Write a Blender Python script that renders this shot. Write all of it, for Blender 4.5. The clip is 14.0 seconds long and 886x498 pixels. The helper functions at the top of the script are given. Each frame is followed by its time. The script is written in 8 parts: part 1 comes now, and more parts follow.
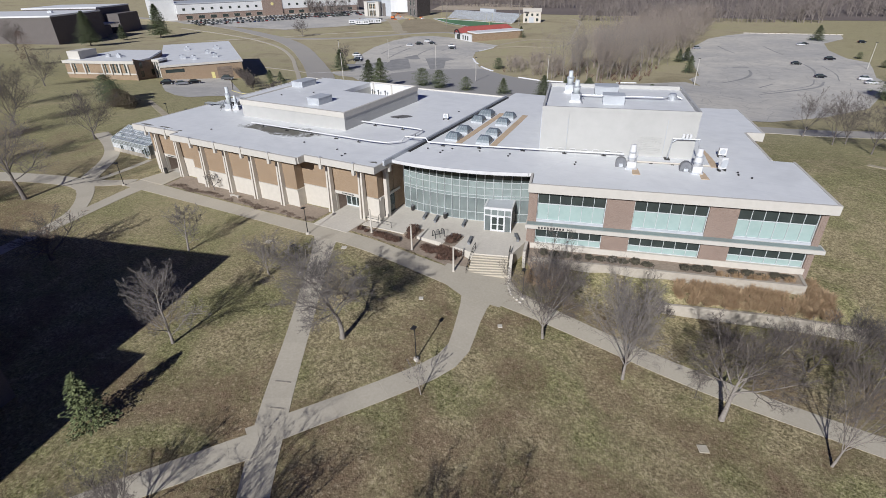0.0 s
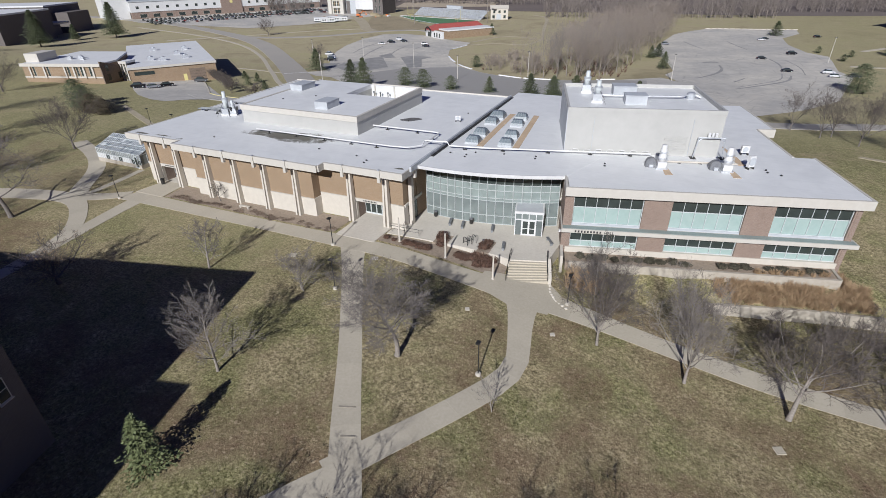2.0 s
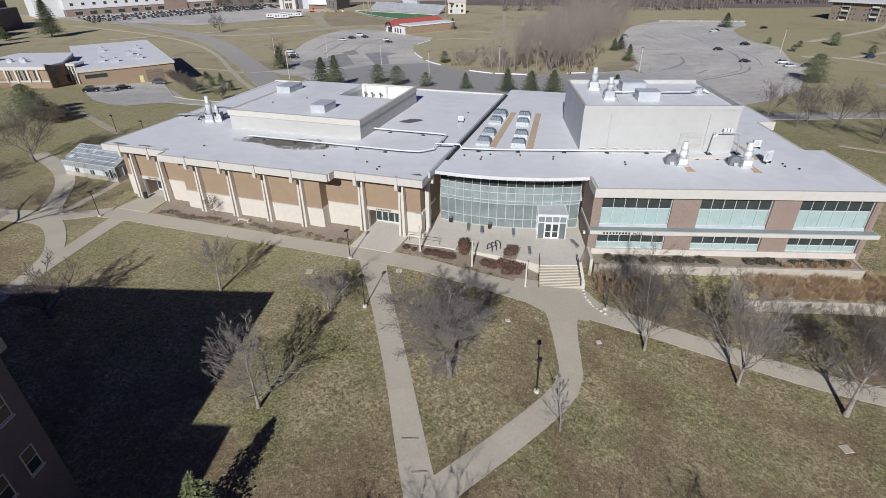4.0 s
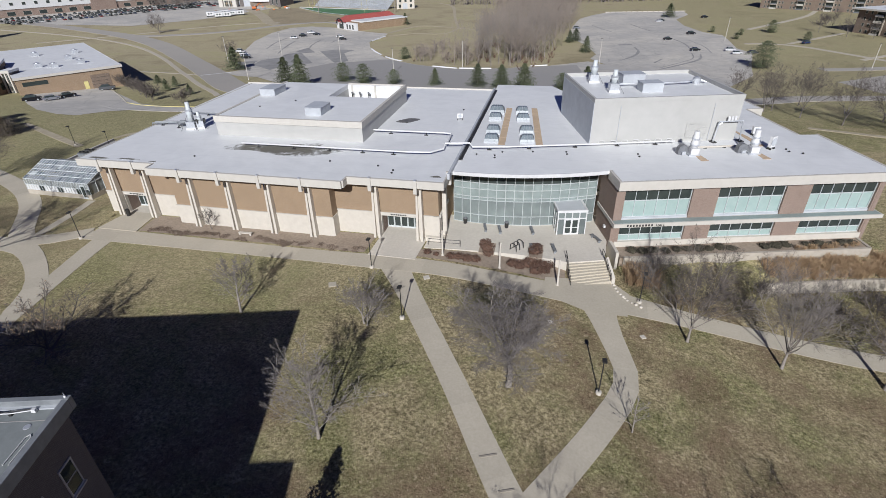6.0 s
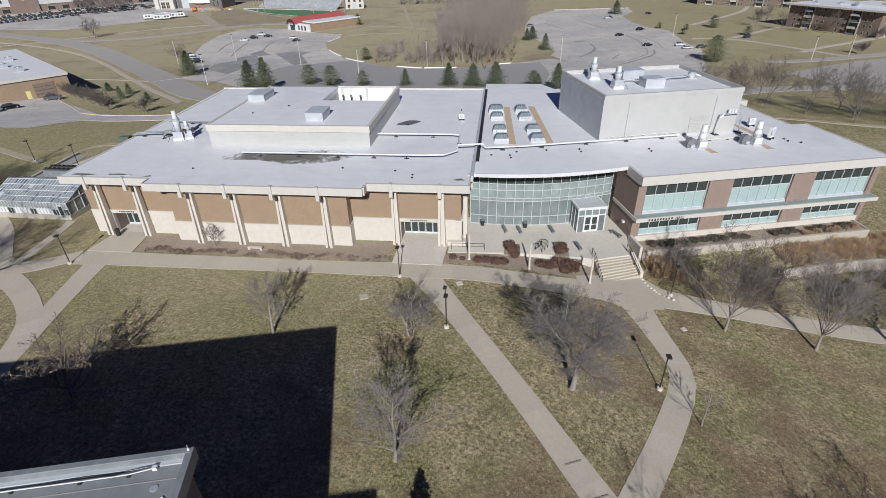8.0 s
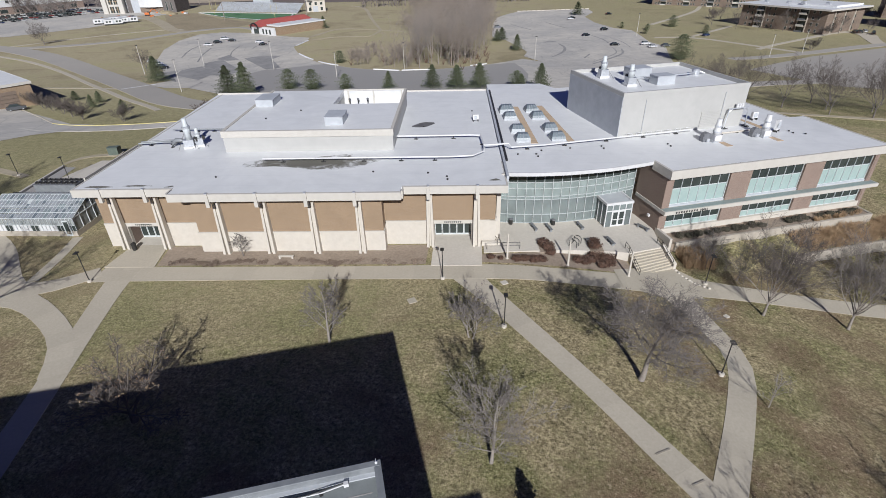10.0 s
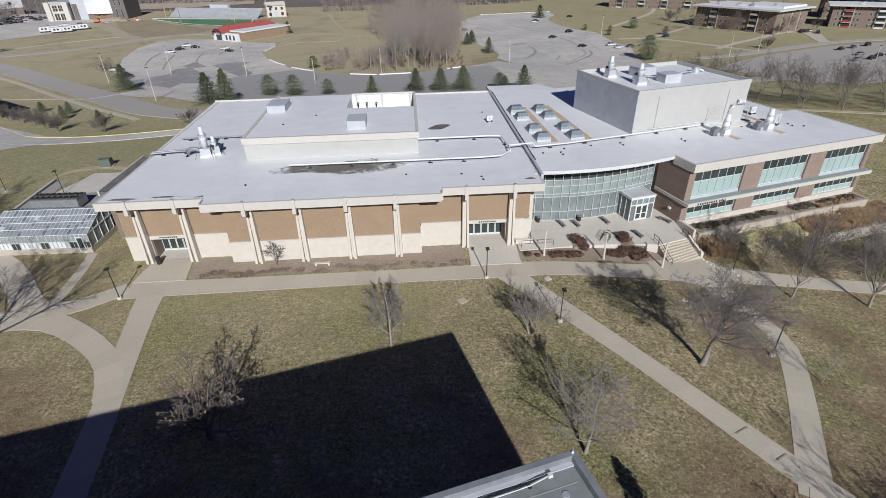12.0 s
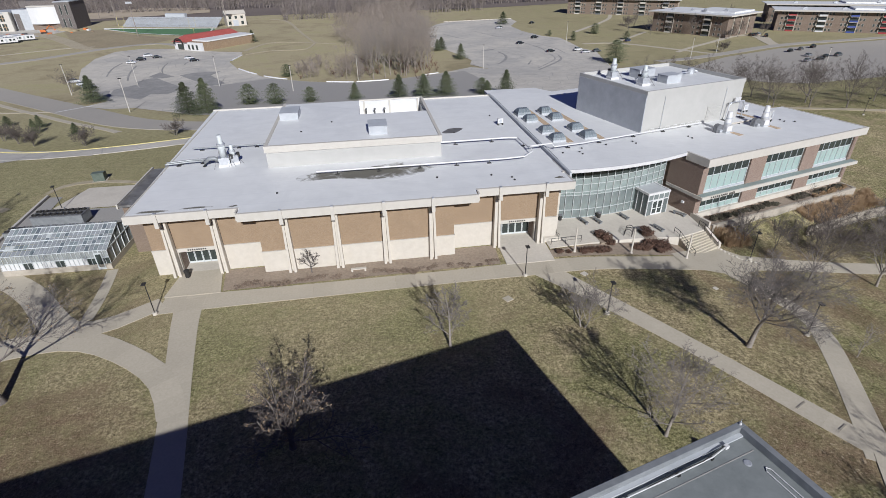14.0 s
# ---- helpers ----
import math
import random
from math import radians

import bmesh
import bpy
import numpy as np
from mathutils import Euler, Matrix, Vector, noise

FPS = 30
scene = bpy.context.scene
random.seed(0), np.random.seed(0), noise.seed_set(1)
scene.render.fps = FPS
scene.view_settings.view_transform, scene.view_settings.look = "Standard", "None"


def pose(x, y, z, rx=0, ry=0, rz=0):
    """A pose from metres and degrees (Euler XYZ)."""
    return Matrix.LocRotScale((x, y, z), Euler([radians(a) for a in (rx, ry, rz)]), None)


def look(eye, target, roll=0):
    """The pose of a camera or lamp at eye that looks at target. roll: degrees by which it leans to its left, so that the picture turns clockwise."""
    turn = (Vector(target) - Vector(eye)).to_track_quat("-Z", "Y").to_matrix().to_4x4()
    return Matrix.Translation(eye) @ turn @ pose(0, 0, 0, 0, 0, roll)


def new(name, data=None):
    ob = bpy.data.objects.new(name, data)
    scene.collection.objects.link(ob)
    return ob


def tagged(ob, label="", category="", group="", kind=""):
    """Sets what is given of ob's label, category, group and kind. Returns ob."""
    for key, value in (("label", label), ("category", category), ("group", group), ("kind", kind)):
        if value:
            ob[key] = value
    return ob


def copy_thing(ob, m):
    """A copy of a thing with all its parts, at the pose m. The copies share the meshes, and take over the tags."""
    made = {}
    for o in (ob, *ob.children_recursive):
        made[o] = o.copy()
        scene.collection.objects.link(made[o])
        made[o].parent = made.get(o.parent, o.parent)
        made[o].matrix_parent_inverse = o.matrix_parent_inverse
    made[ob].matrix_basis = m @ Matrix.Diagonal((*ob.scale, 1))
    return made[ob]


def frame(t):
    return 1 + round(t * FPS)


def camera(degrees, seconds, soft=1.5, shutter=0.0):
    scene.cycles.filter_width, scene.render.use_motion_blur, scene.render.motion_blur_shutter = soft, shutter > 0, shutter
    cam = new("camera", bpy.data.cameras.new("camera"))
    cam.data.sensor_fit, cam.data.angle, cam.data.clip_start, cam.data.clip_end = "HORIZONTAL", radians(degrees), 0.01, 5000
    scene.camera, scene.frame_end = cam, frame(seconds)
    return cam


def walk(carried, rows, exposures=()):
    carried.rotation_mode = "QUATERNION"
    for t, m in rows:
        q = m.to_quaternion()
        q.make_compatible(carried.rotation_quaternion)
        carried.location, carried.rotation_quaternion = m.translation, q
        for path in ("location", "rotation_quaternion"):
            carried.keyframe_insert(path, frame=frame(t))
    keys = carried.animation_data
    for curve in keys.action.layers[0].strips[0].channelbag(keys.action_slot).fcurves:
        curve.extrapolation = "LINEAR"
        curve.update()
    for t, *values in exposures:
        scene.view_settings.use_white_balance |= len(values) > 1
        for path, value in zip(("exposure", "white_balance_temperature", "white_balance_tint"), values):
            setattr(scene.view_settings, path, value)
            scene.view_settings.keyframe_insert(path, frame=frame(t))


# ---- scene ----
cam = camera(82.5, 14.0, soft=0.85)
PATH = [
    (0, (3.227, 1.26, 32.415), (2.382, 2.791, 31.444), -1.1),
    (0.5, (0.979, 0.489, 32.522), (0.166, 2.036, 31.549), -1.0),
    (1, (-1.271, -0.143, 32.642), (-2.054, 1.418, 31.667), -0.9),
    (1.5, (-3.535, -0.531, 32.779), (-4.286, 1.043, 31.8), -0.9),
    (2, (-5.765, -0.71, 32.898), (-6.486, 0.876, 31.915), -1.0),
    (2.5, (-8.014, -0.698, 32.965), (-8.689, 0.906, 31.979), -1.1),
    (3, (-10.299, -0.65, 33.072), (-10.932, 0.967, 32.08), -1.2),
    (3.5, (-12.587, -0.635, 33.107), (-13.184, 0.993, 32.11), -1.2),
    (3.7, (-13.499, -0.651, 33.111), (-14.084, 0.98, 32.112), -1.1),
    (6, (-23.977, -0.913, 33.154), (-24.362, 0.763, 32.134), -1.4),
    (6.5, (-26.327, -0.905, 33.147), (-26.664, 0.781, 32.125), -1.4),
    (7, (-28.667, -0.873, 33.188), (-28.95, 0.821, 32.164), -1.4),
    (7.5, (-30.976, -0.837, 33.18), (-31.214, 0.863, 32.154), -1.3),
    (8, (-33.184, -0.814, 33.172), (-33.385, 0.891, 32.146), -1.4),
    (10.5, (-44.878, -1.421, 33.243), (-44.898, 0.298, 32.221), -1.3),
    (11, (-47.244, -1.431, 33.236), (-47.233, 0.289, 32.215), -1.3),
    (11.5, (-49.615, -1.489, 33.251), (-49.564, 0.231, 32.232), -1.3),
    (12, (-51.981, -1.568, 33.272), (-51.883, 0.153, 32.258), -1.3),
    (12.5, (-54.343, -1.608, 33.27), (-54.206, 0.114, 32.261), -1.3),
    (13, (-56.68, -1.621, 33.263), (-56.511, 0.101, 32.261), -1.3),
    (13.5, (-58.92, -1.579, 33.239), (-58.716, 0.143, 32.242), -1.1),
    (14, (-61.162, -1.438, 33.223), (-60.913, 0.279, 32.228), -1.2),
]
walk(cam, [(t, look(eye, target, roll)) for t, eye, target, roll in PATH], exposures=[(0, 0.05, 6100, 12), (14, 0.05, 6100, 12)])

# ---- light ----
SUN_UP, SUN_TURN = radians(29.6), radians(173.0)
world = bpy.data.worlds.new("world")
scene.world = world
world.use_nodes = True
wn = world.node_tree
sky = wn.nodes.new("ShaderNodeTexSky")
sky.sky_type, sky.sun_disc = "NISHITA", False
sky.sun_elevation, sky.sun_rotation = SUN_UP, SUN_TURN
sky.ozone_density, sky.dust_density, sky.air_density = 3.0, 0.0, 1.0
deep = wn.nodes.new("ShaderNodeMix")
deep.data_type, deep.blend_type = "RGBA", "MULTIPLY"
deep.inputs[0].default_value, deep.inputs[7].default_value = 1.0, (0.95, 0.82, 1.5, 1)
wn.links.new(sky.outputs[0], deep.inputs[6])
wn.links.new(deep.outputs[2], wn.nodes["Background"].inputs[0])
wn.nodes["Background"].inputs[1].default_value = 0.022
sun = new("sun", bpy.data.lights.new("sun", "SUN"))
sun.data.energy, sun.data.angle, sun.data.color = 4.95, radians(0.55), (1.0, 0.982, 0.93)
sun.matrix_world = look((0.106 * 300, -0.863 * 300, 0.494 * 300), (0, 0, 0))
scene.view_settings.exposure = 0.0


# ---- mesh tools ----
class Mesh:
    """Collects vertices and faces for one mesh."""

    def __init__(self):
        self.v, self.f = [], []

    def quad(self, a, b, c, d):
        n = len(self.v)
        self.v += [a, b, c, d]
        self.f.append((n, n + 1, n + 2, n + 3))
        return self

    def box(self, x0, x1, y0, y1, z0, z1):
        n = len(self.v)
        self.v += [(x, y, z) for z in (z0, z1) for x, y in ((x0, y0), (x1, y0), (x1, y1), (x0, y1))]
        self.f += [tuple(n + i for i in q) for q in ((3, 2, 1, 0), (4, 5, 6, 7), (0, 1, 5, 4), (1, 2, 6, 5), (2, 3, 7, 6), (3, 0, 4, 7))]
        return self

    def prism(self, ring, z0, z1):
        """A ring of (x, y), counter-clockwise from above, between two heights (numbers, or functions of x, y)."""
        n, k = len(self.v), len(ring)
        for z in (z0, z1):
            self.v += [(x, y, z(x, y) if callable(z) else z) for x, y in ring]
        self.f += [tuple(n + i for i in reversed(range(k))), tuple(n + k + i for i in range(k))]
        self.f += [(n + i, n + (i + 1) % k, n + k + (i + 1) % k, n + k + i) for i in range(k)]
        return self

    def loft(self, rings, cap=True):
        """Skin over rings of equally many points."""
        n, k = len(self.v), len(rings[0])
        for ring in rings:
            self.v += [tuple(p) for p in ring]
        for j in range(len(rings) - 1):
            a, b = n + j * k, n + (j + 1) * k
            self.f += [(a + i, a + (i + 1) % k, b + (i + 1) % k, b + i) for i in range(k)]
        if cap:
            self.f += [tuple(n + i for i in reversed(range(k))), tuple(n + (len(rings) - 1) * k + i for i in range(k))]
        return self

    def tube(self, points, radii, sides=6, cap=True):
        pts = [Vector(p) for p in points]
        if not hasattr(radii, "__len__"):
            radii = [radii] * len(pts)
        rings = []
        for i, p in enumerate(pts):
            d = (pts[min(i + 1, len(pts) - 1)] - pts[max(i - 1, 0)]).normalized()
            a = d.cross((0, 0, 1) if abs(d.z) < 0.9 else (1, 0, 0)).normalized()
            b = d.cross(a)
            rings.append([p + radii[i] * (math.cos(w) * a + math.sin(w) * b) for w in [2 * math.pi * s / sides for s in range(sides)]])
        return self.loft([[(q.x, q.y, q.z) for q in r] for r in rings], cap)

    def lathe(self, x, y, profile, sides=12):
        """A turned shape about an upright axis: profile of (radius, z)."""
        return self.loft([[(x + r * math.cos(2 * math.pi * s / sides), y + r * math.sin(2 * math.pi * s / sides), z) for s in range(sides)] for r, z in profile])

    def data(self, name, material, smooth=False):
        me = bpy.data.meshes.new(name)
        me.from_pydata(self.v, [], self.f)
        me.materials.append(material)
        me.validate()
        if smooth:
            me.shade_smooth()
        return me


def part(name, mesh, material, parent=None, label="", smooth=False):
    """One mesh object, under a thing or a part when parent is given."""
    ob = new(name, mesh.data(name, material, smooth))
    ob.parent = parent
    return tagged(ob, label)


def share(name, data, parent, m=None):
    """Another object on the same mesh data."""
    ob = new(name, data)
    ob.parent = parent
    if m is not None:
        ob.matrix_local = m
    return ob


def thing(name, label, category, m=None, group="", kind=""):
    """An Empty at the base of a thing."""
    ob = new(name)
    ob.empty_display_size = 0.3
    if m is not None:
        ob.matrix_basis = m
    return tagged(ob, label, category, group, kind)


def bevelled(ob, width, segments=2):
    mod = ob.modifiers.new("bevel", "BEVEL")
    mod.width, mod.segments, mod.limit_method = width, segments, "ANGLE"
    return ob


# ---- materials ----
def ramp(nt, src, stops):
    r = nt.nodes.new("ShaderNodeValToRGB")
    el = r.color_ramp.elements
    while len(el) < len(stops):
        el.new(0.5)
    for e, (p, c) in zip(el, stops):
        e.position, e.color = p, (*c, 1)
    nt.links.new(src, r.inputs[0])
    return r.outputs[0]


def noise_of(nt, scale, detail=4.0, rough=0.6, where=None, dist=0.0):
    n = nt.nodes.new("ShaderNodeTexNoise")
    n.inputs["Scale"].default_value, n.inputs["Detail"].default_value = scale, detail
    n.inputs["Roughness"].default_value, n.inputs["Distortion"].default_value = rough, dist
    if where is not None:
        nt.links.new(where, n.inputs["Vector"])
    return n.outputs["Fac"]


def mixed(nt, a, b, fac, kind="MIX"):
    m = nt.nodes.new("ShaderNodeMix")
    m.data_type, m.blend_type = "RGBA", kind
    for sock, v in ((m.inputs[0], fac), (m.inputs[6], a), (m.inputs[7], b)):
        if isinstance(v, (int, float)):
            sock.default_value = v
        elif isinstance(v, tuple):
            sock.default_value = (*v, 1)
        else:
            nt.links.new(v, sock)
    return m.outputs[2]


def start(name, rough=0.8, metal=0.0):
    m = bpy.data.materials.new(name)
    m.use_nodes = True
    nt = m.node_tree
    p = nt.nodes["Principled BSDF"]
    p.inputs["Roughness"].default_value, p.inputs["Metallic"].default_value = rough, metal
    co = nt.nodes.new("ShaderNodeTexCoord").outputs["Object"]
    geo = nt.nodes.new("ShaderNodeNewGeometry").outputs["Position"]
    return m, nt, p, co, geo


def bump(nt, p, height, strength=0.3, dist=0.05):
    b = nt.nodes.new("ShaderNodeBump")
    b.inputs["Strength"].default_value, b.inputs["Distance"].default_value = strength, dist
    nt.links.new(height, b.inputs["Height"])
    nt.links.new(b.outputs[0], p.inputs["Normal"])


def surface(name, dark, light, scale=3.0, rough=0.8, metal=0.0, stain=0.25, stain_scale=0.25, stain_colour=None, relief=0.15, vary=0.0):
    """A general surface: grain between two colours, and larger stains."""
    m, nt, p, co, geo = start(name, rough, metal)
    col = ramp(nt, noise_of(nt, scale, 6, 0.65, geo), [(0.3, dark), (0.7, light)])
    if stain:
        s = ramp(nt, noise_of(nt, stain_scale, 5, 0.6, geo, 0.4), [(0.45, (0, 0, 0)), (0.75, (stain,) * 3)])
        col = mixed(nt, col, stain_colour or tuple(c * 0.5 for c in dark), s)
    if vary:
        info = nt.nodes.new("ShaderNodeObjectInfo")
        col = mixed(nt, col, ramp(nt, info.outputs["Random"], [(0.0, (1 - vary,) * 3), (1.0, (1 + vary,) * 3)]), 1.0, "MULTIPLY")
    nt.links.new(col, p.inputs["Base Color"])
    if relief:
        bump(nt, p, noise_of(nt, scale * 4, 4, 0.6, geo), relief)
    return m


def brick_surface(name, a, b, mortar, rough=0.85):
    m, nt, p, co, geo = start(name, rough)
    sep = nt.nodes.new("ShaderNodeSeparateXYZ")
    nt.links.new(co, sep.inputs[0])
    add = nt.nodes.new("ShaderNodeMath")
    nt.links.new(sep.outputs[0], add.inputs[0]), nt.links.new(sep.outputs[1], add.inputs[1])
    com = nt.nodes.new("ShaderNodeCombineXYZ")
    nt.links.new(add.outputs[0], com.inputs[0]), nt.links.new(sep.outputs[2], com.inputs[1])
    t = nt.nodes.new("ShaderNodeTexBrick")
    t.inputs["Scale"].default_value = 1.0
    t.inputs["Brick Width"].default_value, t.inputs["Row Height"].default_value = 0.21, 0.076
    t.inputs["Mortar Size"].default_value, t.inputs["Bias"].default_value = 0.006, 0.0
    for k, c in (("Color1", a), ("Color2", b), ("Mortar", mortar)):
        t.inputs[k].default_value = (*c, 1)
    nt.links.new(com.outputs[0], t.inputs["Vector"])
    col = mixed(nt, t.outputs["Color"], ramp(nt, noise_of(nt, 0.5, 6, 0.65, geo), [(0.3, (0.92,) * 3), (0.7, (1.06,) * 3)]), 1.0, "MULTIPLY")
    nt.links.new(col, p.inputs["Base Color"])
    bump(nt, p, t.outputs["Fac"], 0.3, -0.01)
    return m


def grass_surface():
    m, nt, p, co, geo = start("winter_grass", 0.95)
    p.inputs["Specular IOR Level"].default_value = 0.1
    fine = ramp(nt, noise_of(nt, 3.6, 9, 0.78, geo), [(0.37, (0.100, 0.082, 0.044)), (0.5, (0.305, 0.253, 0.145)), (0.63, (0.57, 0.485, 0.295))])
    green = ramp(nt, noise_of(nt, 4.0, 9, 0.78, geo), [(0.37, (0.066, 0.065, 0.028)), (0.5, (0.222, 0.207, 0.096)), (0.63, (0.44, 0.41, 0.22))])
    brown = ramp(nt, noise_of(nt, 7.0, 8, 0.8, geo), [(0.37, (0.058, 0.037, 0.023)), (0.5, (0.195, 0.134, 0.085)), (0.63, (0.40, 0.295, 0.195))])
    place = nt.nodes.new("ShaderNodeSeparateXYZ")
    nt.links.new(geo, place.inputs[0])

    def drift(axis, a, b, lo, hi):
        r = nt.nodes.new("ShaderNodeMapRange")
        for k, v in (("From Min", a), ("From Max", b), ("To Min", lo), ("To Max", hi)):
            r.inputs[k].default_value = v
        nt.links.new(place.outputs[axis], r.inputs[0])
        return r.outputs[0]

    def total(*terms):
        acc = terms[0]
        for t in terms[1:]:
            add = nt.nodes.new("ShaderNodeMath")
            nt.links.new(acc, add.inputs[0]), nt.links.new(t, add.inputs[1])
            acc = add.outputs[0]
        return acc

    # Share of the green tone: more to the west, north and towards y 12.
    green_share = total(noise_of(nt, 0.11, 7, 0.68, geo, 0.5), drift(0, -110.0, -84.0, 0.09, 0.0), drift(1, 85.0, 130.0, 0.0, 0.08), drift(1, 12.0, 30.0, 0.06, 0.0))
    col = mixed(nt, fine, green, ramp(nt, green_share, [(0.44, (0, 0, 0)), (0.58, (1.0,) * 3)]))
    col = mixed(nt, col, ramp(nt, noise_of(nt, 1.7, 5, 0.75, geo), [(0.38, (0.74,) * 3), (0.62, (1.30,) * 3)]), 1.0, "MULTIPLY")
    leaf = nt.nodes.new("ShaderNodeMath")
    leaf.operation = "MULTIPLY"
    litter = total(noise_of(nt, 0.085, 6, 0.62, geo, 0.8), drift(0, -34.0, -14.0, -0.07, 0.07), drift(1, 20.0, 34.0, 0.15, 0.0), drift(0, -90.0, -80.0, 0.22, 0.0), drift(1, 52.0, 72.0, 0.0, -0.25))
    patch = ramp(nt, litter, [(0.52, (0, 0, 0)), (0.66, (0.95,) * 3)])
    grain = ramp(nt, noise_of(nt, 0.8, 6, 0.7, geo), [(0.3, (0.35,) * 3), (0.65, (1,) * 3)])
    nt.links.new(patch, leaf.inputs[0]), nt.links.new(grain, leaf.inputs[1])
    col = mixed(nt, col, brown, leaf.outputs[0])
    col = mixed(nt, col, (0.56, 0.46, 0.31), ramp(nt, noise_of(nt, 2.6, 3, 0.7, geo), [(0.58, (0, 0, 0)), (0.68, (0.55,) * 3)]))
    col = mixed(nt, col, (0.075, 0.055, 0.035), ramp(nt, noise_of(nt, 3.4, 3, 0.7, co), [(0.60, (0, 0, 0)), (0.69, (0.6,) * 3)]))
    col = mixed(nt, col, ramp(nt, noise_of(nt, 0.32, 6, 0.7, geo), [(0.3, (0.84,) * 3), (0.7, (1.12,) * 3)]), 1.0, "MULTIPLY")
    # Brightness of the far and west lawn, put into the colour as tan.
    sandy = ramp(nt, noise_of(nt, 1.1, 7, 0.75, geo), [(0.35, (0.275, 0.245, 0.135)), (0.65, (0.51, 0.46, 0.275))])
    col = mixed(nt, col, sandy, total(drift(1, 62.0, 90.0, 0.0, 0.22), drift(1, 120.0, 260.0, 0.0, 0.25), drift(0, -125.0, -92.0, 0.02, 0.0), drift(1, 33.0, 46.0, 0.0, 0.34), drift(0, -52.0, -38.0, 0.0, -0.34), drift(0, 40.0, 100.0, 0.0, -0.2), drift(1, 46.0, 62.0, 0.0, -0.1), drift(1, 120.0, 140.0, 0.0, 0.3)))
    # Browner tan tone of the ground beyond y 135.
    far_tan = ramp(nt, noise_of(nt, 0.045, 8, 0.7, geo, 0.6), [(0.36, (0.25, 0.205, 0.14)), (0.5, (0.40, 0.34, 0.235)), (0.66, (0.36, 0.335, 0.185))])
    col = mixed(nt, col, far_tan, total(drift(1, 135.0, 200.0, 0.0, 0.6), drift(0, 20.0, 70.0, 0.0, -0.35)))
    nt.links.new(col, p.inputs["Base Color"])
    bump(nt, p, noise_of(nt, 5.0, 8, 0.8, geo), 0.9, 0.12)
    return m


def roof_surface():
    m, nt, p, co, geo = start("white_membrane", 0.55)
    col = ramp(nt, noise_of(nt, 0.5, 6, 0.6, geo), [(0.3, (0.665, 0.670, 0.662)), (0.7, (0.725, 0.730, 0.722))])
    st = ramp(nt, noise_of(nt, 0.14, 6, 0.65, geo, 0.8), [(0.5, (0, 0, 0)), (0.8, (0.5,) * 3)])
    col = mixed(nt, col, (0.53, 0.537, 0.537), st)
    w = nt.nodes.new("ShaderNodeTexWave")
    w.bands_direction, w.inputs["Scale"].default_value = "Y", 0.1
    nt.links.new(geo, w.inputs["Vector"])
    col = mixed(nt, col, (0.50, 0.52, 0.55), ramp(nt, w.outputs["Fac"], [(0.985, (0, 0, 0)), (1.0, (0.15,) * 3)]))
    nt.links.new(col, p.inputs["Base Color"])
    bump(nt, p, noise_of(nt, 1.2, 5, 0.6, geo), 0.12)
    return m


def puddle_surface():
    """Dried mud that thins out to the clean membrane."""
    m, nt, p, co, geo = start("dried_puddle", 0.85)
    gen = nt.nodes.new("ShaderNodeTexCoord").outputs["Generated"]
    mid = nt.nodes.new("ShaderNodeVectorMath")
    mid.operation, mid.inputs[1].default_value = "SUBTRACT", (0.5, 0.5, 0.5)
    nt.links.new(gen, mid.inputs[0])
    far = nt.nodes.new("ShaderNodeVectorMath")
    far.operation = "LENGTH"
    flat = nt.nodes.new("ShaderNodeVectorMath")
    flat.operation, flat.inputs[1].default_value = "MULTIPLY", (1.0, 1.0, 0.0)
    nt.links.new(mid.outputs[0], flat.inputs[0])
    nt.links.new(flat.outputs[0], far.inputs[0])
    rag = nt.nodes.new("ShaderNodeMath")
    rag.operation = "ADD"
    nt.links.new(far.outputs["Value"], rag.inputs[0]), nt.links.new(noise_of(nt, 0.6, 7, 0.65, geo, 0.6), rag.inputs[1])
    col = ramp(nt, rag.outputs[0], [(0.74, (0.135, 0.128, 0.105)), (0.86, (0.27, 0.265, 0.245)), (0.97, (0.655, 0.66, 0.655))])
    nt.links.new(col, p.inputs["Base Color"])
    return m


def asphalt_surface():
    m, nt, p, co, geo = start("worn_asphalt", 0.9)
    col = ramp(nt, noise_of(nt, 6, 6, 0.7, geo), [(0.3, (0.50, 0.467, 0.41)), (0.7, (0.58, 0.545, 0.482))])
    big = ramp(nt, noise_of(nt, 0.03, 5, 0.6, geo, 0.8), [(0.42, (0, 0, 0)), (0.62, (0.6,) * 3)])
    col = mixed(nt, col, (0.36, 0.35, 0.335), big)
    worn = ramp(nt, noise_of(nt, 0.22, 6, 0.7, geo, 0.6), [(0.35, (0.88,) * 3), (0.68, (1.08,) * 3)])
    col = mixed(nt, col, worn, 1.0, "MULTIPLY")
    crack = nt.nodes.new("ShaderNodeTexVoronoi")
    crack.feature = "DISTANCE_TO_EDGE"
    crack.inputs["Scale"].default_value = 0.11
    nt.links.new(geo, crack.inputs["Vector"])
    col = mixed(nt, col, (0.24, 0.235, 0.225), ramp(nt, crack.outputs["Distance"], [(0.0, (0.5,) * 3), (0.022, (0, 0, 0))]))
    nt.links.new(col, p.inputs["Base Color"])
    bump(nt, p, noise_of(nt, 20, 3, 0.6, geo), 0.2)
    return m


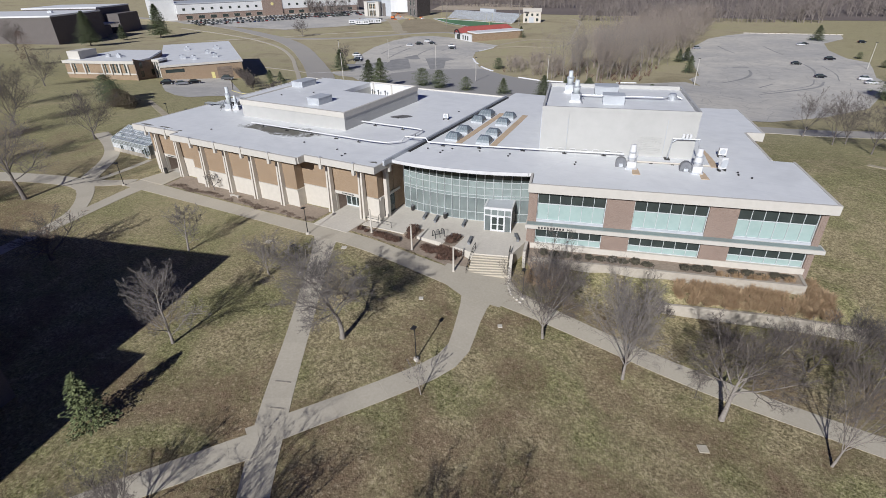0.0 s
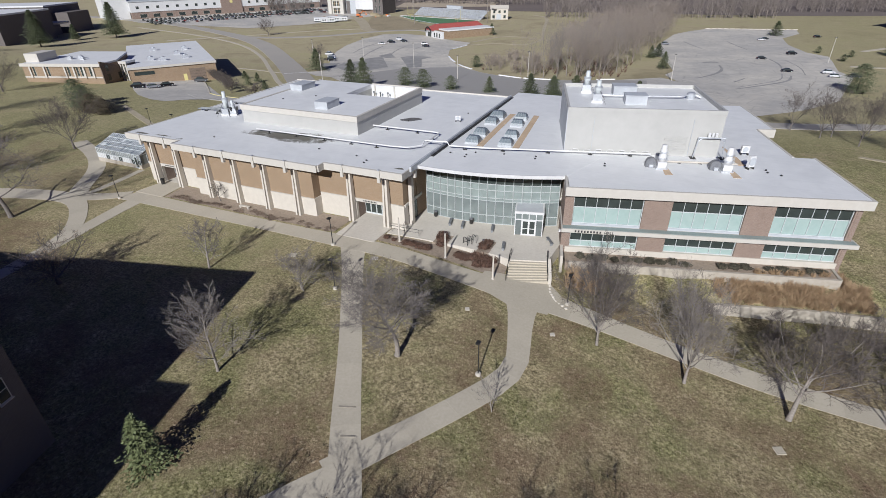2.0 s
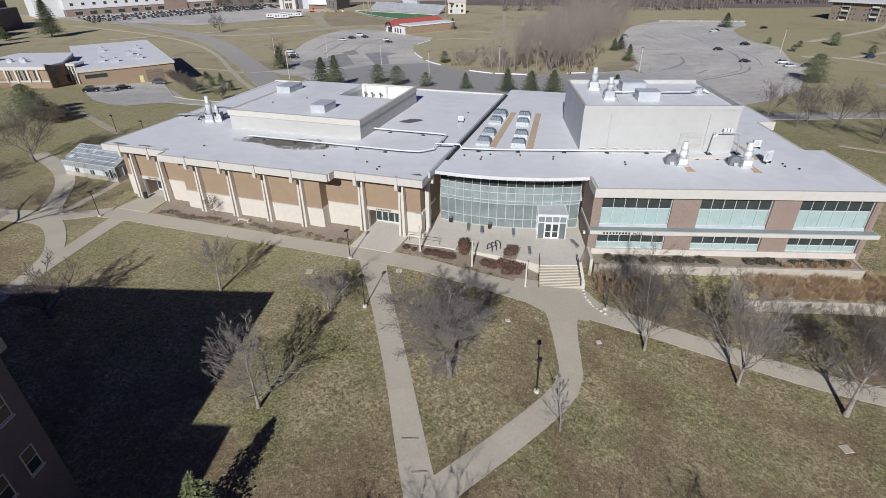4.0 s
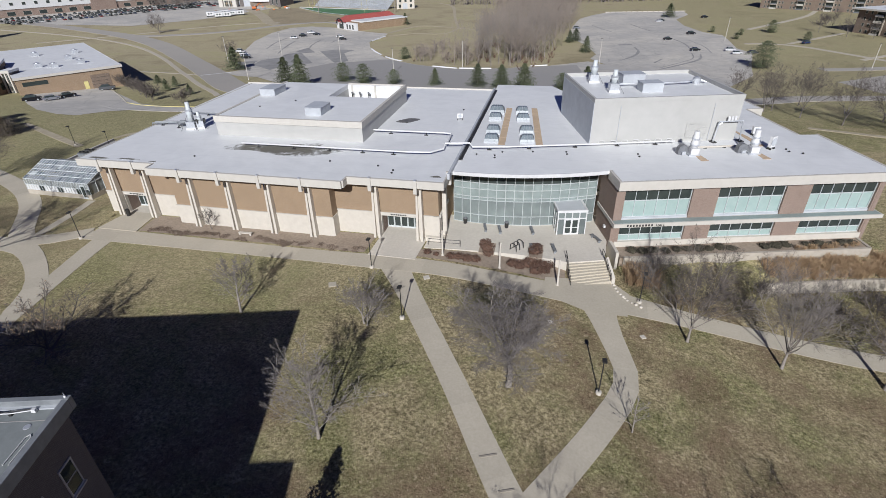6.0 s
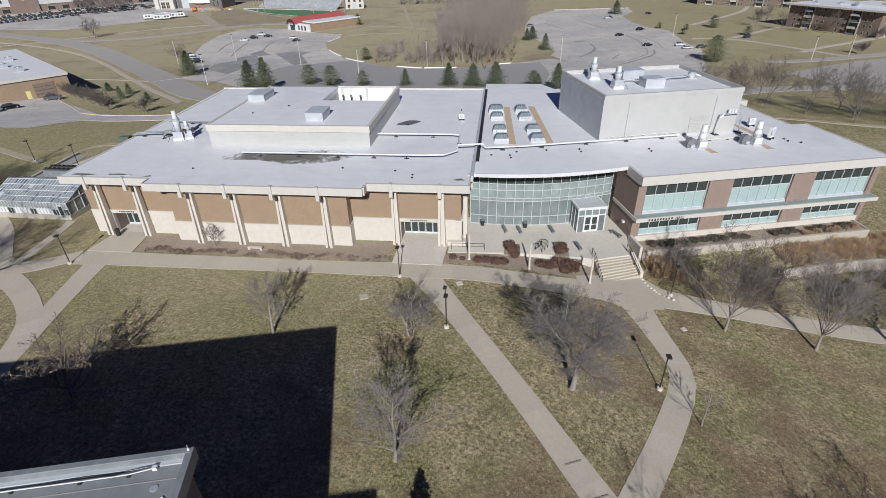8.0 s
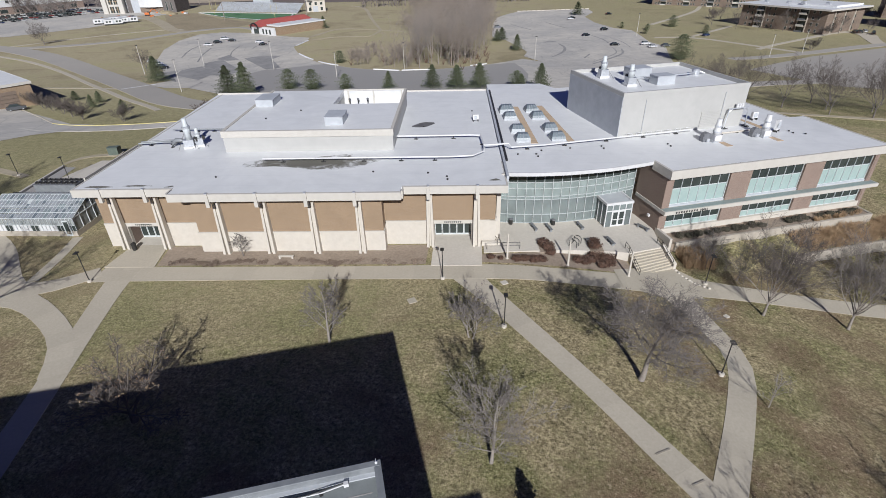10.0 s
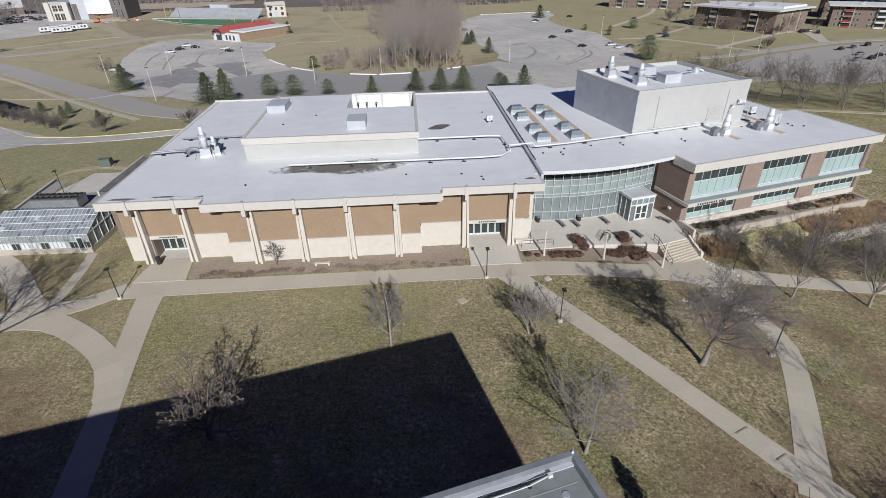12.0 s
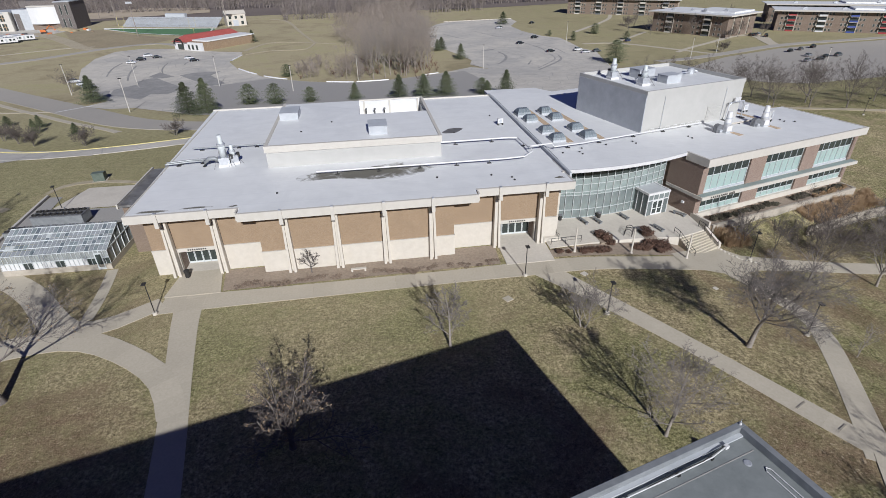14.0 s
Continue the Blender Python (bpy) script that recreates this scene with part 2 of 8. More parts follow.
def glass_surface(name, colour, rough=0.04, through_it=0.5):
    m, nt, p, co, geo = start(name, rough)
    p.inputs["Base Color"].default_value = (*colour, 1)
    p.inputs["Transmission Weight"].default_value = through_it
    p.inputs["IOR"].default_value = 1.5
    nt.links.new(ramp(nt, noise_of(nt, 0.8, 3, 0.5, geo), [(0.3, tuple(c * 0.85 for c in colour)), (0.7, tuple(min(1, c * 1.15) for c in colour))]), p.inputs["Base Color"])
    return m


GRASS = grass_surface()
PUDDLE = puddle_surface()
ROOF = roof_surface()
ASPHALT = asphalt_surface()
ROADWAY = surface("grey_road_asphalt", (0.345, 0.318, 0.278), (0.42, 0.39, 0.343), 4, 0.9, stain=0.35, stain_scale=0.06, stain_colour=(0.29, 0.28, 0.26), relief=0.1)
DARK_ASPHALT = surface("dark_asphalt", (0.29, 0.277, 0.258), (0.36, 0.345, 0.322), 5, 0.9, stain=0.4, stain_scale=0.05, stain_colour=(0.30, 0.295, 0.285))
PATCHED = surface("patched_asphalt", (0.225, 0.22, 0.212), (0.30, 0.293, 0.28), 0.5, 0.9, stain=0.5, stain_scale=0.15, stain_colour=(0.42, 0.405, 0.38))
HAUL_ROAD = surface("tan_dirt_track", (0.34, 0.29, 0.20), (0.47, 0.41, 0.30), 0.6, 0.95, stain=0.4, stain_scale=0.1, stain_colour=(0.27, 0.23, 0.15))
CONCRETE = surface("broom_concrete", (0.425, 0.380, 0.300), (0.492, 0.444, 0.354), 4, 0.9, stain=0.2, stain_scale=0.3, stain_colour=(0.33, 0.28, 0.22), vary=0.05)
PLAZA = surface("plaza_concrete", (0.52, 0.478, 0.408), (0.60, 0.558, 0.484), 3, 0.9, stain=0.3, stain_scale=0.25, stain_colour=(0.33, 0.29, 0.24))
CREAM = surface("cream_concrete", (0.505, 0.465, 0.402), (0.57, 0.528, 0.46), 1.5, 0.85, stain=0.18, stain_scale=0.5, stain_colour=(0.46, 0.40, 0.32))
FASCIA = surface("white_fascia", (0.48, 0.453, 0.402), (0.535, 0.508, 0.458), 1.2, 0.75, stain=0.2, stain_scale=0.6, stain_colour=(0.47, 0.43, 0.37))
BRICK = brick_surface("tan_brick", (0.290, 0.205, 0.128), (0.250, 0.175, 0.110), (0.34, 0.265, 0.19))
RED_BRICK = brick_surface("brown_brick", (0.262, 0.190, 0.150), (0.215, 0.154, 0.121), (0.32, 0.262, 0.226))
DARK_BRICK = brick_surface("umber_brick", (0.135, 0.117, 0.108), (0.11, 0.095, 0.088), (0.19, 0.175, 0.165))
WALL_TAN = surface("tan_retaining_wall", (0.37, 0.33, 0.27), (0.45, 0.405, 0.34), 2, 0.9, stain=0.35, stain_scale=0.5, stain_colour=(0.26, 0.22, 0.17))
PANEL = surface("cream_metal_panel", (0.408, 0.402, 0.378), (0.448, 0.441, 0.416), 0.6, 0.5, stain=0.06, relief=0.05)
GREY_PANEL = surface("grey_metal_panel", (0.40, 0.42, 0.44), (0.48, 0.50, 0.52), 0.8, 0.5, stain=0.2, relief=0.05)
GALV = surface("galvanised_steel", (0.50, 0.52, 0.54), (0.68, 0.70, 0.72), 3, 0.42, 0.55, stain=0.3, relief=0.08)
WHITE_PIPE = surface("white_pipe_jacket", (0.57, 0.57, 0.565), (0.66, 0.66, 0.655), 2, 0.45, stain=0.2, relief=0.05)
DARK_METAL = surface("dark_bronze_metal", (0.025, 0.024, 0.023), (0.05, 0.048, 0.045), 4, 0.5, 0.3, stain=0.2, relief=0.05)
ALUM = surface("pale_aluminium", (0.49, 0.52, 0.52), (0.57, 0.60, 0.60), 3, 0.5, 0.0, stain=0.15, relief=0.03)
OCHRE = surface("ochre_walkway_pad", (0.46, 0.34, 0.22), (0.56, 0.43, 0.30), 2, 0.85, stain=0.3)
DARK_SPECKLE = surface("dark_speckle", (0.085, 0.082, 0.08), (0.17, 0.165, 0.16), 0.9, 0.6, stain=0.4, stain_scale=0.7, stain_colour=(0.34, 0.34, 0.34), relief=0.0)
FAN_GREY = surface("weathered_grey_casing", (0.15, 0.155, 0.165), (0.23, 0.235, 0.245), 2, 0.5, 0.3, stain=0.3, relief=0.05)
GLASS_DARK = glass_surface("dark_window_glass", (0.055, 0.068, 0.064), 0.03, 0.25)
GLASS_CLEAR = glass_surface("curtain_wall_glass", (0.26, 0.298, 0.295), 0.05, 0.5)
GLASS_PALE = glass_surface("pale_glass", (0.295, 0.342, 0.332), 0.08, 0.35)
WHITE_FRAME = surface("white_window_frame", (0.42, 0.445, 0.44), (0.50, 0.525, 0.52), 3, 0.45, stain=0.1, relief=0.02)
GLASS_AQUA = surface("aqua_spandrel_glass", (0.305, 0.40, 0.375), (0.365, 0.455, 0.43), 0.8, 0.18, stain=0.2, stain_colour=(0.38, 0.54, 0.5), relief=0.0)
GREENHOUSE_GLASS = glass_surface("greenhouse_glass", (0.42, 0.445, 0.44), 0.22, 0.42)
DAMP = surface("damp_concrete", (0.27, 0.24, 0.195), (0.34, 0.305, 0.25), 5, 0.8, stain=0.3)
MULCH = surface("winter_mulch", (0.25, 0.195, 0.145), (0.36, 0.295, 0.23), 3, 0.95, stain=0.35, stain_scale=0.5, stain_colour=(0.13, 0.09, 0.06), relief=0.6)
BARK = surface("grey_bark", (0.10, 0.085, 0.075), (0.22, 0.195, 0.175), 6, 0.95, stain=0.3, relief=0.5)
PALE_BARK = surface("pale_bark", (0.20, 0.175, 0.152), (0.33, 0.295, 0.26), 6, 0.95, stain=0.3, relief=0.5)
TWIG = surface("bare_twig", (0.055, 0.046, 0.042), (0.11, 0.095, 0.087), 3, 0.95, stain=0.2, relief=0.0)
BROWN_TWIG = surface("brown_twig", (0.085, 0.070, 0.060), (0.16, 0.135, 0.118), 3, 0.95, stain=0.2, relief=0.0)
GREY_TWIG = surface("grey_twig", (0.125, 0.108, 0.097), (0.22, 0.196, 0.18), 3, 0.95, stain=0.2, relief=0.0)
PALE_TWIG = surface("pale_twig", (0.15, 0.13, 0.115), (0.27, 0.24, 0.215), 3, 0.95, stain=0.2, relief=0.0)
WOOD_TWIG = surface("grove_twig", (0.20, 0.165, 0.138), (0.33, 0.285, 0.245), 0.6, 0.95, stain=0.3, stain_scale=0.1, stain_colour=(0.15, 0.10, 0.075), relief=0.0)
FOREST_TWIG = surface("forest_twig", (0.135, 0.113, 0.100), (0.23, 0.20, 0.18), 0.3, 0.95, stain=0.3, stain_scale=0.02, stain_colour=(0.13, 0.10, 0.085), relief=0.0)
NEEDLE = surface("conifer_needles", (0.095, 0.116, 0.060), (0.165, 0.19, 0.10), 1.2, 0.97, stain=0.3, stain_colour=(0.12, 0.10, 0.05), relief=0.0, vary=0.25)
WINTER_JUNIPER = surface("winter_juniper_leaf", (0.085, 0.066, 0.042), (0.165, 0.13, 0.082), 1.5, 0.95, stain=0.4, stain_scale=0.6, stain_colour=(0.10, 0.11, 0.055), relief=0.0)
YEW = surface("light_evergreen_leaf", (0.10, 0.125, 0.05), (0.20, 0.225, 0.10), 3, 0.7, stain=0.2, relief=0.0)
RUST_LEAF = surface("rust_dead_leaf", (0.078, 0.042, 0.030), (0.15, 0.085, 0.056), 3, 0.9, stain=0.3, relief=0.0)
STRAW = surface("straw_grass", (0.30, 0.20, 0.115), (0.49, 0.355, 0.215), 1.2, 0.9, stain=0.25, stain_scale=0.5, stain_colour=(0.22, 0.13, 0.07), relief=0.0)
HEDGE = surface("dark_hedge_leaf", (0.045, 0.042, 0.028), (0.10, 0.088, 0.06), 4, 0.9, stain=0.2, relief=0.0)
RED_ROOF = surface("red_metal_roof", (0.33, 0.075, 0.062), (0.40, 0.105, 0.088), 1, 0.6, stain=0.2)
TURF = surface("green_turf", (0.07, 0.17, 0.075), (0.10, 0.22, 0.10), 0.6, 0.95, stain=0.1)
SNOW = surface("old_snow", (0.80, 0.81, 0.83), (0.90, 0.90, 0.92), 2, 0.8, stain=0.2, stain_colour=(0.6, 0.58, 0.55))
COPING = surface("weathered_metal_coping", (0.20, 0.213, 0.22), (0.29, 0.303, 0.31), 1.5, 0.5, 0.2, stain=0.35, stain_scale=0.8, stain_colour=(0.16, 0.165, 0.175), relief=0.06)
INFIELD = surface("tan_infield", (0.40, 0.33, 0.24), (0.48, 0.40, 0.30), 0.4, 0.95, stain=0.3, stain_scale=0.03)
GRILLE = surface("sunshade_grille", (0.20, 0.245, 0.235), (0.27, 0.315, 0.30), 4, 0.6, stain=0.2, relief=0.1)
BROWN_BRICK = brick_surface("dark_brown_brick", (0.195, 0.145, 0.108), (0.155, 0.114, 0.085), (0.26, 0.21, 0.17))
UTILITY_GREEN = surface("utility_green_paint", (0.085, 0.11, 0.09), (0.125, 0.15, 0.125), 2, 0.55, stain=0.25, relief=0.05)
ORANGE = surface("orange_machine_paint", (0.55, 0.14, 0.03), (0.65, 0.19, 0.05), 2, 0.5, stain=0.2)
TYRE = surface("tyre_rubber", (0.02, 0.02, 0.02), (0.035, 0.035, 0.035), 6, 0.9, stain=0)
BARE_EARTH = surface("bare_earth", (0.26, 0.215, 0.13), (0.37, 0.305, 0.20), 0.5, 0.95, stain=0.4, stain_scale=0.05)
FLOOR = surface("forest_floor", (0.13, 0.105, 0.090), (0.19, 0.155, 0.135), 0.3, 0.95, stain=0.3, stain_scale=0.02)
YELLOW = surface("yellow_kerb_paint", (0.60, 0.52, 0.20), (0.70, 0.62, 0.28), 2, 0.8, stain=0.3)
WHITE_PAINT = surface("white_paint", (0.60, 0.60, 0.59), (0.68, 0.68, 0.67), 1.5, 0.6, stain=0.15)
GREEN_ROOF = surface("grey_green_roof_felt", (0.155, 0.172, 0.17), (0.21, 0.228, 0.225), 1.5, 0.85, stain=0.4, stain_scale=0.3, stain_colour=(0.3, 0.31, 0.31))


# ---- ground ----
def smooth(u):
    u = min(1.0, max(0.0, u))
    return u * u * (3 - 2 * u)


def land(x, y):
    """Height of the natural ground."""
    far = smooth((math.hypot(x + 40, y) - 700) / 900)
    return -10 * smooth((y - 60) / 190) - 4.2 * smooth((x + 38) / 50) * (1 - smooth((y - 60) / 60)) + 16 * far


def axis_steps(fine0, fine1, step, lo, hi):
    inner = list(np.arange(fine0, fine1 + 0.01, step))
    up, s = [], step
    while (up[-1] if up else fine1) < hi:
        s *= 1.12
        up.append((up[-1] if up else fine1) + s)
    down, s = [], step
    while (down[-1] if down else fine0) > lo:
        s *= 1.12
        down.append((down[-1] if down else fine0) - s)
    return down[::-1] + inner + up


def build_ground():
    xs, ys = axis_steps(-120, 40, 1.6, -2600, 2600), axis_steps(-10, 115, 1.6, -600, 2800)
    g = Mesh()
    for y in ys:
        for x in xs:
            dim = 0.10 * noise.noise((x * 0.06, y * 0.06, 0)) + 0.03 * noise.noise((x * 0.3, y * 0.3, 5))
            g.v.append((x, y, land(x, y) - 0.02 + dim * 0.15))
    k = len(xs)
    g.f = [(j * k + i, j * k + i + 1, (j + 1) * k + i + 1, (j + 1) * k + i) for j in range(len(ys) - 1) for i in range(k - 1)]
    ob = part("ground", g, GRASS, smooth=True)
    return tagged(ob, "olive and tan dormant winter lawn with brown leaf patches", "lawn", kind="structure")


build_ground()


def strip_points(line, step):
    """Even samples of (x, y, width) along a polyline of such triples, rounded at its bends."""
    pts = [Vector(p) for p in line]
    for _ in range(2):
        out = [pts[0]]
        for a, b in zip(pts, pts[1:]):
            out += [a * 0.75 + b * 0.25, a * 0.25 + b * 0.75]
        pts = out + [pts[-1]]
    res, need = [pts[0]], step
    for a, b in zip(pts, pts[1:]):
        d = (b - a).xy.length
        while need <= d:
            res.append(a.lerp(b, need / d))
            need += step
        need -= d
    if (pts[-1] - res[-1]).xy.length > step * 0.3:
        res.append(pts[-1])
    return res


def edges_of(pts):
    left, right = [], []
    for i, p in enumerate(pts):
        d = (pts[min(i + 1, len(pts) - 1)] - pts[max(i - 1, 0)]).xy.normalized()
        n = Vector((-d.y, d.x))
        left.append(p.xy + n * p.z / 2)
        right.append(p.xy - n * p.z / 2)
    return left, right


def slab_path(label, line, lift, step=2.4):
    """A footpath of separate concrete slabs that follow the ground."""
    path = thing("footpath", label, "path", kind="structure")
    l, r = edges_of(strip_points(line, step))
    for i in range(len(l) - 1):
        a, b, c, d = r[i], r[i + 1], l[i + 1], l[i]
        mid = (a + b + c + d) / 4
        ring = [tuple(mid + (q - mid) * 0.998) for q in (a, b, c, d)]
        part("slab", Mesh().prism(ring, lambda x, y: land(x, y) - 0.15, lambda x, y: land(x, y) + 0.008 + lift * 0.6), CONCRETE, path)
    return path


def flat_road(name, label, category, line, material, lift, step=6.0):
    """A road or kerb as one continuous strip on the ground."""
    l, r = edges_of(strip_points(line, step))
    g = Mesh()
    for a, b in zip(l, r):
        za, zb = land(*a) + lift, land(*b) + lift
        g.v += [(a.x, a.y, za), (b.x, b.y, zb), (a.x, a.y, za - 0.4), (b.x, b.y, zb - 0.4)]
    for i in range(len(l) - 1):
        n, m = 4 * i, 4 * i + 4
        g.f += [(n + 1, m + 1, m, n), (n, m, m + 2, n + 2), (m + 1, n + 1, n + 3, m + 3)]
    return tagged(part(name, g, material), label, category, kind="structure")


def area(name, label, category, ring, material, lift, step=6.0):
    """A flat field on the ground, cut into small cells inside a ring of points."""
    def inside(x, y):
        hit = False
        for (x0, y0), (x1, y1) in zip(ring, ring[1:] + ring[:1]):
            if (y0 > y) != (y1 > y) and x < (x1 - x0) * (y - y0) / (y1 - y0) + x0:
                hit = not hit
        return hit
    bm = bmesh.new()
    vs = [bm.verts.new((x, y, 0)) for x, y in ring]
    bm.faces.new(vs)
    for ax, lo, hi in ((0, min(p[0] for p in ring), max(p[0] for p in ring)), (1, min(p[1] for p in ring), max(p[1] for p in ring))):
        q = lo + step
        while q < hi:
            co = (q, 0, 0) if ax == 0 else (0, q, 0)
            bmesh.ops.bisect_plane(bm, geom=bm.verts[:] + bm.edges[:] + bm.faces[:], plane_co=co, plane_no=(1, 0, 0) if ax == 0 else (0, 1, 0))
            q += step
    for v in bm.verts:
        v.co.z = land(v.co.x, v.co.y) + lift
    bmesh.ops.recalc_face_normals(bm, faces=bm.faces[:])
    if sum(f.normal.z for f in bm.faces) < 0:
        bmesh.ops.reverse_faces(bm, faces=bm.faces[:])
    me = bpy.data.meshes.new(name)
    bm.to_mesh(me)
    bm.free()
    me.materials.append(material)
    return tagged(new(name, me), label, category, kind="structure")

# ---- paths, beds, roads ----
slab_path("straight tan concrete walk across the lawn", [(38, -76, 2.3), (6, -26, 2.3), (-8, -4, 2.3), (-20.6, 15, 2.3), (-23.2, 18.8, 2.6), (-26.2, 23.6, 2.5), (-29.9, 30, 2.3), (-34.6, 37.6, 2.4), (-38.6, 44, 2.6), (-41.4, 48.5, 3.4)], 0.0)
slab_path("concrete walk bending from the fork to the stairs", [(-24.6, 18.4, 2.5), (-22.3, 22.3, 2.35), (-19.3, 27.2, 2.3), (-17.0, 31.3, 2.35), (-15.5, 34.3, 2.35), (-15.0, 36.9, 2.3), (-15.5, 39.2, 2.4), (-16.3, 42.2, 2.6), (-17.0, 45.4, 3.2), (-17.6, 48, 4.5)], 0.005)
slab_path("concrete walk running below the right wing", [(-19, 48.8, 5.0), (-12, 48.3, 3.4), (-4, 47.6, 2.7), (8, 46.2, 2.8), (22, 45.0, 2.6), (40, 43.8, 2.6)], 0.010)
slab_path("concrete walk in front of the brick wing", [(-86, 49.2, 3.6), (-79, 49.1, 3.0), (-66, 49.1, 2.9), (-52, 49.1, 2.7), (-43, 49.2, 3.2), (-36, 49.2, 3.0), (-28, 48.4, 3.0), (-20, 48.2, 3.6)], 0.015)
slab_path("concrete walk from the west entrance down the lawn", [(-83.0, 50, 3.2), (-82.6, 46, 2.8), (-81.0, 38, 2.5), (-79.6, 31.4, 2.4), (-78.2, 24, 2.5), (-76.5, 14, 2.5)], 0.020)
slab_path("wide curved concrete walk toward the greenhouse", [(-79.9, 32.0, 2.4), (-81.6, 36.2, 2.4), (-84.6, 39.4, 2.4), (-89.4, 42.9, 2.6), (-93.4, 44.6, 3.2), (-99, 44.1, 3.8), (-108, 41.4, 4.0), (-120, 37, 4.2)], 0.025)
slab_path("concrete walk leading past the greenhouse", [(-86, 49.6, 2.4), (-90.5, 46.2, 2.8), (-94.5, 45.6, 3.2), (-97.5, 49, 3.0), (-103, 55.6, 3.0), (-111, 61, 3.0), (-124, 66, 3.0)], 0.030)
slab_path("narrow concrete walk to the greenhouse door", [(-93.2, 47.6, 1.3), (-93.6, 53, 1.3), (-94.6, 58.4, 1.3)], 0.035, 1.4)
slab_path("concrete walk curving off under the near trees", [(-23.6, 18.7, 2.4), (-24.6, 17.3, 2.4), (-25.8, 15.4, 2.3), (-29, 10.6, 2.3), (-33, 4, 2.3), (-36, -6, 2.3), (-34, -30, 2.3)], 0.040)

forecourt = tagged(part("pavement", Mesh().prism([(-86.2, 50.6), (-79.9, 50.6), (-80.6, 55.2), (-80.6, 58.4), (-85.6, 58.4), (-85.6, 55.4)], -0.3, 0.059), CONCRETE), "concrete apron in front of the west doors", "pavement", kind="structure")
forecourt2 = tagged(part("pavement", Mesh().prism([(-45.6, 50.5), (-39.4, 50.4), (-39.0, 58.4), (-45.4, 58.4)], -0.3, 0.066), PLAZA), "concrete apron in front of the east doors", "pavement", kind="structure")
plaza = tagged(part("pavement", Mesh().prism([(-39.0, 53.4), (-33, 53.8), (-27.2, 53.8), (-22.0, 53.3), (-20.9, 53.0), (-16.4, 54.4), (-15.9, 59.5), (-17.4, 65.2), (-37.4, 63.2), (-38.9, 58.2)], -2.4, 0.075), PLAZA), "pale concrete entrance plaza before the atrium", "pavement", kind="structure")

area("pavement", "concrete landing below the stairs", "pavement", [(-23.4, 50.6), (-15.7, 52.5), (-13.6, 50.4), (-14.2, 46.0), (-18.6, 45.4), (-23.2, 47.0)], CONCRETE, 0.085, 2.0)
area("planting_bed", "brown mulch bed along the cream wall", "planting bed", [(-80.3, 55.6), (-79.7, 50.9), (-68.9, 50.9), (-53.9, 50.9), (-46.3, 50.9), (-46.0, 55.6), (-51.6, 55.6), (-51.6, 54.2), (-75.2, 54.2), (-75.2, 55.6)], MULCH, 0.03, 2.0)
area("planting_bed", "mulch bed with rust shrubs below the plaza", "planting bed", [(-39.6, 52.9), (-39.8, 51.2), (-30.5, 50.6), (-20.9, 49.9), (-21.1, 52.9), (-22.2, 53.3), (-27, 53.7), (-33, 53.6)], MULCH, 0.06, 1.5)

# stairs from the plaza to the lower walk
stairs = thing("stairs", "broad flight of pale concrete steps", "stairs", kind="structure")
SA, SB, SC, SD = Vector((-20.9, 53.05)), Vector((-16.4, 54.45)), Vector((-20.4, 49.9)), Vector((-15.6, 52.0))
for i in range(8):
    f0, f1 = i / 8, (i + 1) / 8
    a, b, c, d = SA.lerp(SC, f0), SB.lerp(SD, f0), SB.lerp(SD, f1), SA.lerp(SC, f1)
    part("step", Mesh().prism([tuple(p) for p in (a, d, c, b)], -2.4, 0.06 - 0.172 * (i + 0.9)), CONCRETE, stairs)
cheek = Mesh().prism([(-16.38, 54.5), (-15.58, 51.9), (-15.2, 52.0), (-16.0, 54.6)], -2.6, lambda x, y: 0.42 - 0.5 * (54.6 - y))
part("cheek_wall", cheek, CREAM, stairs, "low cream cheek wall")

# right-hand landing and ramp wall
tagged(part("wall", Mesh().prism([(-15.95, 59.4), (-15.6, 59.4), (-14.7, 55.6), (-15.05, 55.5)], -3.0, 0.55), CREAM), "cream concrete parapet beside the stairs", "wall", kind="structure")
area("car_park", "worn grey asphalt car park with dark seams", "car park", [(-150, 196), (-163, 214), (-178, 238), (-185.5, 251.5), (-196, 278.5), (-203, 311), (-202, 335), (-191, 343), (-172, 338), (-141, 319), (-127, 313), (-125.4, 301), (-127.5, 281), (-119, 259), (-104, 236), (-100, 231.8), (-85, 219), (-77, 214.6), (-66, 210), (-54, 210.5), (-43, 215.5), (-28, 223), (-12, 236), (6, 215), (14, 163), (-19, 157), (-70, 154), (-100, 152), (-112, 156.5), (-119.3, 163), (-135, 176), (-143, 176.5), (-154, 184)], ASPHALT, 0.06)
area("car_park", "dark resurfaced lane of the car park", "car park", [(-111.5, 224), (-100, 230.8), (-85, 218.2), (-77, 213.8), (-66, 209.2), (-54, 209.7), (-43, 214.7), (-28, 222), (-17, 226), (-15.5, 212), (-15, 195), (-18, 176), (-21, 158.5), (-70, 155), (-100, 153), (-112, 157.5), (-119, 165), (-129, 197), (-123, 217)], DARK_ASPHALT, 0.12)
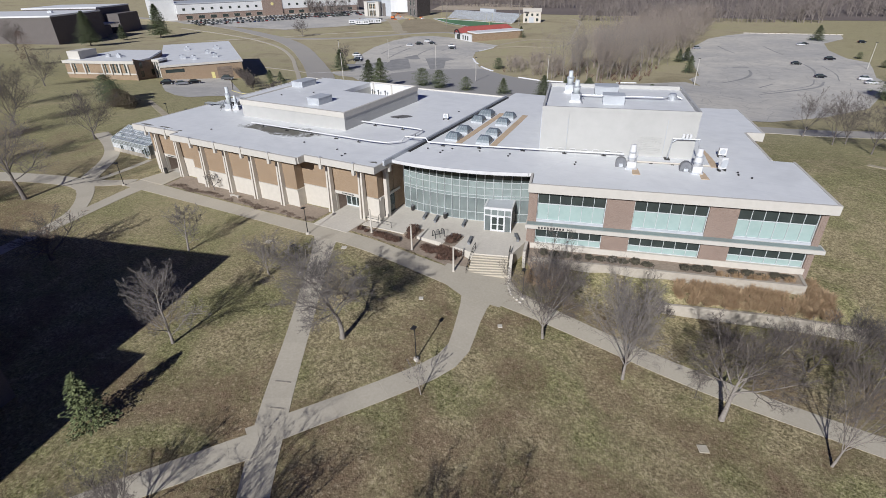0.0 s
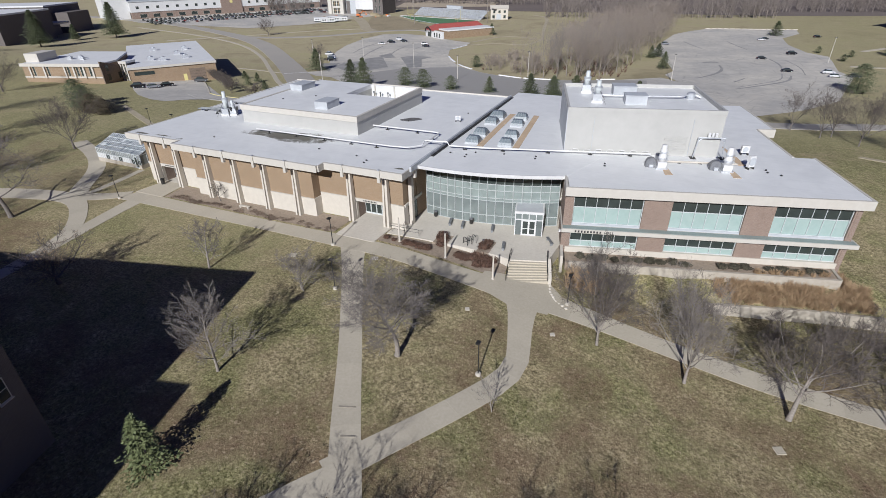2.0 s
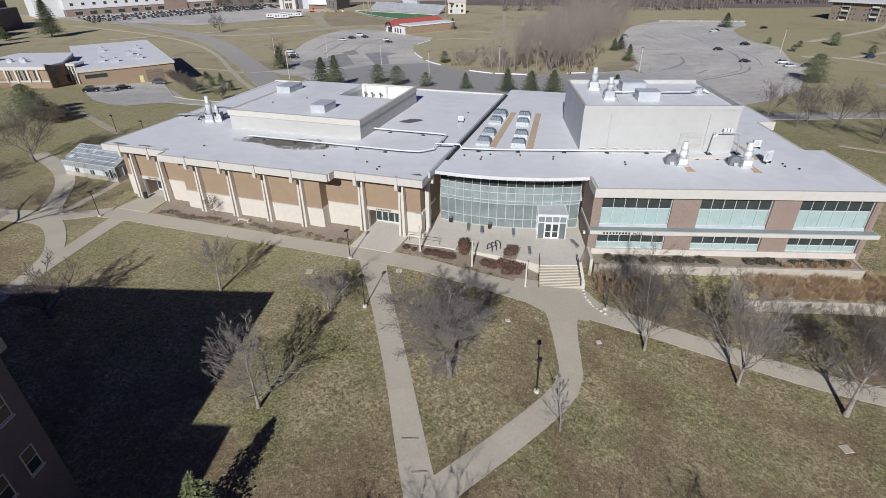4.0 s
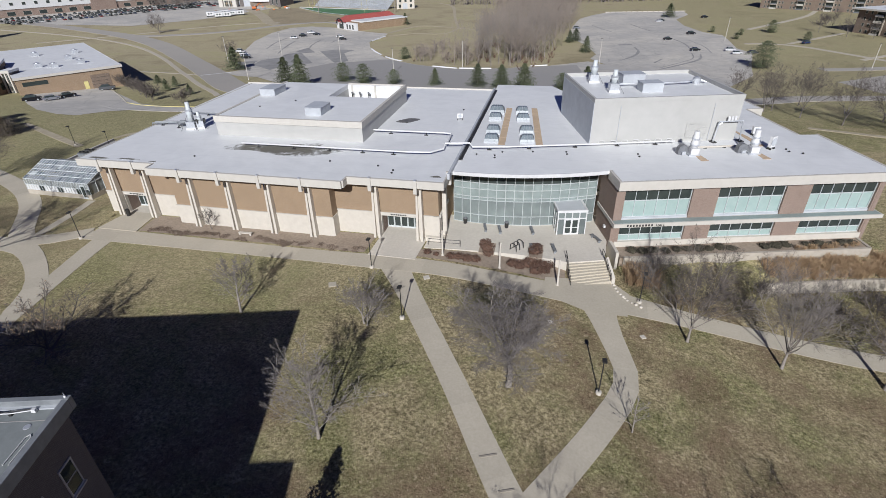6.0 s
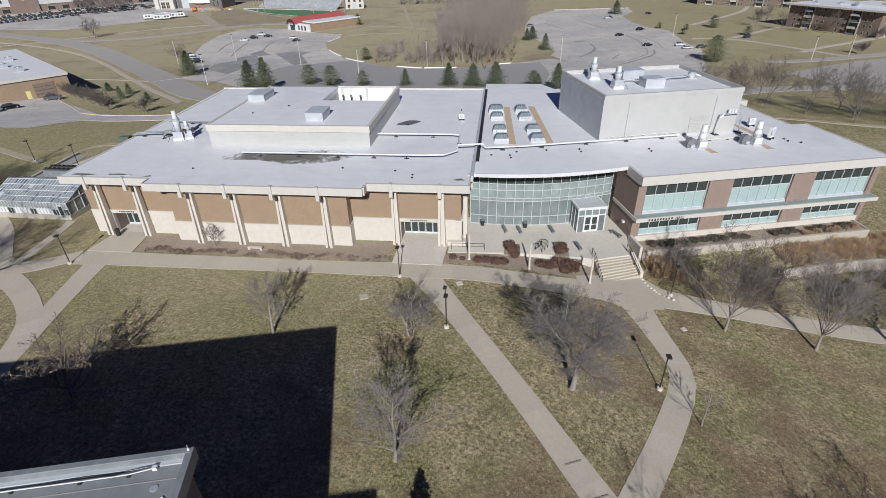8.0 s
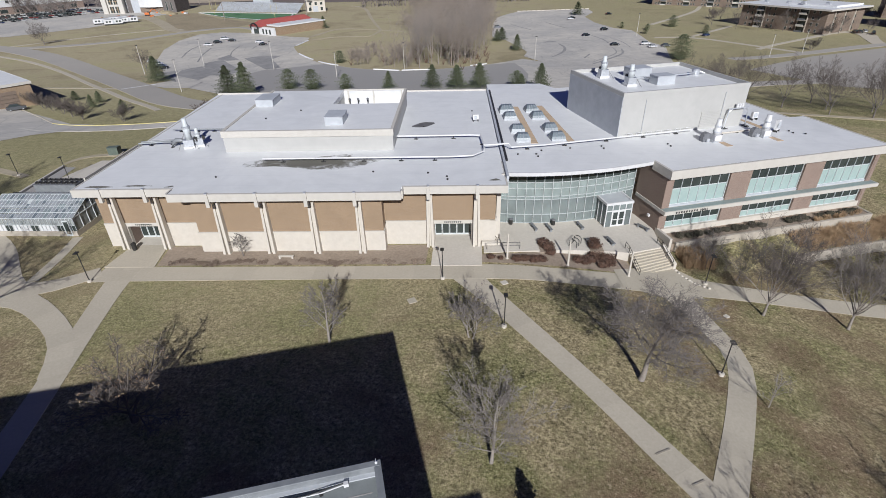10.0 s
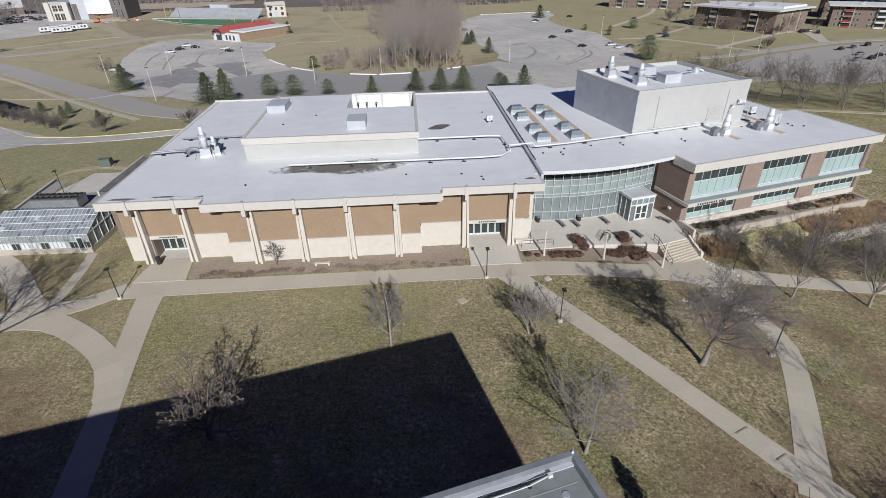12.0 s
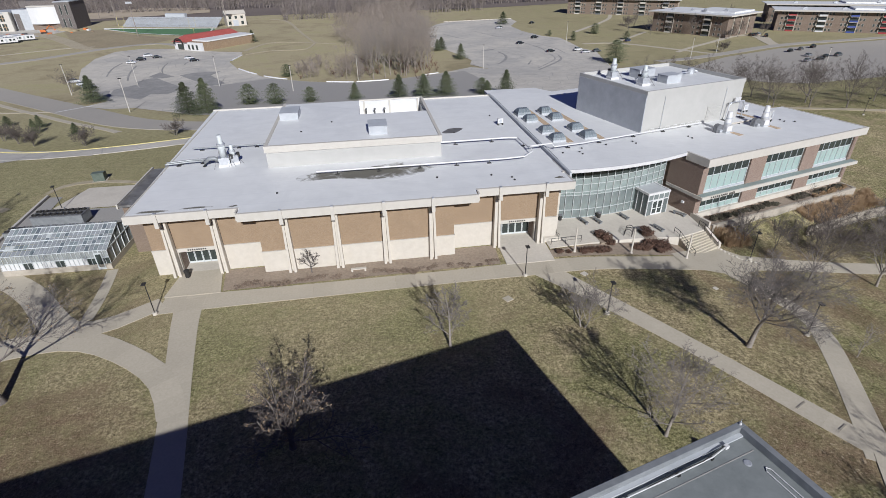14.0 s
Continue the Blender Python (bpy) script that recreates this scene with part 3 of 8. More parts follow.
for patch in ([(-157.2, 238.4), (-152.5, 248.2), (-131.5, 216.9), (-133.8, 203.8), (-142.8, 207.7)], [(-159.3, 221.5), (-154.6, 231), (-140.4, 207), (-139.7, 194.2), (-155.8, 208.1)], [(-142.9, 250.2), (-137.8, 254.7), (-126, 255.8), (-128.4, 246.5), (-117.4, 224.1), (-121.8, 218.5), (-134.4, 237.8)], [(-155.9, 249.1), (-154.1, 260), (-144, 247.2), (-148.5, 244.4)], [(-168, 214), (-160, 220), (-156, 207), (-146, 190), (-152, 196)]):
    area("asphalt_patch", "darker grey asphalt patch in the worn car park", "asphalt patch", patch, PATCHED, 0.09)
area("car_park", "large pale car park with tyre marks", "car park", [(-11, 243), (-8, 254), (-10.8, 271), (-15, 290), (-21.5, 302), (-18.2, 350), (-13.2, 390), (-4, 412), (7, 429), (37, 435), (62, 437), (61, 415), (48.5, 387), (48, 357), (53, 329), (60.5, 318), (59.5, 302), (57, 276), (60, 262), (50, 227), (45, 208), (30, 181), (16, 163.5), (5, 163), (0, 200), (-4, 225)], ASPHALT, 0.075)
for ax, ay, bx, by in ((-27.3, 24.2, -26.0, 24.8), (-25.5, 21.7, -24.4, 22.2)):
    d = Vector((bx - ax, by - ay)).normalized() * 0.07
    dm = part("path_stain", Mesh().prism([(ax + d.y, ay - d.x), (bx + d.y, by - d.x), (bx - d.y, by + d.x), (ax - d.y, ay + d.x)], lambda x, y: land(x, y) + 0.02, lambda x, y: land(x, y) + 0.052), DAMP)
    tagged(dm, "dark damp joint patch across the concrete walk", "stain", kind="structure")
for line in ([(33.3, 302, 0.7), (36.4, 287, 0.9), (35.8, 272, 0.7)], [(37.5, 258, 0.7), (35.5, 246, 1.2), (28, 236, 1.4), (14.7, 219, 0.8)], [(34.5, 262, 0.4), (33.2, 248, 0.6), (26.5, 238.5, 0.6), (15.5, 223.5, 0.5)], [(-6.4, 356, 0.6), (-2, 342, 1.0), (3.6, 328, 0.7)], [(17, 364, 0.5), (21, 347, 0.9), (26, 330.7, 0.5)], [(10.8, 276, 0.7), (12.2, 264, 1.3), (8.5, 251, 1.5), (1.5, 239.6, 0.7)], [(3.8, 281, 2.6), (10.4, 284, 2.4)], [(14.8, 235, 0.8), (19.5, 245.5, 0.8)], [(40, 300, 0.4), (44, 280, 0.5), (43, 262, 0.4)]):
    flat_road("tyre_marks", "dark curved tyre marks on the pale asphalt", "tyre marks", line, PATCHED, 0.1, 3)
for line in ([(-175.3, 255, 0.6), (-181.4, 276, 0.9), (-182.3, 292, 0.6)], [(-162, 242.5, 0.6), (-168, 261, 0.9), (-172, 282, 0.7)], [(-152, 256.6, 0.5), (-156.7, 271, 0.8), (-158.4, 286, 0.5)], [(-148.2, 277.5, 0.6), (-149.5, 287, 0.8), (-144.3, 294.5, 0.6)]):
    flat_road("tyre_marks", "dark curved tyre marks on the pale asphalt", "tyre marks", line, PATCHED, 0.1, 3)
area("car_park", "asphalt car park before the apartments", "car park", [(68, 198), (74, 158), (84, 150), (120, 155.5), (256.6, 176), (262, 262.1), (196, 254), (152, 247), (110, 229), (88, 214)], ROADWAY, 0.065)
area("car_park", "small asphalt yard by the brick studio", "car park", [(-179, 121), (-170, 114.5), (-160, 108.5), (-150, 105), (-143.5, 104.6), (-139.5, 109.8), (-133, 113.4), (-120, 112.6), (-120, 117), (-138, 120.5), (-165, 139), (-174, 145), (-184, 131)], ASPHALT, 0.06)
area("car_park", "busy car park before the sports arena", "car park", [(-505, 365), (-470, 350), (-330, 340), (-300, 380), (-285, 460), (-330, 560), (-425, 560)], ASPHALT, 0.06, 12)
flat_road("road", "grey asphalt campus road", "road", [(-40, 148, 8), (-60, 139, 8.5), (-82, 135.5, 9), (-96, 136.3, 10), (-112, 140.5, 10.5), (-126, 148.5, 10.5), (-138, 160.5, 11), (-157, 181, 11), (-191, 214.7, 11), (-235.5, 255.5, 11.5), (-277.5, 285, 11.5), (-320, 306, 10), (-410, 345, 10), (-520, 372, 10), (-700, 400, 10)], ROADWAY, 0.10)
flat_road("road", "narrow asphalt service drive with yellow kerb", "road", [(-146, 119, 6), (-138, 115.6, 5.5), (-127, 115.0, 5.5), (-116.5, 116.6, 5.5), (-103.5, 120.7, 5.5), (-88, 126.5, 5.5), (-74, 133, 6)], ASPHALT, 0.09)
flat_road("kerb", "plain concrete kerb of the studio yard", "kerb", [(-165, 139.5, 0.2), (-152, 129, 0.2), (-142.9, 121.1, 0.2)], CONCRETE, 0.2, 3)
flat_road("kerb", "yellow painted kerb line", "kerb", [(-142.7, 120.9, 0.22), (-136.3, 118.4, 0.22), (-126.3, 118.0, 0.22), (-116.8, 119.5, 0.22), (-104, 123.6, 0.22), (-89, 129.2, 0.22)], YELLOW, 0.2, 3)
flat_road("road", "asphalt road past the field house", "road", [(-290, 293, 8), (-266, 297, 7.5), (-243.3, 309, 7), (-228, 327, 7), (-215, 351, 7), (-200, 363, 6), (-186, 367, 5), (-172, 352, 4.5)], ROADWAY, 0.085)
flat_road("road", "tan dirt haul road to the building site", "road", [(-216, 350, 7), (-228, 355, 7.5), (-252, 391, 8.5), (-279, 427, 9), (-304, 456, 9)], HAUL_ROAD, 0.075)
flat_road("footpath", "pale walk along the far lawn slope", "path", [(-330, 262, 2.2), (-291, 304, 2.2), (-270, 335.5, 2.2), (-239, 361.6, 2.4), (-224, 362, 2.4)], CONCRETE, 0.07)
flat_road("footpath", "long concrete path over the far lawn", "path", [(-124, 136, 1.8), (-129, 141.3, 1.8), (-145.3, 155.6, 1.8), (-158, 169, 1.8), (-171.5, 182, 1.8), (-216, 226.8, 2), (-262, 262, 2), (-330, 292, 2.2), (-430, 318, 2.2)], CONCRETE, 0.08)
flat_road("footpath", "short concrete walk to the crossing", "path", [(-190, 181.5, 1.4), (-180, 180.5, 1.4), (-168, 178.5, 1.4), (-157.5, 176.4, 1.4)], CONCRETE, 0.075)
crossing = thing("crosswalk", "white painted crossing bars on the campus road", "crosswalk", kind="structure")
for k in range(6):
    cx, cy = -157.6 + 1.05 * k, 176.2 + 1.75 * k
    part("bar", Mesh().prism([(cx - 0.9, cy - 0.7), (cx - 0.2, cy - 1.1), (cx + 0.9, cy + 0.7), (cx + 0.2, cy + 1.1)], lambda x, y: land(x, y) + 0.05, lambda x, y: land(x, y) + 0.125), WHITE_PAINT, crossing)
flat_road("footpath", "tan path worn across the meadow", "path", [(-127, 316, 3), (-118, 352, 2.2), (-103, 347, 1.9), (-88.6, 340, 1.9), (-75, 331, 1.7), (-66, 326, 1.4)], HAUL_ROAD, 0.07)
flat_road("footpath", "second faint path across the meadow", "path", [(-124, 304, 1.6), (-111.6, 316, 1.6), (-98, 313, 1.6), (-90.7, 315, 1.5), (-88.6, 339, 1.5)], HAUL_ROAD, 0.072)
flat_road("road", "pale lane beyond the car park", "road", [(74, 226, 6), (90, 229, 6), (116, 239, 6), (162, 259, 6), (224, 264, 6), (320, 278, 6)], ROADWAY, 0.09)
flat_road("footpath", "concrete path before the apartments", "path", [(98, 250, 2.5), (112, 262, 2.5), (140, 280, 2.6), (166, 300, 6), (176, 292, 9), (164, 270, 6), (157, 253, 6)], CONCRETE, 0.07)
flat_road("footpath", "concrete path between apartment lawns", "path", [(64, 290, 3), (84, 290, 3), (100, 262, 3), (112, 240, 3)], CONCRETE, 0.08)
flat_road("footpath", "gravel walk along the back lawn", "path", [(31, 123.4, 1.6), (44.8, 117.0, 2.0), (62.8, 110.4, 2.0), (92.5, 99.6, 2.2)], HAUL_ROAD, 0.07)
flat_road("road", "asphalt service lane behind the window wing", "road", [(5, 147, 8), (13, 150.5, 8), (22, 152, 8), (32, 156, 8), (42, 162, 8), (60, 167, 8), (76, 168, 8)], ROADWAY, 0.09)
area("sports_field", "bright green artificial turf field", "sports field", [(-262, 470), (-220, 425), (-178, 401), (-166, 420), (-171, 444)], TURF, 0.12, 20)
for line in ([(-260, 468, 1.2), (-220, 427, 1.2), (-179, 403, 1.2)], [(-179, 403, 1.2), (-168, 420, 1.2), (-172.5, 442.5, 1.2)], [(-262, 474, 2.2), (-215, 460, 2.2), (-170, 447, 2.2)]):
    flat_road("field_line", "white painted line on the turf field", "field line", line, WHITE_PAINT, 0.2, 12)
area("building_site", "bare brown earth of a building site", "bare ground", [(-284, 456), (-228, 350), (-198, 358), (-182, 390), (-222, 420), (-264, 466)], BARE_EARTH, 0.05, 10)
flat_road("footpath", "tan path across the apartment lawn", "path", [(84, 291, 2.4), (123, 329, 2.4)], CONCRETE, 0.07)
flat_road("footpath", "tan path climbing past the apartment lawn", "path", [(79, 341, 3), (132, 404, 3), (150, 440, 3)], CONCRETE, 0.07)
flat_road("footpath", "faint tan track up the meadow", "path", [(-88.6, 340, 1.7), (-102.3, 396.5, 2), (-120.5, 488, 3), (-138, 505, 4)], HAUL_ROAD, 0.078)
area("sports_field", "bare tan infield of a ball ground", "sports field", [(-345, 640), (-316, 560), (-270, 572), (-210, 596), (-225, 660), (-300, 690)], INFIELD, 0.4, 20)
for line in ([(-125.0, 302, 0.48), (-127.2, 284, 0.66)], [(-119, 260, 0.60), (-113, 250, 0.90), (-108, 243.5, 0.42)], [(-104.2, 238, 0.60), (-99.5, 232.6, 0.96), (-93, 227, 0.42)], [(-76, 215, 0.60), (-70, 212.6, 1.02), (-65, 210.6, 0.48)], [(-64, 211, 0.54), (-58, 211.4, 1.02), (-51, 212.2, 0.60)], [(-36, 220.4, 0.42), (-29, 224, 0.60)]):
    flat_road("snow_bank", "thin leftover bank of dirty snow", "snow", line, SNOW, 0.3, 2)


# ---- brick wing with cream columns ----
BW = thing("academic_building", "tan brick academic wing with cream columns and white flat roof", "building")
Z_ROOF, Z_SOFFIT = 8.92, 8.0
COLS = [(-85.8, 55.3), (-80.3, 55.3), (-71.9, 53.9), (-66.1, 53.9), (-60.2, 53.9), (-54.4, 53.9), (-45.8, 55.3), (-39.9, 55.3)]
part("roof", Mesh().prism([(-89.1, 54.0), (-76.6, 54.0), (-76.6, 52.4), (-49.0, 52.4), (-49.0, 54.0), (-36.35, 54.0), (-36.35, 101), (-90, 101)], 8.5, Z_ROOF), ROOF, BW, "white membrane flat roof")
for x0, x1, y in ((-89.2, -76.7, 53.9), (-76.7, -48.9, 52.3), (-48.9, -36.3, 53.9)):
    part("fascia", Mesh().box(x0, x1, y, y + 0.35, Z_SOFFIT, Z_ROOF + 0.06), FASCIA, BW, "deep cream concrete fascia")
for x, y0, y1 in ((-76.88, 52.66, 53.88), (-48.9, 52.66, 53.88), (-36.48, 54.26, 62.0), (-89.2, 54.26, 101)):
    part("fascia", Mesh().box(x, x + 0.18, y0, y1, Z_SOFFIT, Z_ROOF + 0.055), FASCIA, BW, "deep cream concrete fascia")
part("soffit", Mesh().prism([(-88.9, 54.3), (-76.4, 54.3), (-76.4, 52.7), (-49.2, 52.7), (-49.2, 54.3), (-36.6, 54.3), (-36.6, 60), (-88.9, 60)], 8.06, 8.3), CREAM, BW)
part("parapet", Mesh().box(-36.3, -36.0, 56, 101, 8.6, 9.35), GREY_PANEL, BW, "grey metal parapet at the roof joint"), part("joint_cover", Mesh().box(-36.0, -35.55, 62.2, 101, 8.6, 8.97), DARK_METAL, BW, "dark rubber joint cover")
part("parapet", Mesh().box(-90, -36.3, 100.7, 101, 8.6, 9.15), FASCIA, BW)
# walls
OUT, MID = 56.0, 54.4
part("core_wall", Mesh().box(-88.2, -37.4, 60.0, 100.6, -1.0, 8.1), BRICK, BW)
WEST, EAST = (-85.3, -80.8), (-45.3, -40.5)


def brick_bay(x0, x1, y, z0):
    part("brick_panel", Mesh().box(x0, x1, y, y + 0.5, z0, 8.05), BRICK, BW, "tan brick wall panel")


def cream_base(x0, x1, y, z1):
    part("base_panel", Mesh().box(x0, x1, y - 0.09, y + 0.4, -0.3, z1), CREAM, BW, "smooth cream base wall")
    part("string_course", Mesh().box(x0, x1, y - 0.17, y + 0.4, z1, z1 + 0.14), FASCIA, BW)


brick_bay(-88.2, -75.2, OUT, 3.42), brick_bay(-51.6, -38.2, OUT, 3.42)
brick_bay(-75.2, -51.6, MID, 2.86)
part("brick_return", Mesh().box(-75.2, -74.7, MID + 0.5, OUT, 2.86, 8.05), BRICK, BW), part("brick_return", Mesh().box(-52.1, -51.6, MID + 0.5, OUT + 0.5, 2.86, 8.05), BRICK, BW)
part("base_return", Mesh().box(-75.3, -74.8, MID + 0.4, OUT, -0.3, 2.86), CREAM, BW), part("base_return", Mesh().box(-52.0, -51.5, MID + 0.4, OUT + 0.4, -0.3, 2.86), CREAM, BW)
for x0, x1, y, z in ((-88.25, WEST[0], OUT, 3.28), (WEST[1], -75.3, OUT, 3.28), (-51.5, EAST[0], OUT, 3.28), (EAST[1], -38.15, OUT, 3.28), (-75.3, -51.5, MID, 2.72)):
    cream_base(x0, x1, y, z)
for x0, x1 in (WEST, EAST):
    part("lintel", Mesh().box(x0, x1, OUT - 0.13, OUT + 0.4, 2.95, 3.42), FASCIA, BW, "cream lintel over the doors")
    part("recess_wall", Mesh().box(x0 - 0.25, x0, OUT + 0.4, 60, -0.3, 3.4), RED_BRICK, BW), part("recess_wall", Mesh().box(x1, x1 + 0.25, OUT + 0.4, 60, -0.3, 3.4), RED_BRICK, BW)
    part("recess_ceiling", Mesh().box(x0, x1, OUT + 0.4, 60, 3.0, 3.3), CREAM, BW)
    part("floor_slab", Mesh().box(x0, x1, OUT, 60, -0.3, 0.065), PLAZA, BW)
    n, w = 5, (x1 - x0) / 5
    for i in range(n):
        a = x0 + i * w
        door = part("door", Mesh().box(a + 0.02, a + 0.09, 58.2, 58.3, 0.07, 2.95).box(a + w - 0.09, a + w - 0.02, 58.2, 58.3, 0.07, 2.95).box(a + 0.09, a + w - 0.09, 58.2, 58.3, 0.07, 0.3).box(a + 0.09, a + w - 0.09, 58.2, 58.3, 2.15, 2.27).box(a + 0.09, a + w - 0.09, 58.2, 58.3, 2.85, 2.95), ALUM, BW, "pale metal framed glass door")
        part("pane", Mesh().box(a + 0.09, a + w - 0.09, 58.235, 58.265, 0.3, 2.15), GLASS_DARK, door)
        part("pane", Mesh().box(a + 0.09, a + w - 0.09, 58.235, 58.265, 2.27, 2.85), GLASS_DARK, door)
        if 0 < i < 4:
            part("door_handle", Mesh().tube([(a + w * 0.5, 58.12, 0.9), (a + w * 0.5, 58.12, 1.3)], 0.025), DARK_METAL, door)
    c = (x0 + x1) / 2
    for i in range(9):
        part("letter_bar", Mesh().box(c - 1.1 + i * 0.25, c - 0.95 + i * 0.25, OUT - 0.17, OUT - 0.13, 3.1, 3.28), DARK_METAL, BW)


def column(x, y):
    """A splayed pair of cream fins with a recess between, and its bracket on the fascia."""
    col = part("column", Mesh().loft([[(x - 0.48, y - 0.45, -0.3), (x - 0.14, y - 0.45, -0.3), (x - 0.14, y + 0.5, -0.3), (x - 0.48, y + 0.5, -0.3)], [(x - 0.36, y - 0.12, 7.2), (x - 0.10, y - 0.12, 7.2), (x - 0.10, y + 0.5, 7.2), (x - 0.36, y + 0.5, 7.2)], [(x - 0.34, y - 0.12, 8.06), (x - 0.10, y - 0.12, 8.06), (x - 0.10, y + 0.5, 8.06), (x - 0.34, y + 0.5, 8.06)]])
                .loft([[(x + 0.14, y - 0.45, -0.3), (x + 0.48, y - 0.45, -0.3), (x + 0.48, y + 0.5, -0.3), (x + 0.14, y + 0.5, -0.3)], [(x + 0.10, y - 0.12, 7.2), (x + 0.36, y - 0.12, 7.2), (x + 0.36, y + 0.5, 7.2), (x + 0.10, y + 0.5, 7.2)], [(x + 0.10, y - 0.12, 8.06), (x + 0.34, y - 0.12, 8.06), (x + 0.34, y + 0.5, 8.06), (x + 0.10, y + 0.5, 8.06)]])
                .box(x - 0.14, x + 0.14, y + 0.05, y + 0.45, -0.3, 8.06), CREAM, BW, "cream concrete double-fin column")
    return bevelled(col, 0.03)


for x, y in COLS:
    column(x, y)
    front = 52.3 if y < 54.5 else 53.9
    br = part("bracket", Mesh().box(x - 0.22, x + 0.22, front - 0.16, front + 0.3, 7.3, Z_ROOF + 0.12), FASCIA, BW, "cream bracket tab on the fascia")
    bevelled(br, 0.03)
    part("scupper", Mesh().box(x - 0.14, x + 0.14, front - 0.1, front + 0.28, Z_ROOF + 0.1, Z_ROOF + 0.2), GALV, br)
# east side, with its own column
part("side_wall", Mesh().box(-38.2, -37.5, OUT, 60.2, 3.42, 8.05), BRICK, BW), part("side_base", Mesh().box(-38.15, -37.4, OUT - 0.09, 57.2, -0.3, 3.3), CREAM, BW)
part("side_band", Mesh().box(-37.6, -37.28, 56.2, 61.5, 3.05, 3.45), FASCIA, BW)
bevelled(part("column", Mesh().box(-37.3, -36.75, 57.2, 57.9, -0.2, 8.06), CREAM, BW, "cream concrete side column"), 0.03)
part("bracket", Mesh().box(-36.75, -36.1, 57.3, 57.75, 7.3, Z_ROOF + 0.1), FASCIA, BW)
part("side_glazing", Mesh().box(-37.5, -37.42, 58.0, 61.4, 0.1, 3.0), GLASS_DARK, BW)
# west lower canopy
# The lower roof takes the same dark speckled tone as the roof spot.
part("canopy", Mesh().box(-93.2, -89.3, 62.2, 75.4, 6.7, 7.0), DARK_SPECKLE, BW, "dark lower roof along the side"), part("canopy_edge", Mesh().box(-93.4, -93.2, 62.0, 75.6, 6.6, 7.25), FASCIA, BW), part("canopy_wall", Mesh().box(-93.0, -89.3, 62.6, 75.2, -0.5, 6.7), BROWN_BRICK, BW)

# set-back upper storey
PX0, PX1, PY0, PY1, PZ = -75.1, -51.2, 66.9, 90.5, 11.95
up = part("upper_storey", Mesh().box(PX0, PX1, PY0, 80.9, Z_ROOF - 0.1, PZ - 0.9).box(PX0, -62.3, 80.9, PY1, Z_ROOF - 0.1, PZ - 0.9).box(-51.6, PX1, 80.9, PY1, Z_ROOF - 0.1, PZ - 0.9), PANEL, BW, "cream panelled set-back upper storey")
part("upper_roof", Mesh().box(PX0 + 0.3, PX1 - 0.3, PY0 + 0.3, 80.9, PZ - 0.9, PZ - 0.1).box(PX0 + 0.3, -62.3, 80.9, PY1 - 0.3, PZ - 0.9, PZ - 0.1), ROOF, up)
part("upper_fascia", Mesh().box(PX0 - 0.15, PX1 + 0.12, PY0 - 0.15, PY0 + 0.3, PZ - 0.9, PZ).box(PX0 - 0.15, PX0 + 0.3, PY0 + 0.3, PY1, PZ - 0.9, PZ).box(PX1 - 0.3, PX1 + 0.12, PY0 + 0.3, PY1, PZ - 0.9, PZ).box(-62.3, PX1 - 0.3, PY1 - 0.25, PY1, PZ - 0.9, PZ), FASCIA, up, "cream upper fascia band")
part("well_wall", Mesh().box(-62.3, -51.6, PY1 - 0.6, PY1 - 0.25, Z_ROOF, PZ - 0.2), WHITE_PAINT, up)
for x in (-61.5, -57.0, -52.0):
    part("well_post", Mesh().box(x - 0.15, x + 0.15, PY1 - 0.75, PY1 - 0.6, Z_ROOF, PZ - 0.2), FASCIA, up)
stain = thing("roof_puddle", "dark dried puddle stain on the white roof", "stain")
st = Mesh()
ringp = [(-71 + 18.6 * (0.5 - 0.5 * math.cos(w)) , 62.6 + (3.4 if math.sin(w) < 0 else 2.9) * math.sin(w) * (0.75 + 0.35 * math.sin(3.1 * w + 1)) - 0.5 * math.cos(w)) for w in [2 * math.pi * i / 48 for i in range(48)]]
st.prism(ringp[::-1] if sum((b[0] - a[0]) * (b[1] + a[1]) for a, b in zip(ringp, ringp[1:] + ringp[:1])) > 0 else ringp, Z_ROOF, Z_ROOF + 0.006)
part("stain", st, PUDDLE, stain)

for x, y in ((-61.2, 88.9), (-59.7, 88.9), (-58.0, 88.9)):
    vs = thing("vent_pipe", "dark vent pipe in the roof well", "vent pipe", pose(x, y, Z_ROOF), group="roof well vents")
    part("pipe", Mesh().tube([(0, 0, 0), (0, 0, 1.5)], 0.09, 8), DARK_METAL, vs), part("cap", Mesh().lathe(0, 0, [(0.09, 1.5), (0.2, 1.55), (0.2, 1.75), (0.05, 1.85)], 8), FAN_GREY, vs)
# ---- glass atrium ----
AT = thing("glass_atrium", "curved aqua glass curtain-wall atrium with thin white roof", "building")


def glass_line(x):
    return 61.3 + 0.0172 * (x + 31.5) ** 2


def eave_line(x):
    return 57.9 + 0.0130 * (x + 33) ** 2


xs = [-36.3 + i * 19.4 / 16 for i in range(17)]
part("roof", Mesh().prism([(x, eave_line(x)) for x in xs] + [(-16.2, 62.0), (-12.5, 73.2), (-21, 99), (-25, 106), (-36.0, 106), (-36.0, 62)], 8.42, 8.86), ROOF, AT, "white membrane atrium roof")
ed = Mesh()
for a, b in zip(xs, xs[1:]):
    ed.prism([(a, eave_line(a) - 0.12), (b, eave_line(b) - 0.12), (b, eave_line(b) + 0.1), (a, eave_line(a) + 0.1)], 8.5, 8.95)
part("eave_trim", ed, WHITE_PIPE, AT, "thin white metal eave trim")
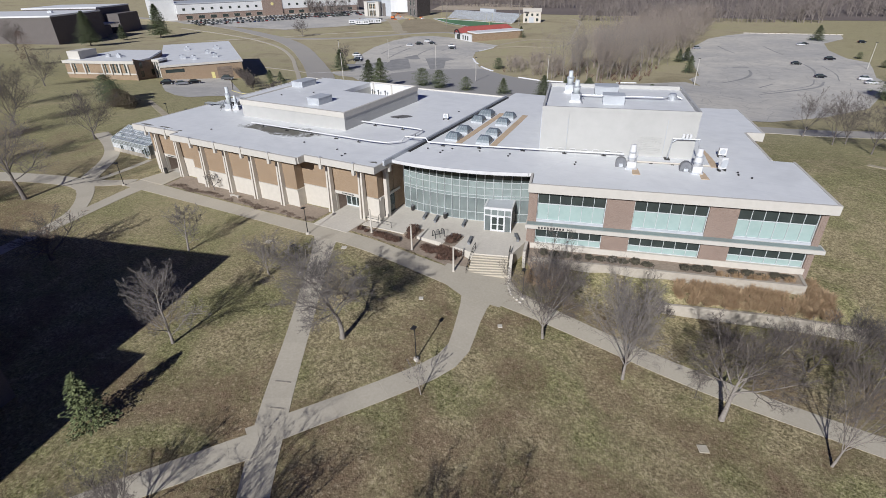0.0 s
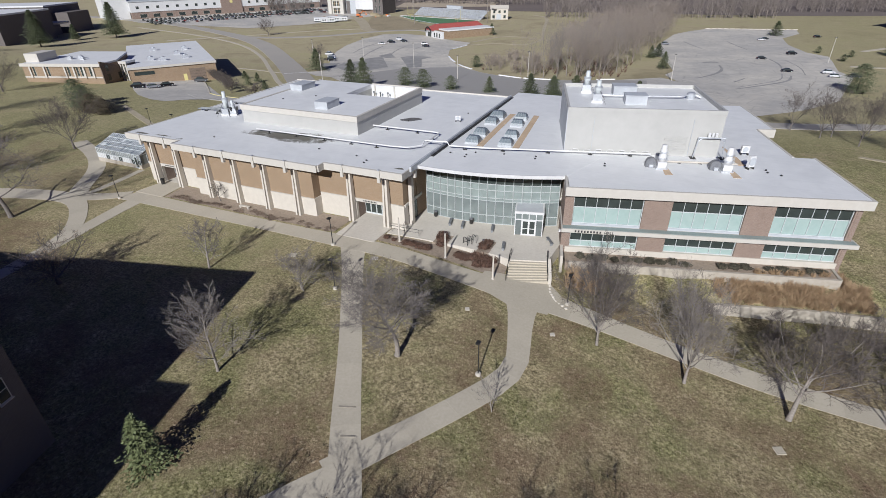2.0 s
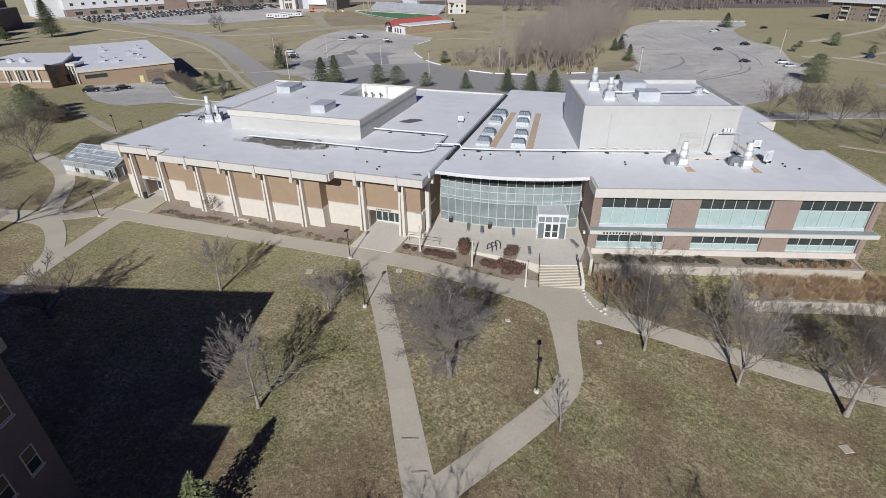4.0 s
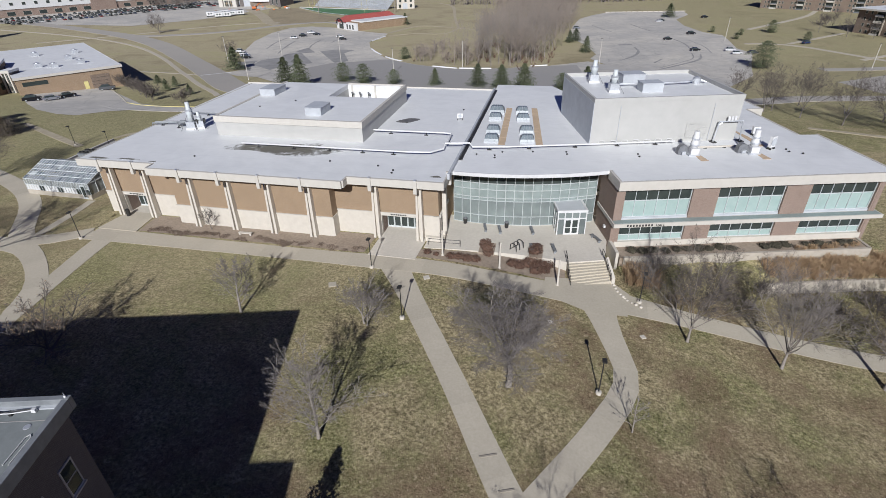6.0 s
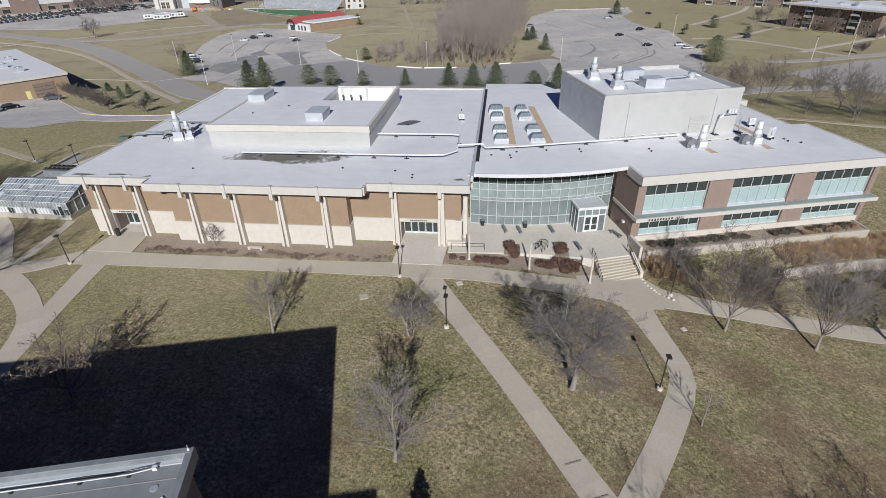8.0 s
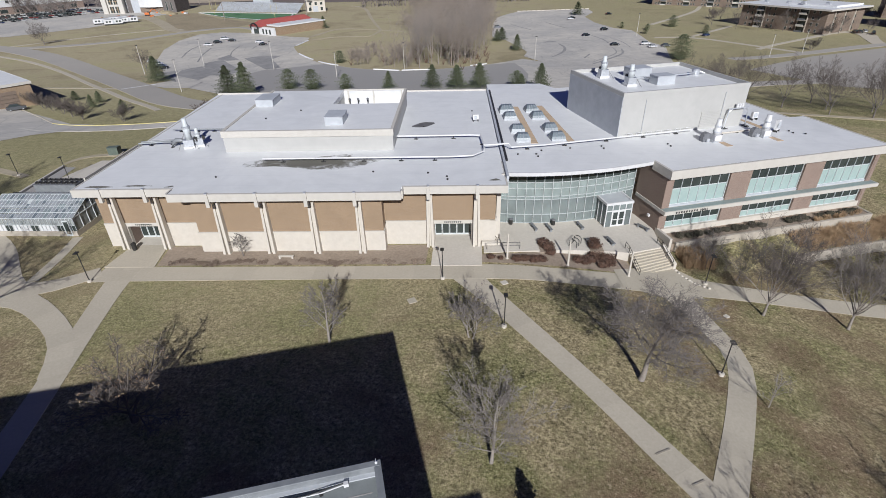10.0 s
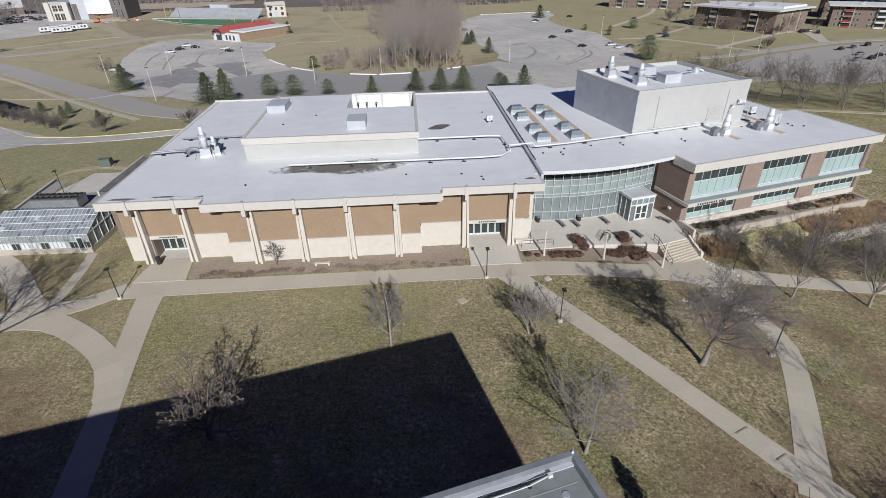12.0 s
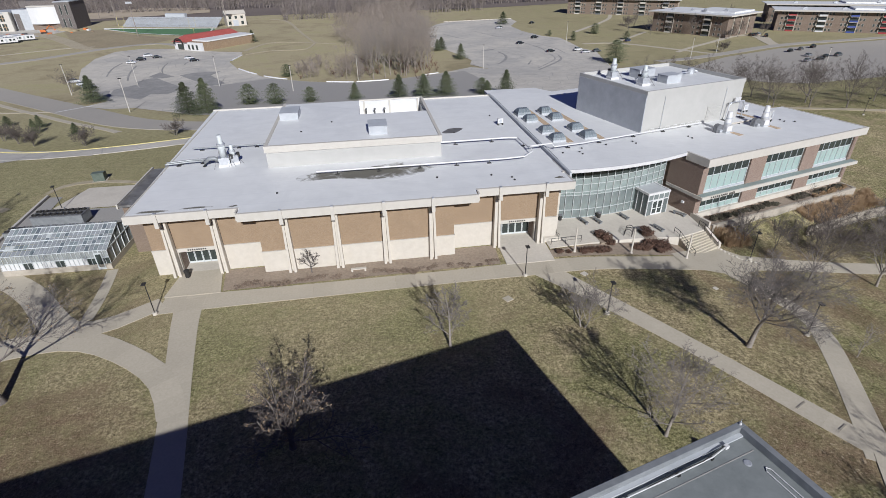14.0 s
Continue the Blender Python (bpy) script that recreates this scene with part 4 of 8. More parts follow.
part("floor_slab", Mesh().prism([(x, glass_line(x) - 0.2) for x in xs] + [(-14, 80), (-36.3, 80)], -0.4, 0.09), PLAZA, AT), part("back_wall", Mesh().box(-36.2, -14.5, 72, 72.3, 0, 8.4), PANEL, AT)
part("mezzanine", Mesh().prism([(x, glass_line(x) + 0.6) for x in xs] + [(-15.5, 72), (-36.2, 72)], 3.75, 4.15), CREAM, AT)
GX = [-36.6 + i * 19.0 / 16 for i in range(17)]
GZ = [0.1, 1.4, 3.65, 4.1, 5.25, 6.15, 8.42]
for i, (a, b) in enumerate(zip(GX, GX[1:])):
    ya, yb = glass_line(a), glass_line(b)
    for z0, z1 in zip(GZ, GZ[1:]):
        # Glass tone goes by height: clear, then pale, then darkest above 6 m.
        pn = part("pane", Mesh().prism([(a, ya), (b, yb), (b, yb + 0.03), (a, ya + 0.03)], z0, z1), GLASS_DARK if z0 > 6.0 else GLASS_PALE if z0 > 3.6 else GLASS_CLEAR, AT)
        pn.visible_shadow = False
for x in GX:
    y = glass_line(x)
    part("mullion", Mesh().box(x - 0.036, x + 0.036, y - 0.16, y + 0.08, 0.1, 8.42), WHITE_FRAME, AT)
for z in GZ[:-1]:
    for a, b in zip(GX, GX[1:]):
        ya, yb = glass_line(a) - 0.1, glass_line(b) - 0.1
        part("transom", Mesh().prism([(a + 0.038, ya), (b - 0.038, yb), (b - 0.038, yb + 0.12), (a + 0.038, ya + 0.12)], z - 0.035, z + 0.04), WHITE_FRAME, AT)

# vestibule
VM = pose(-22.35, 59.75, 0.075, 0, 0, 13)
VE = thing("entrance_vestibule", "glass entrance vestibule with pale metal frame and flat roof", "vestibule", VM)
vx, vy, vz = 3.7, 3.3, 3.55
for x in (0, 0.9, 1.85, 2.8, vx):
    part("post", Mesh().box(x - 0.06, x + 0.06, -0.06, 0.06, 0, vz), WHITE_PIPE, VE)
for y in (1.1, 2.2, 3.2):
    for x in (0, vx):
        part("post", Mesh().box(x - 0.06, x + 0.06, y - 0.06, y + 0.06, 0, vz), WHITE_PIPE, VE)
part("fascia", Mesh().box(-0.12, vx + 0.12, -0.12, 0.1, vz - 0.28, vz + 0.06).box(-0.12, 0.1, 0.1, vy, vz - 0.28, vz + 0.06).box(vx - 0.1, vx + 0.12, 0.1, vy, vz - 0.28, vz + 0.06), WHITE_PIPE, VE), part("roof", Mesh().box(0.1, vx - 0.1, 0.1, vy, vz - 0.25, vz - 0.06), GREY_PANEL, VE), part("header", Mesh().box(0.06, vx - 0.06, -0.05, 0.05, 2.32, 2.46), WHITE_PIPE, VE)
for x0, x1 in ((0.06, 0.84), (2.86, vx - 0.06)):
    part("pane", Mesh().box(x0, x1, -0.015, 0.015, 0.05, 2.3), GLASS_CLEAR, VE)
for x0, x1 in ((0.96, 1.82), (1.88, 2.74)):
    d = part("door", Mesh().box(x0, x0 + 0.09, -0.04, 0.03, 0.02, 2.3).box(x1 - 0.09, x1, -0.04, 0.03, 0.02, 2.3).box(x0 + 0.09, x1 - 0.09, -0.04, 0.03, 0.02, 0.25).box(x0 + 0.09, x1 - 0.09, -0.04, 0.03, 2.15, 2.3).box(x0 + 0.09, x1 - 0.09, -0.04, 0.03, 1.0, 1.1), WHITE_PIPE, VE, "pale metal glass door")
    part("pane", Mesh().box(x0 + 0.09, x1 - 0.09, -0.02, 0.01, 0.25, 2.15), GLASS_DARK, d)
part("pane", Mesh().box(0.06, vx - 0.06, -0.015, 0.015, 2.47, vz - 0.29), GLASS_PALE, VE)
for x in (0, vx):
    for y0, y1 in ((0.06, 1.04), (1.16, 2.14), (2.26, 3.14)):
        part("pane", Mesh().box(x - 0.015, x + 0.015, y0, y1, 0.05, vz - 0.29), GLASS_CLEAR, VE)

# ---- window wing ----
CW = thing("academic_building", "brown brick wing with aqua glass window bands and cream sunshade", "building", pose(-15.55, 57.8, 0, 0, 0, 14.6))
part("roof", Mesh().prism([(0.3, 0.3), (33.8, 0.3), (33.8, 14.7), (31.3, 14.9), (31.3, 28.6), (33.8, 28.6), (33.8, 44.4), (3.0, 44.4), (0.2, 20)], 8.2, 8.84), ROOF, CW, "white membrane flat roof")
part("fascia", Mesh().box(-0.1, 34.1, 0, 0.3, 7.75, 8.9), FASCIA, CW, "white front fascia"), part("fascia", Mesh().box(-0.1, 0.2, 0.3, 4.0, 7.75, 8.9), FASCIA, CW), part("fascia", Mesh().box(33.8, 34.1, 0.3, 14.9, 7.75, 8.9), FASCIA, CW), part("fascia", Mesh().box(31.1, 31.4, 14.9, 28.4, 7.75, 8.9), FASCIA, CW), part("fascia", Mesh().box(31.4, 34.1, 28.4, 28.7, 7.6, 8.9), FASCIA, CW), part("fascia", Mesh().box(33.8, 34.1, 28.7, 44.5, 7.75, 8.9), FASCIA, CW)
part("soffit", Mesh().box(0.2, 33.8, 0.3, 1.4, 7.7, 7.9), FASCIA, CW), part("gravel_stop", Mesh().box(0.2, 33.8, 0.3, 0.38, 8.84, 8.87), DARK_METAL, CW, "dark metal roof edge strip")
part("core_wall", Mesh().box(0.6, 33.0, 3.0, 14.4, -5, 8.2).box(0.6, 31.0, 14.4, 43, -5, 8.2).box(31.0, 33.4, 28.9, 43, -5, 8.2), RED_BRICK, CW)
part("side_wall", Mesh().box(0.0, 0.6, 0.7, 6.6, -0.6, 7.75), RED_BRICK, CW, "brown brick side wall"), part("side_wall", Mesh().box(33.0, 33.5, 0.7, 14.6, -5, 7.75), RED_BRICK, CW)
part("side_band", Mesh().box(-0.12, 0.05, 0.3, 6.5, 2.95, 3.4), FASCIA, CW, "cream band course")
part("sunshade", Mesh().box(-0.15, 34.0, -0.35, 1.3, 2.92, 3.42), FASCIA, CW, "cream concrete sunshade ledge")
part("grille", Mesh().box(0.0, 33.8, -0.18, 0.74, 3.42, 3.45), GRILLE, CW, "grey-green sunshade grille"), part("ledge_top", Mesh().box(0.6, 33.0, 0.9, 1.32, 3.42, 3.7), GREY_PANEL, CW)
WINS = [(1.1, 9.5), (12.8, 21.2), (24.4, 32.8)]
edges = [0.6] + [v for w in WINS for v in w] + [33.0]
for x0, x1 in zip(edges[::2], edges[1::2]):
    part("pier", Mesh().box(x0, x1, 0.75, 1.3, 3.42, 7.75), RED_BRICK, CW, "brown brick pier"), part("pier", Mesh().box(x0, x1, 0.75, 1.3, -0.5, 2.92), RED_BRICK, CW, "brown brick pier")
part("plinth", Mesh().box(0.6, 33.0, 0.62, 1.5, -5, 0.35), CREAM, CW, "cream plinth")
part("floor_plate", Mesh().box(0.6, 33.0, 1.35, 3.0, 3.0, 3.4), CREAM, CW)
for x0, x1 in WINS:
    for zb, zm, zt, tag in ((3.7, 5.95, 7.72, "upper"), (0.35, 1.2, 2.92, "lower")):
        win = part("window", Mesh().box(x0, x1, 1.02, 1.2, zm - 0.05, zm + 0.05).box(x0, x1, 1.02, 1.2, zb, zb + 0.08).box(x0, x1, 1.02, 1.2, zt - 0.07, zt).box(x0, x0 + 0.08, 1.02, 1.2, zb + 0.08, zt - 0.07).box(x1 - 0.08, x1, 1.02, 1.2, zb + 0.08, zt - 0.07), ALUM, CW, "window band with aqua spandrels below dark panes")
        n = 6
        w = (x1 - x0 - 0.16) / n
        for i in range(n):
            a = x0 + 0.08 + i * w
            if i:
                part("mullion", Mesh().box(a - 0.03, a + 0.03, 1.0, 1.2, zb + 0.08, zt - 0.07), ALUM, win)
            part("pane", Mesh().box(a + 0.04, a + w - 0.04, 1.08, 1.11, zm + 0.05, zt - 0.08), GLASS_DARK, win, "dark reflective pane")
            part("spandrel", Mesh().box(a + 0.04, a + w - 0.04, 1.08, 1.14, zb + 0.09, zm - 0.06), GLASS_AQUA, win, "aqua spandrel pane")
sign = bpy.data.curves.new("lettering", "FONT")
sign.body, sign.size, sign.extrude = "HALL", 0.5, 0.03
sg = new("lettering", sign)
sign.materials.append(DARK_METAL)
sg.parent, sg.matrix_local = CW, pose(5.1, -0.39, 2.98, 90, 0, 0)
tagged(sg, "dark metal letters on the sunshade")
for i in range(9):
    part("letter_bar", Mesh().box(1.5 + i * 0.38, 1.5 + i * 0.38 + 0.2, -0.39, -0.35, 3.02, 3.30), DARK_METAL, CW)
part("side_lamp", Mesh().box(-0.25, 0.0, 2.6, 3.0, 1.4, 1.7), WHITE_PAINT, CW, "white wall lamp")
# tall plant storey
tw = part("plant_storey", Mesh().box(0.2, 20.9, 13.6, 30.3, 8.7, 14.7), PANEL, CW, "tall cream metal-clad plant storey")
part("parapet", Mesh().box(0.15, 20.95, 13.55, 13.85, 14.7, 15.3).box(0.15, 0.45, 13.85, 30.05, 14.7, 15.3).box(20.65, 20.95, 13.85, 30.05, 14.7, 15.3).box(0.15, 20.95, 30.05, 30.35, 14.7, 15.3), PANEL, tw)
part("roof", Mesh().box(0.45, 20.65, 13.85, 30.05, 14.65, 14.76), ROOF, tw)
part("west_cladding", Mesh().box(0.1, 0.2, 13.62, 30.28, 8.85, 14.75), GREY_PANEL, tw, "grey metal cladding sheets")
for u in (3.9, 17.0):
    part("downpipe", Mesh().tube([(u, 13.52, 8.9), (u, 13.52, 14.2)], 0.04), GREY_PANEL, tw)
lv = part("louvre", Mesh().box(13.6, 16.6, 13.56, 13.6, 9.3, 11.6), PANEL, tw)
for k in range(9):
    part("slat", Mesh().box(13.6, 16.6, 13.5, 13.56, 9.35 + k * 0.25, 9.47 + k * 0.25), PANEL, lv)

# ---- near brick block below the camera ----
NB = thing("apartment_building", "dark brown brick block with grey felt roof and metal coping", "building", pose(-45.75, 12.3, 0, 0, 0, 14.5))
NZ = 14.9
part("wall", Mesh().box(-70, -0.35, -18.9, -0.35, -1, NZ - 0.62).box(-70, 3.05, -50, -18.9, -1, NZ - 0.62), DARK_BRICK, NB, "dark brown brick wall")
part("roof", Mesh().box(-69.9, -0.3, -18.9, -0.3, NZ - 0.6, NZ - 0.4).box(-69.9, 3.1, -49.8, -18.9, NZ - 0.6, NZ - 0.398), GREEN_ROOF, NB, "grey felt roof with seams")
cop = Mesh().box(-70.1, 0.0, -0.3, 0.0, NZ - 0.75, NZ).box(-0.3, 0.0, -19.0, -0.3, NZ - 0.75, NZ).box(0.0, 3.4, -19.2, -18.9, NZ - 0.75, NZ).box(3.1, 3.4, -50, -19.2, NZ - 0.75, NZ)
bevelled(part("coping", cop, COPING, NB, "weathered grey metal coping"), 0.025)
part("flashing", Mesh().box(-69.6, -0.3, -0.5, -0.3, NZ - 0.4, NZ - 0.33), GREY_PANEL, NB, "pale metal flashing inside the parapet")
for k in range(5):
    y = -1.2 - 3.0 * k
    part("seam", Mesh().box(-69, -0.5, y, y + 0.04, NZ - 0.4, NZ - 0.388), DARK_ASPHALT, NB)
WALL_X = -0.35
for k in range(8):
    for z in (5.93, 10.3):
        y1 = -1.4 - 2.1 * k
        y0 = y1 - 0.95
        win = part("window", Mesh().box(WALL_X, WALL_X + 0.06, y0, y1, z, z + 0.08).box(WALL_X, WALL_X + 0.06, y0, y1, z + 1.78, z + 1.86).box(WALL_X, WALL_X + 0.06, y0, y0 + 0.07, z + 0.08, z + 1.78).box(WALL_X, WALL_X + 0.06, y1 - 0.07, y1, z + 0.08, z + 1.78), FASCIA, NB, "pale framed window")
        part("muntin", Mesh().box(WALL_X + 0.012, WALL_X + 0.05, y0 + 0.07, y1 - 0.07, z + 0.9, z + 0.96), FASCIA, win)
        part("pane", Mesh().box(WALL_X + 0.002, WALL_X + 0.035, y0 + 0.07, y1 - 0.07, z + 0.08, z + 0.9), GLASS_DARK, win)
        part("pane", Mesh().box(WALL_X + 0.002, WALL_X + 0.035, y0 + 0.07, y1 - 0.07, z + 0.96, z + 1.78), GLASS_DARK, win)
        part("sill", Mesh().box(WALL_X, WALL_X + 0.14, y0 - 0.06, y1 + 0.06, z - 0.1, z), CREAM, win)
# conduit and vents on that roof
cd = thing("roof_conduit", "thin white conduit on blocks over the felt roof", "pipe", pose(-45.75, 12.3, NZ - 0.4, 0, 0, 14.5))
pts = [(-1.5, -0.62, 0.12), (-2.5, -0.78, 0.12), (-4.4, -0.8, 0.12), (-7.0, -0.78, 0.12), (-14, -1.0, 0.12), (-22, -1.1, 0.12)]
part("conduit", Mesh().tube(pts, 0.03), WHITE_PIPE, cd), part("cable", Mesh().tube([(-1.5, -0.58, 0.16), (-2.1, -0.66, 0.18), (-3.0, -0.78, 0.16), (-4.4, -0.74, 0.16), (-6.0, -0.74, 0.1)], 0.022), DARK_METAL, cd, "black cable"), part("loop", Mesh().tube([(-0.7, -3.6, 0.03), (-0.68, -2.15, 0.03), (-0.8, -2.0, 0.03), (-0.93, -2.15, 0.03), (-0.95, -3.6, 0.03)], 0.025), WHITE_PIPE, cd)
for p in pts[:5]:
    part("block", Mesh().box(p[0] - 0.07, p[0] + 0.07, p[1] - 0.07, p[1] + 0.07, 0, 0.09), DARK_METAL, cd)
part("camera_box", Mesh().box(-1.6, -1.4, -0.7, -0.54, 0.02, 0.2), WHITE_PIPE, cd, "small white junction box")
vent = thing("roof_drain_cover", "round pale cover plate on the felt roof", "roof drain", pose(-45.75, 12.3, NZ - 0.4, 0, 0, 14.5))
part("plate", Mesh().lathe(-1.27, -1.53, [(0.17, 0.0), (0.17, 0.02), (0.14, 0.03)], 20), GALV, vent)
aer = thing("roof_spike", "thin metal spike on the roof corner", "aerial", pose(-45.75, 12.3, NZ, 0, 0, 14.5))
part("rod", Mesh().tube([(-0.2, -0.15, 0), (-0.2, -0.15, 0.3)], 0.015), GALV, aer), part("base", Mesh().lathe(-0.2, -0.15, [(0.06, 0), (0.06, 0.06), (0.03, 0.1)], 8), WHITE_PIPE, aer)

# ---- things on the roofs ----
def rooflight():
    """A faceted skylight hood on a kerb."""
    t = thing("skylight", "grey translucent hipped skylight on a white kerb", "skylight", group="skylights on the atrium roof")
    part("kerb", Mesh().box(-1.5, 1.5, -1.5, 1.5, 0, 0.35), GREY_PANEL, t)
    part("hood", Mesh().loft([[(-1.45, -1.45, 0.35), (1.45, -1.45, 0.35), (1.45, 1.45, 0.35), (-1.45, 1.45, 0.35)], [(-1.4, -1.25, 0.75), (1.4, -1.25, 0.75), (1.4, 1.25, 0.75), (-1.4, 1.25, 0.75)], [(-1.0, -0.55, 1.35), (1.0, -0.55, 1.35), (1.0, 0.55, 1.35), (-1.0, 0.55, 1.35)]]), SKYLIGHT, t, "grey translucent glazing")
    for x in (-0.7, 0.0, 0.7):
        part("rib", Mesh().tube([(x, -1.47, 0.4), (x, -1.28, 0.78), (x * 0.75, -0.58, 1.38), (x * 0.75, 0.58, 1.38), (x, 1.28, 0.78), (x, 1.47, 0.4)], 0.035, 4), GALV, t)
    return t


DEAD_LEAF = surface("dead_ground_cover", (0.15, 0.11, 0.08), (0.25, 0.19, 0.145), 3, 0.95, stain=0.3, relief=0.0)
SKYLIGHT = surface("grey_skylight_glazing", (0.13, 0.155, 0.17), (0.20, 0.23, 0.245), 0.7, 0.4, stain=0.3, stain_colour=(0.2, 0.25, 0.3), relief=0.0)
SPOTS = [(-33.7, 85.6), (-33.5, 81.6), (-33.0, 74.8), (-32.7, 70.6), (-29.5, 85.9), (-29.0, 81.7), (-28.0, 75.2), (-27.6, 71.0)]
proto = rooflight()
proto.matrix_basis = pose(*SPOTS[0], 8.86, 0, 0, 3) @ Matrix.Diagonal((0.84, 0.84, 0.9, 1))
for x, y in SPOTS[1:]:
    copy_thing(proto, pose(x, y, 8.86, 0, 0, 3 + (3 if x > -31 else 0)) @ Matrix.Diagonal((0.84, 0.84, 0.9, 1)))
for line in ([(-31.9, 88.6), (-31.1, 69.0)], [(-27.6, 89.0), (-25.7, 69.2)]):
    (x0, y0), (x1, y1) = line
    pad = thing("roof_walkway", "ochre walkway pad strip between skylights", "walkway", group="roof walkway pads")
    for i in range(12):
        f, g = i / 12, (i + 0.97) / 12
        ax, ay, bx, by = x0 + (x1 - x0) * f, y0 + (y1 - y0) * f, x0 + (x1 - x0) * g, y0 + (y1 - y0) * g
        part("pad", Mesh().prism([(bx - 0.5, by), (bx + 0.5, by), (ax + 0.5, ay), (ax - 0.5, ay)], 8.86, 8.9), OCHRE, pad)


def roof_pipe(label, points, radius=0.115, every=4.5, base=None):
    t = thing("roof_pipe", label, "pipe", group="roof pipe runs")
    part("pipe", Mesh().tube(points, radius, 8), WHITE_PIPE if radius > 0.11 and radius < 0.12 else COPING, t, "jacketed pipe")
    for a, b in zip(points, points[1:]):
        a, b = Vector(a), Vector(b)
        n = int((b - a).length // every)
        for i in range(n):
            p = a.lerp(b, (i + 0.5) / n)
            z0 = base if base is not None else 8.9
            part("support", Mesh().box(p.x - 0.3, p.x + 0.3, p.y - 0.12, p.y + 0.12, z0, z0 + 0.12).box(p.x - 0.05, p.x + 0.05, p.y - 0.05, p.y + 0.05, z0 + 0.12, p.z - radius), DARK_METAL, t)
    return t


roof_pipe("thick white jacketed roof pipe to the exhaust stack", [(-30.2, 67.1, 9.3), (-17.7, 70.3, 9.3), (-7.2, 73.1, 9.3)], 0.118)
roof_pipe("long white roof pipe past the puddle", [(-68.4, 62.6, 9.45), (-52, 62.6, 9.45), (-43, 62.6, 9.45), (-40.2, 62.9, 9.45), (-38.6, 64.6, 9.45), (-38.6, 65.6, 9.9), (-35.2, 66.2, 9.9), (-34.8, 66.1, 9.4), (-30.2, 67.1, 9.3)])
roof_pipe("white roof pipe from the upper storey", [(-51.1, 71.4, 9.45), (-40, 71.5, 9.45), (-38.8, 71.2, 9.45), (-38.5, 66.2, 9.5)])
roof_pipe("short roof pipe beside the upper storey", [(-87.4, 76.6, 9.3), (-76.8, 76.6, 9.3), (-75.6, 76.2, 9.3)], 0.10, 2.5)
roof_pipe("grey jacketed duct to the exhaust fan", [(-89.6, 69.6, 8.2), (-89.2, 69.8, 9.35), (-86, 70.4, 9.35), (-83, 70.5, 9.35), (-82, 69.7, 9.3)], 0.13, 2.5)
roof_pipe("second jacketed duct beside the first", [(-89.6, 70.3, 8.2), (-89.2, 70.5, 9.35), (-86, 71.1, 9.35), (-82.6, 71.2, 9.35), (-81.4, 70.4, 9.3)], 0.13, 2.5)


for k in range(7):
    x, y = -17.2 + 1.55 * k, 70.75 + 0.41 * k
    lp = thing("pipe_guard", "small white pipe hoop on the roof", "pipe hoop", pose(x, y, 8.86, 0, 0, 14), group="roof pipe hoops")
    part("hoop", Mesh().tube([(-0.45, 0, 0), (-0.45, 0, 0.62), (-0.3, 0, 0.75), (0.3, 0, 0.75), (0.45, 0, 0.62), (0.45, 0, 0)], 0.035, 5), WHITE_PIPE, lp)


def exhaust_fan(label, m, tall=3.6, elbow=True):
    """A bulky silver laboratory exhaust fan with a tall nozzle."""
    t = thing("exhaust_fan", label, "roof fan", m, group="roof exhaust fans")
    part("curb", Mesh().box(-0.8, 0.8, -0.8, 0.8, 0, 0.35), WHITE_PIPE, t)
    part("plenum", Mesh().box(-0.7, 0.7, -0.65, 0.65, 0.35, 1.25), GALV, t, "silver plenum box")
    part("motor", Mesh().box(0.7, 1.2, -0.3, 0.3, 0.9, 1.5), DARK_METAL, t, "dark motor housing")
    st = part("nozzle", Mesh().lathe(0, 0, [(0.46, 1.25), (0.46, tall * 0.55), (0.52, tall * 0.58), (0.52, tall * 0.64), (0.33, tall * 0.8), (0.31, tall), (0.26, tall)], 14), ALUM, t, "pale tapered exhaust nozzle", True)
    part("band", Mesh().lathe(0, 0, [(0.53, tall * 0.66), (0.58, tall * 0.68), (0.58, tall * 0.72), (0.42, tall * 0.74)], 14), GALV, st)
    if elbow:
        pts = [(-0.6, 0.1, 0.7), (-1.2, 0.2, 1.1), (-1.9, 0.35, 1.1), (-2.5, 0.5, 0.7), (-2.7, 0.55, 0.0)]
        part("elbow_duct", Mesh().tube(pts, [0.24, 0.28, 0.29, 0.28, 0.26], 12), COPING, t, "silver elbow duct", True)
    part("guy", Mesh().tube([(0, 0, tall * 0.7), (1.4, -1.2, 0)], 0.025, 4).tube([(0, 0, tall * 0.7), (-1.4, -1.2, 0)], 0.025, 4), DARK_METAL, t)
    return t


exhaust_fan("silver exhaust fan cluster on the brick wing roof", pose(-81.2, 69.2, 8.92, 0, 0, 10), 4.3)
exhaust_fan("second silver exhaust fan beside the first", pose(-80.1, 69.7, 8.92, 0, 0, 30) @ Matrix.Diagonal((0.75, 0.75, 1, 1)), 2.7, False)


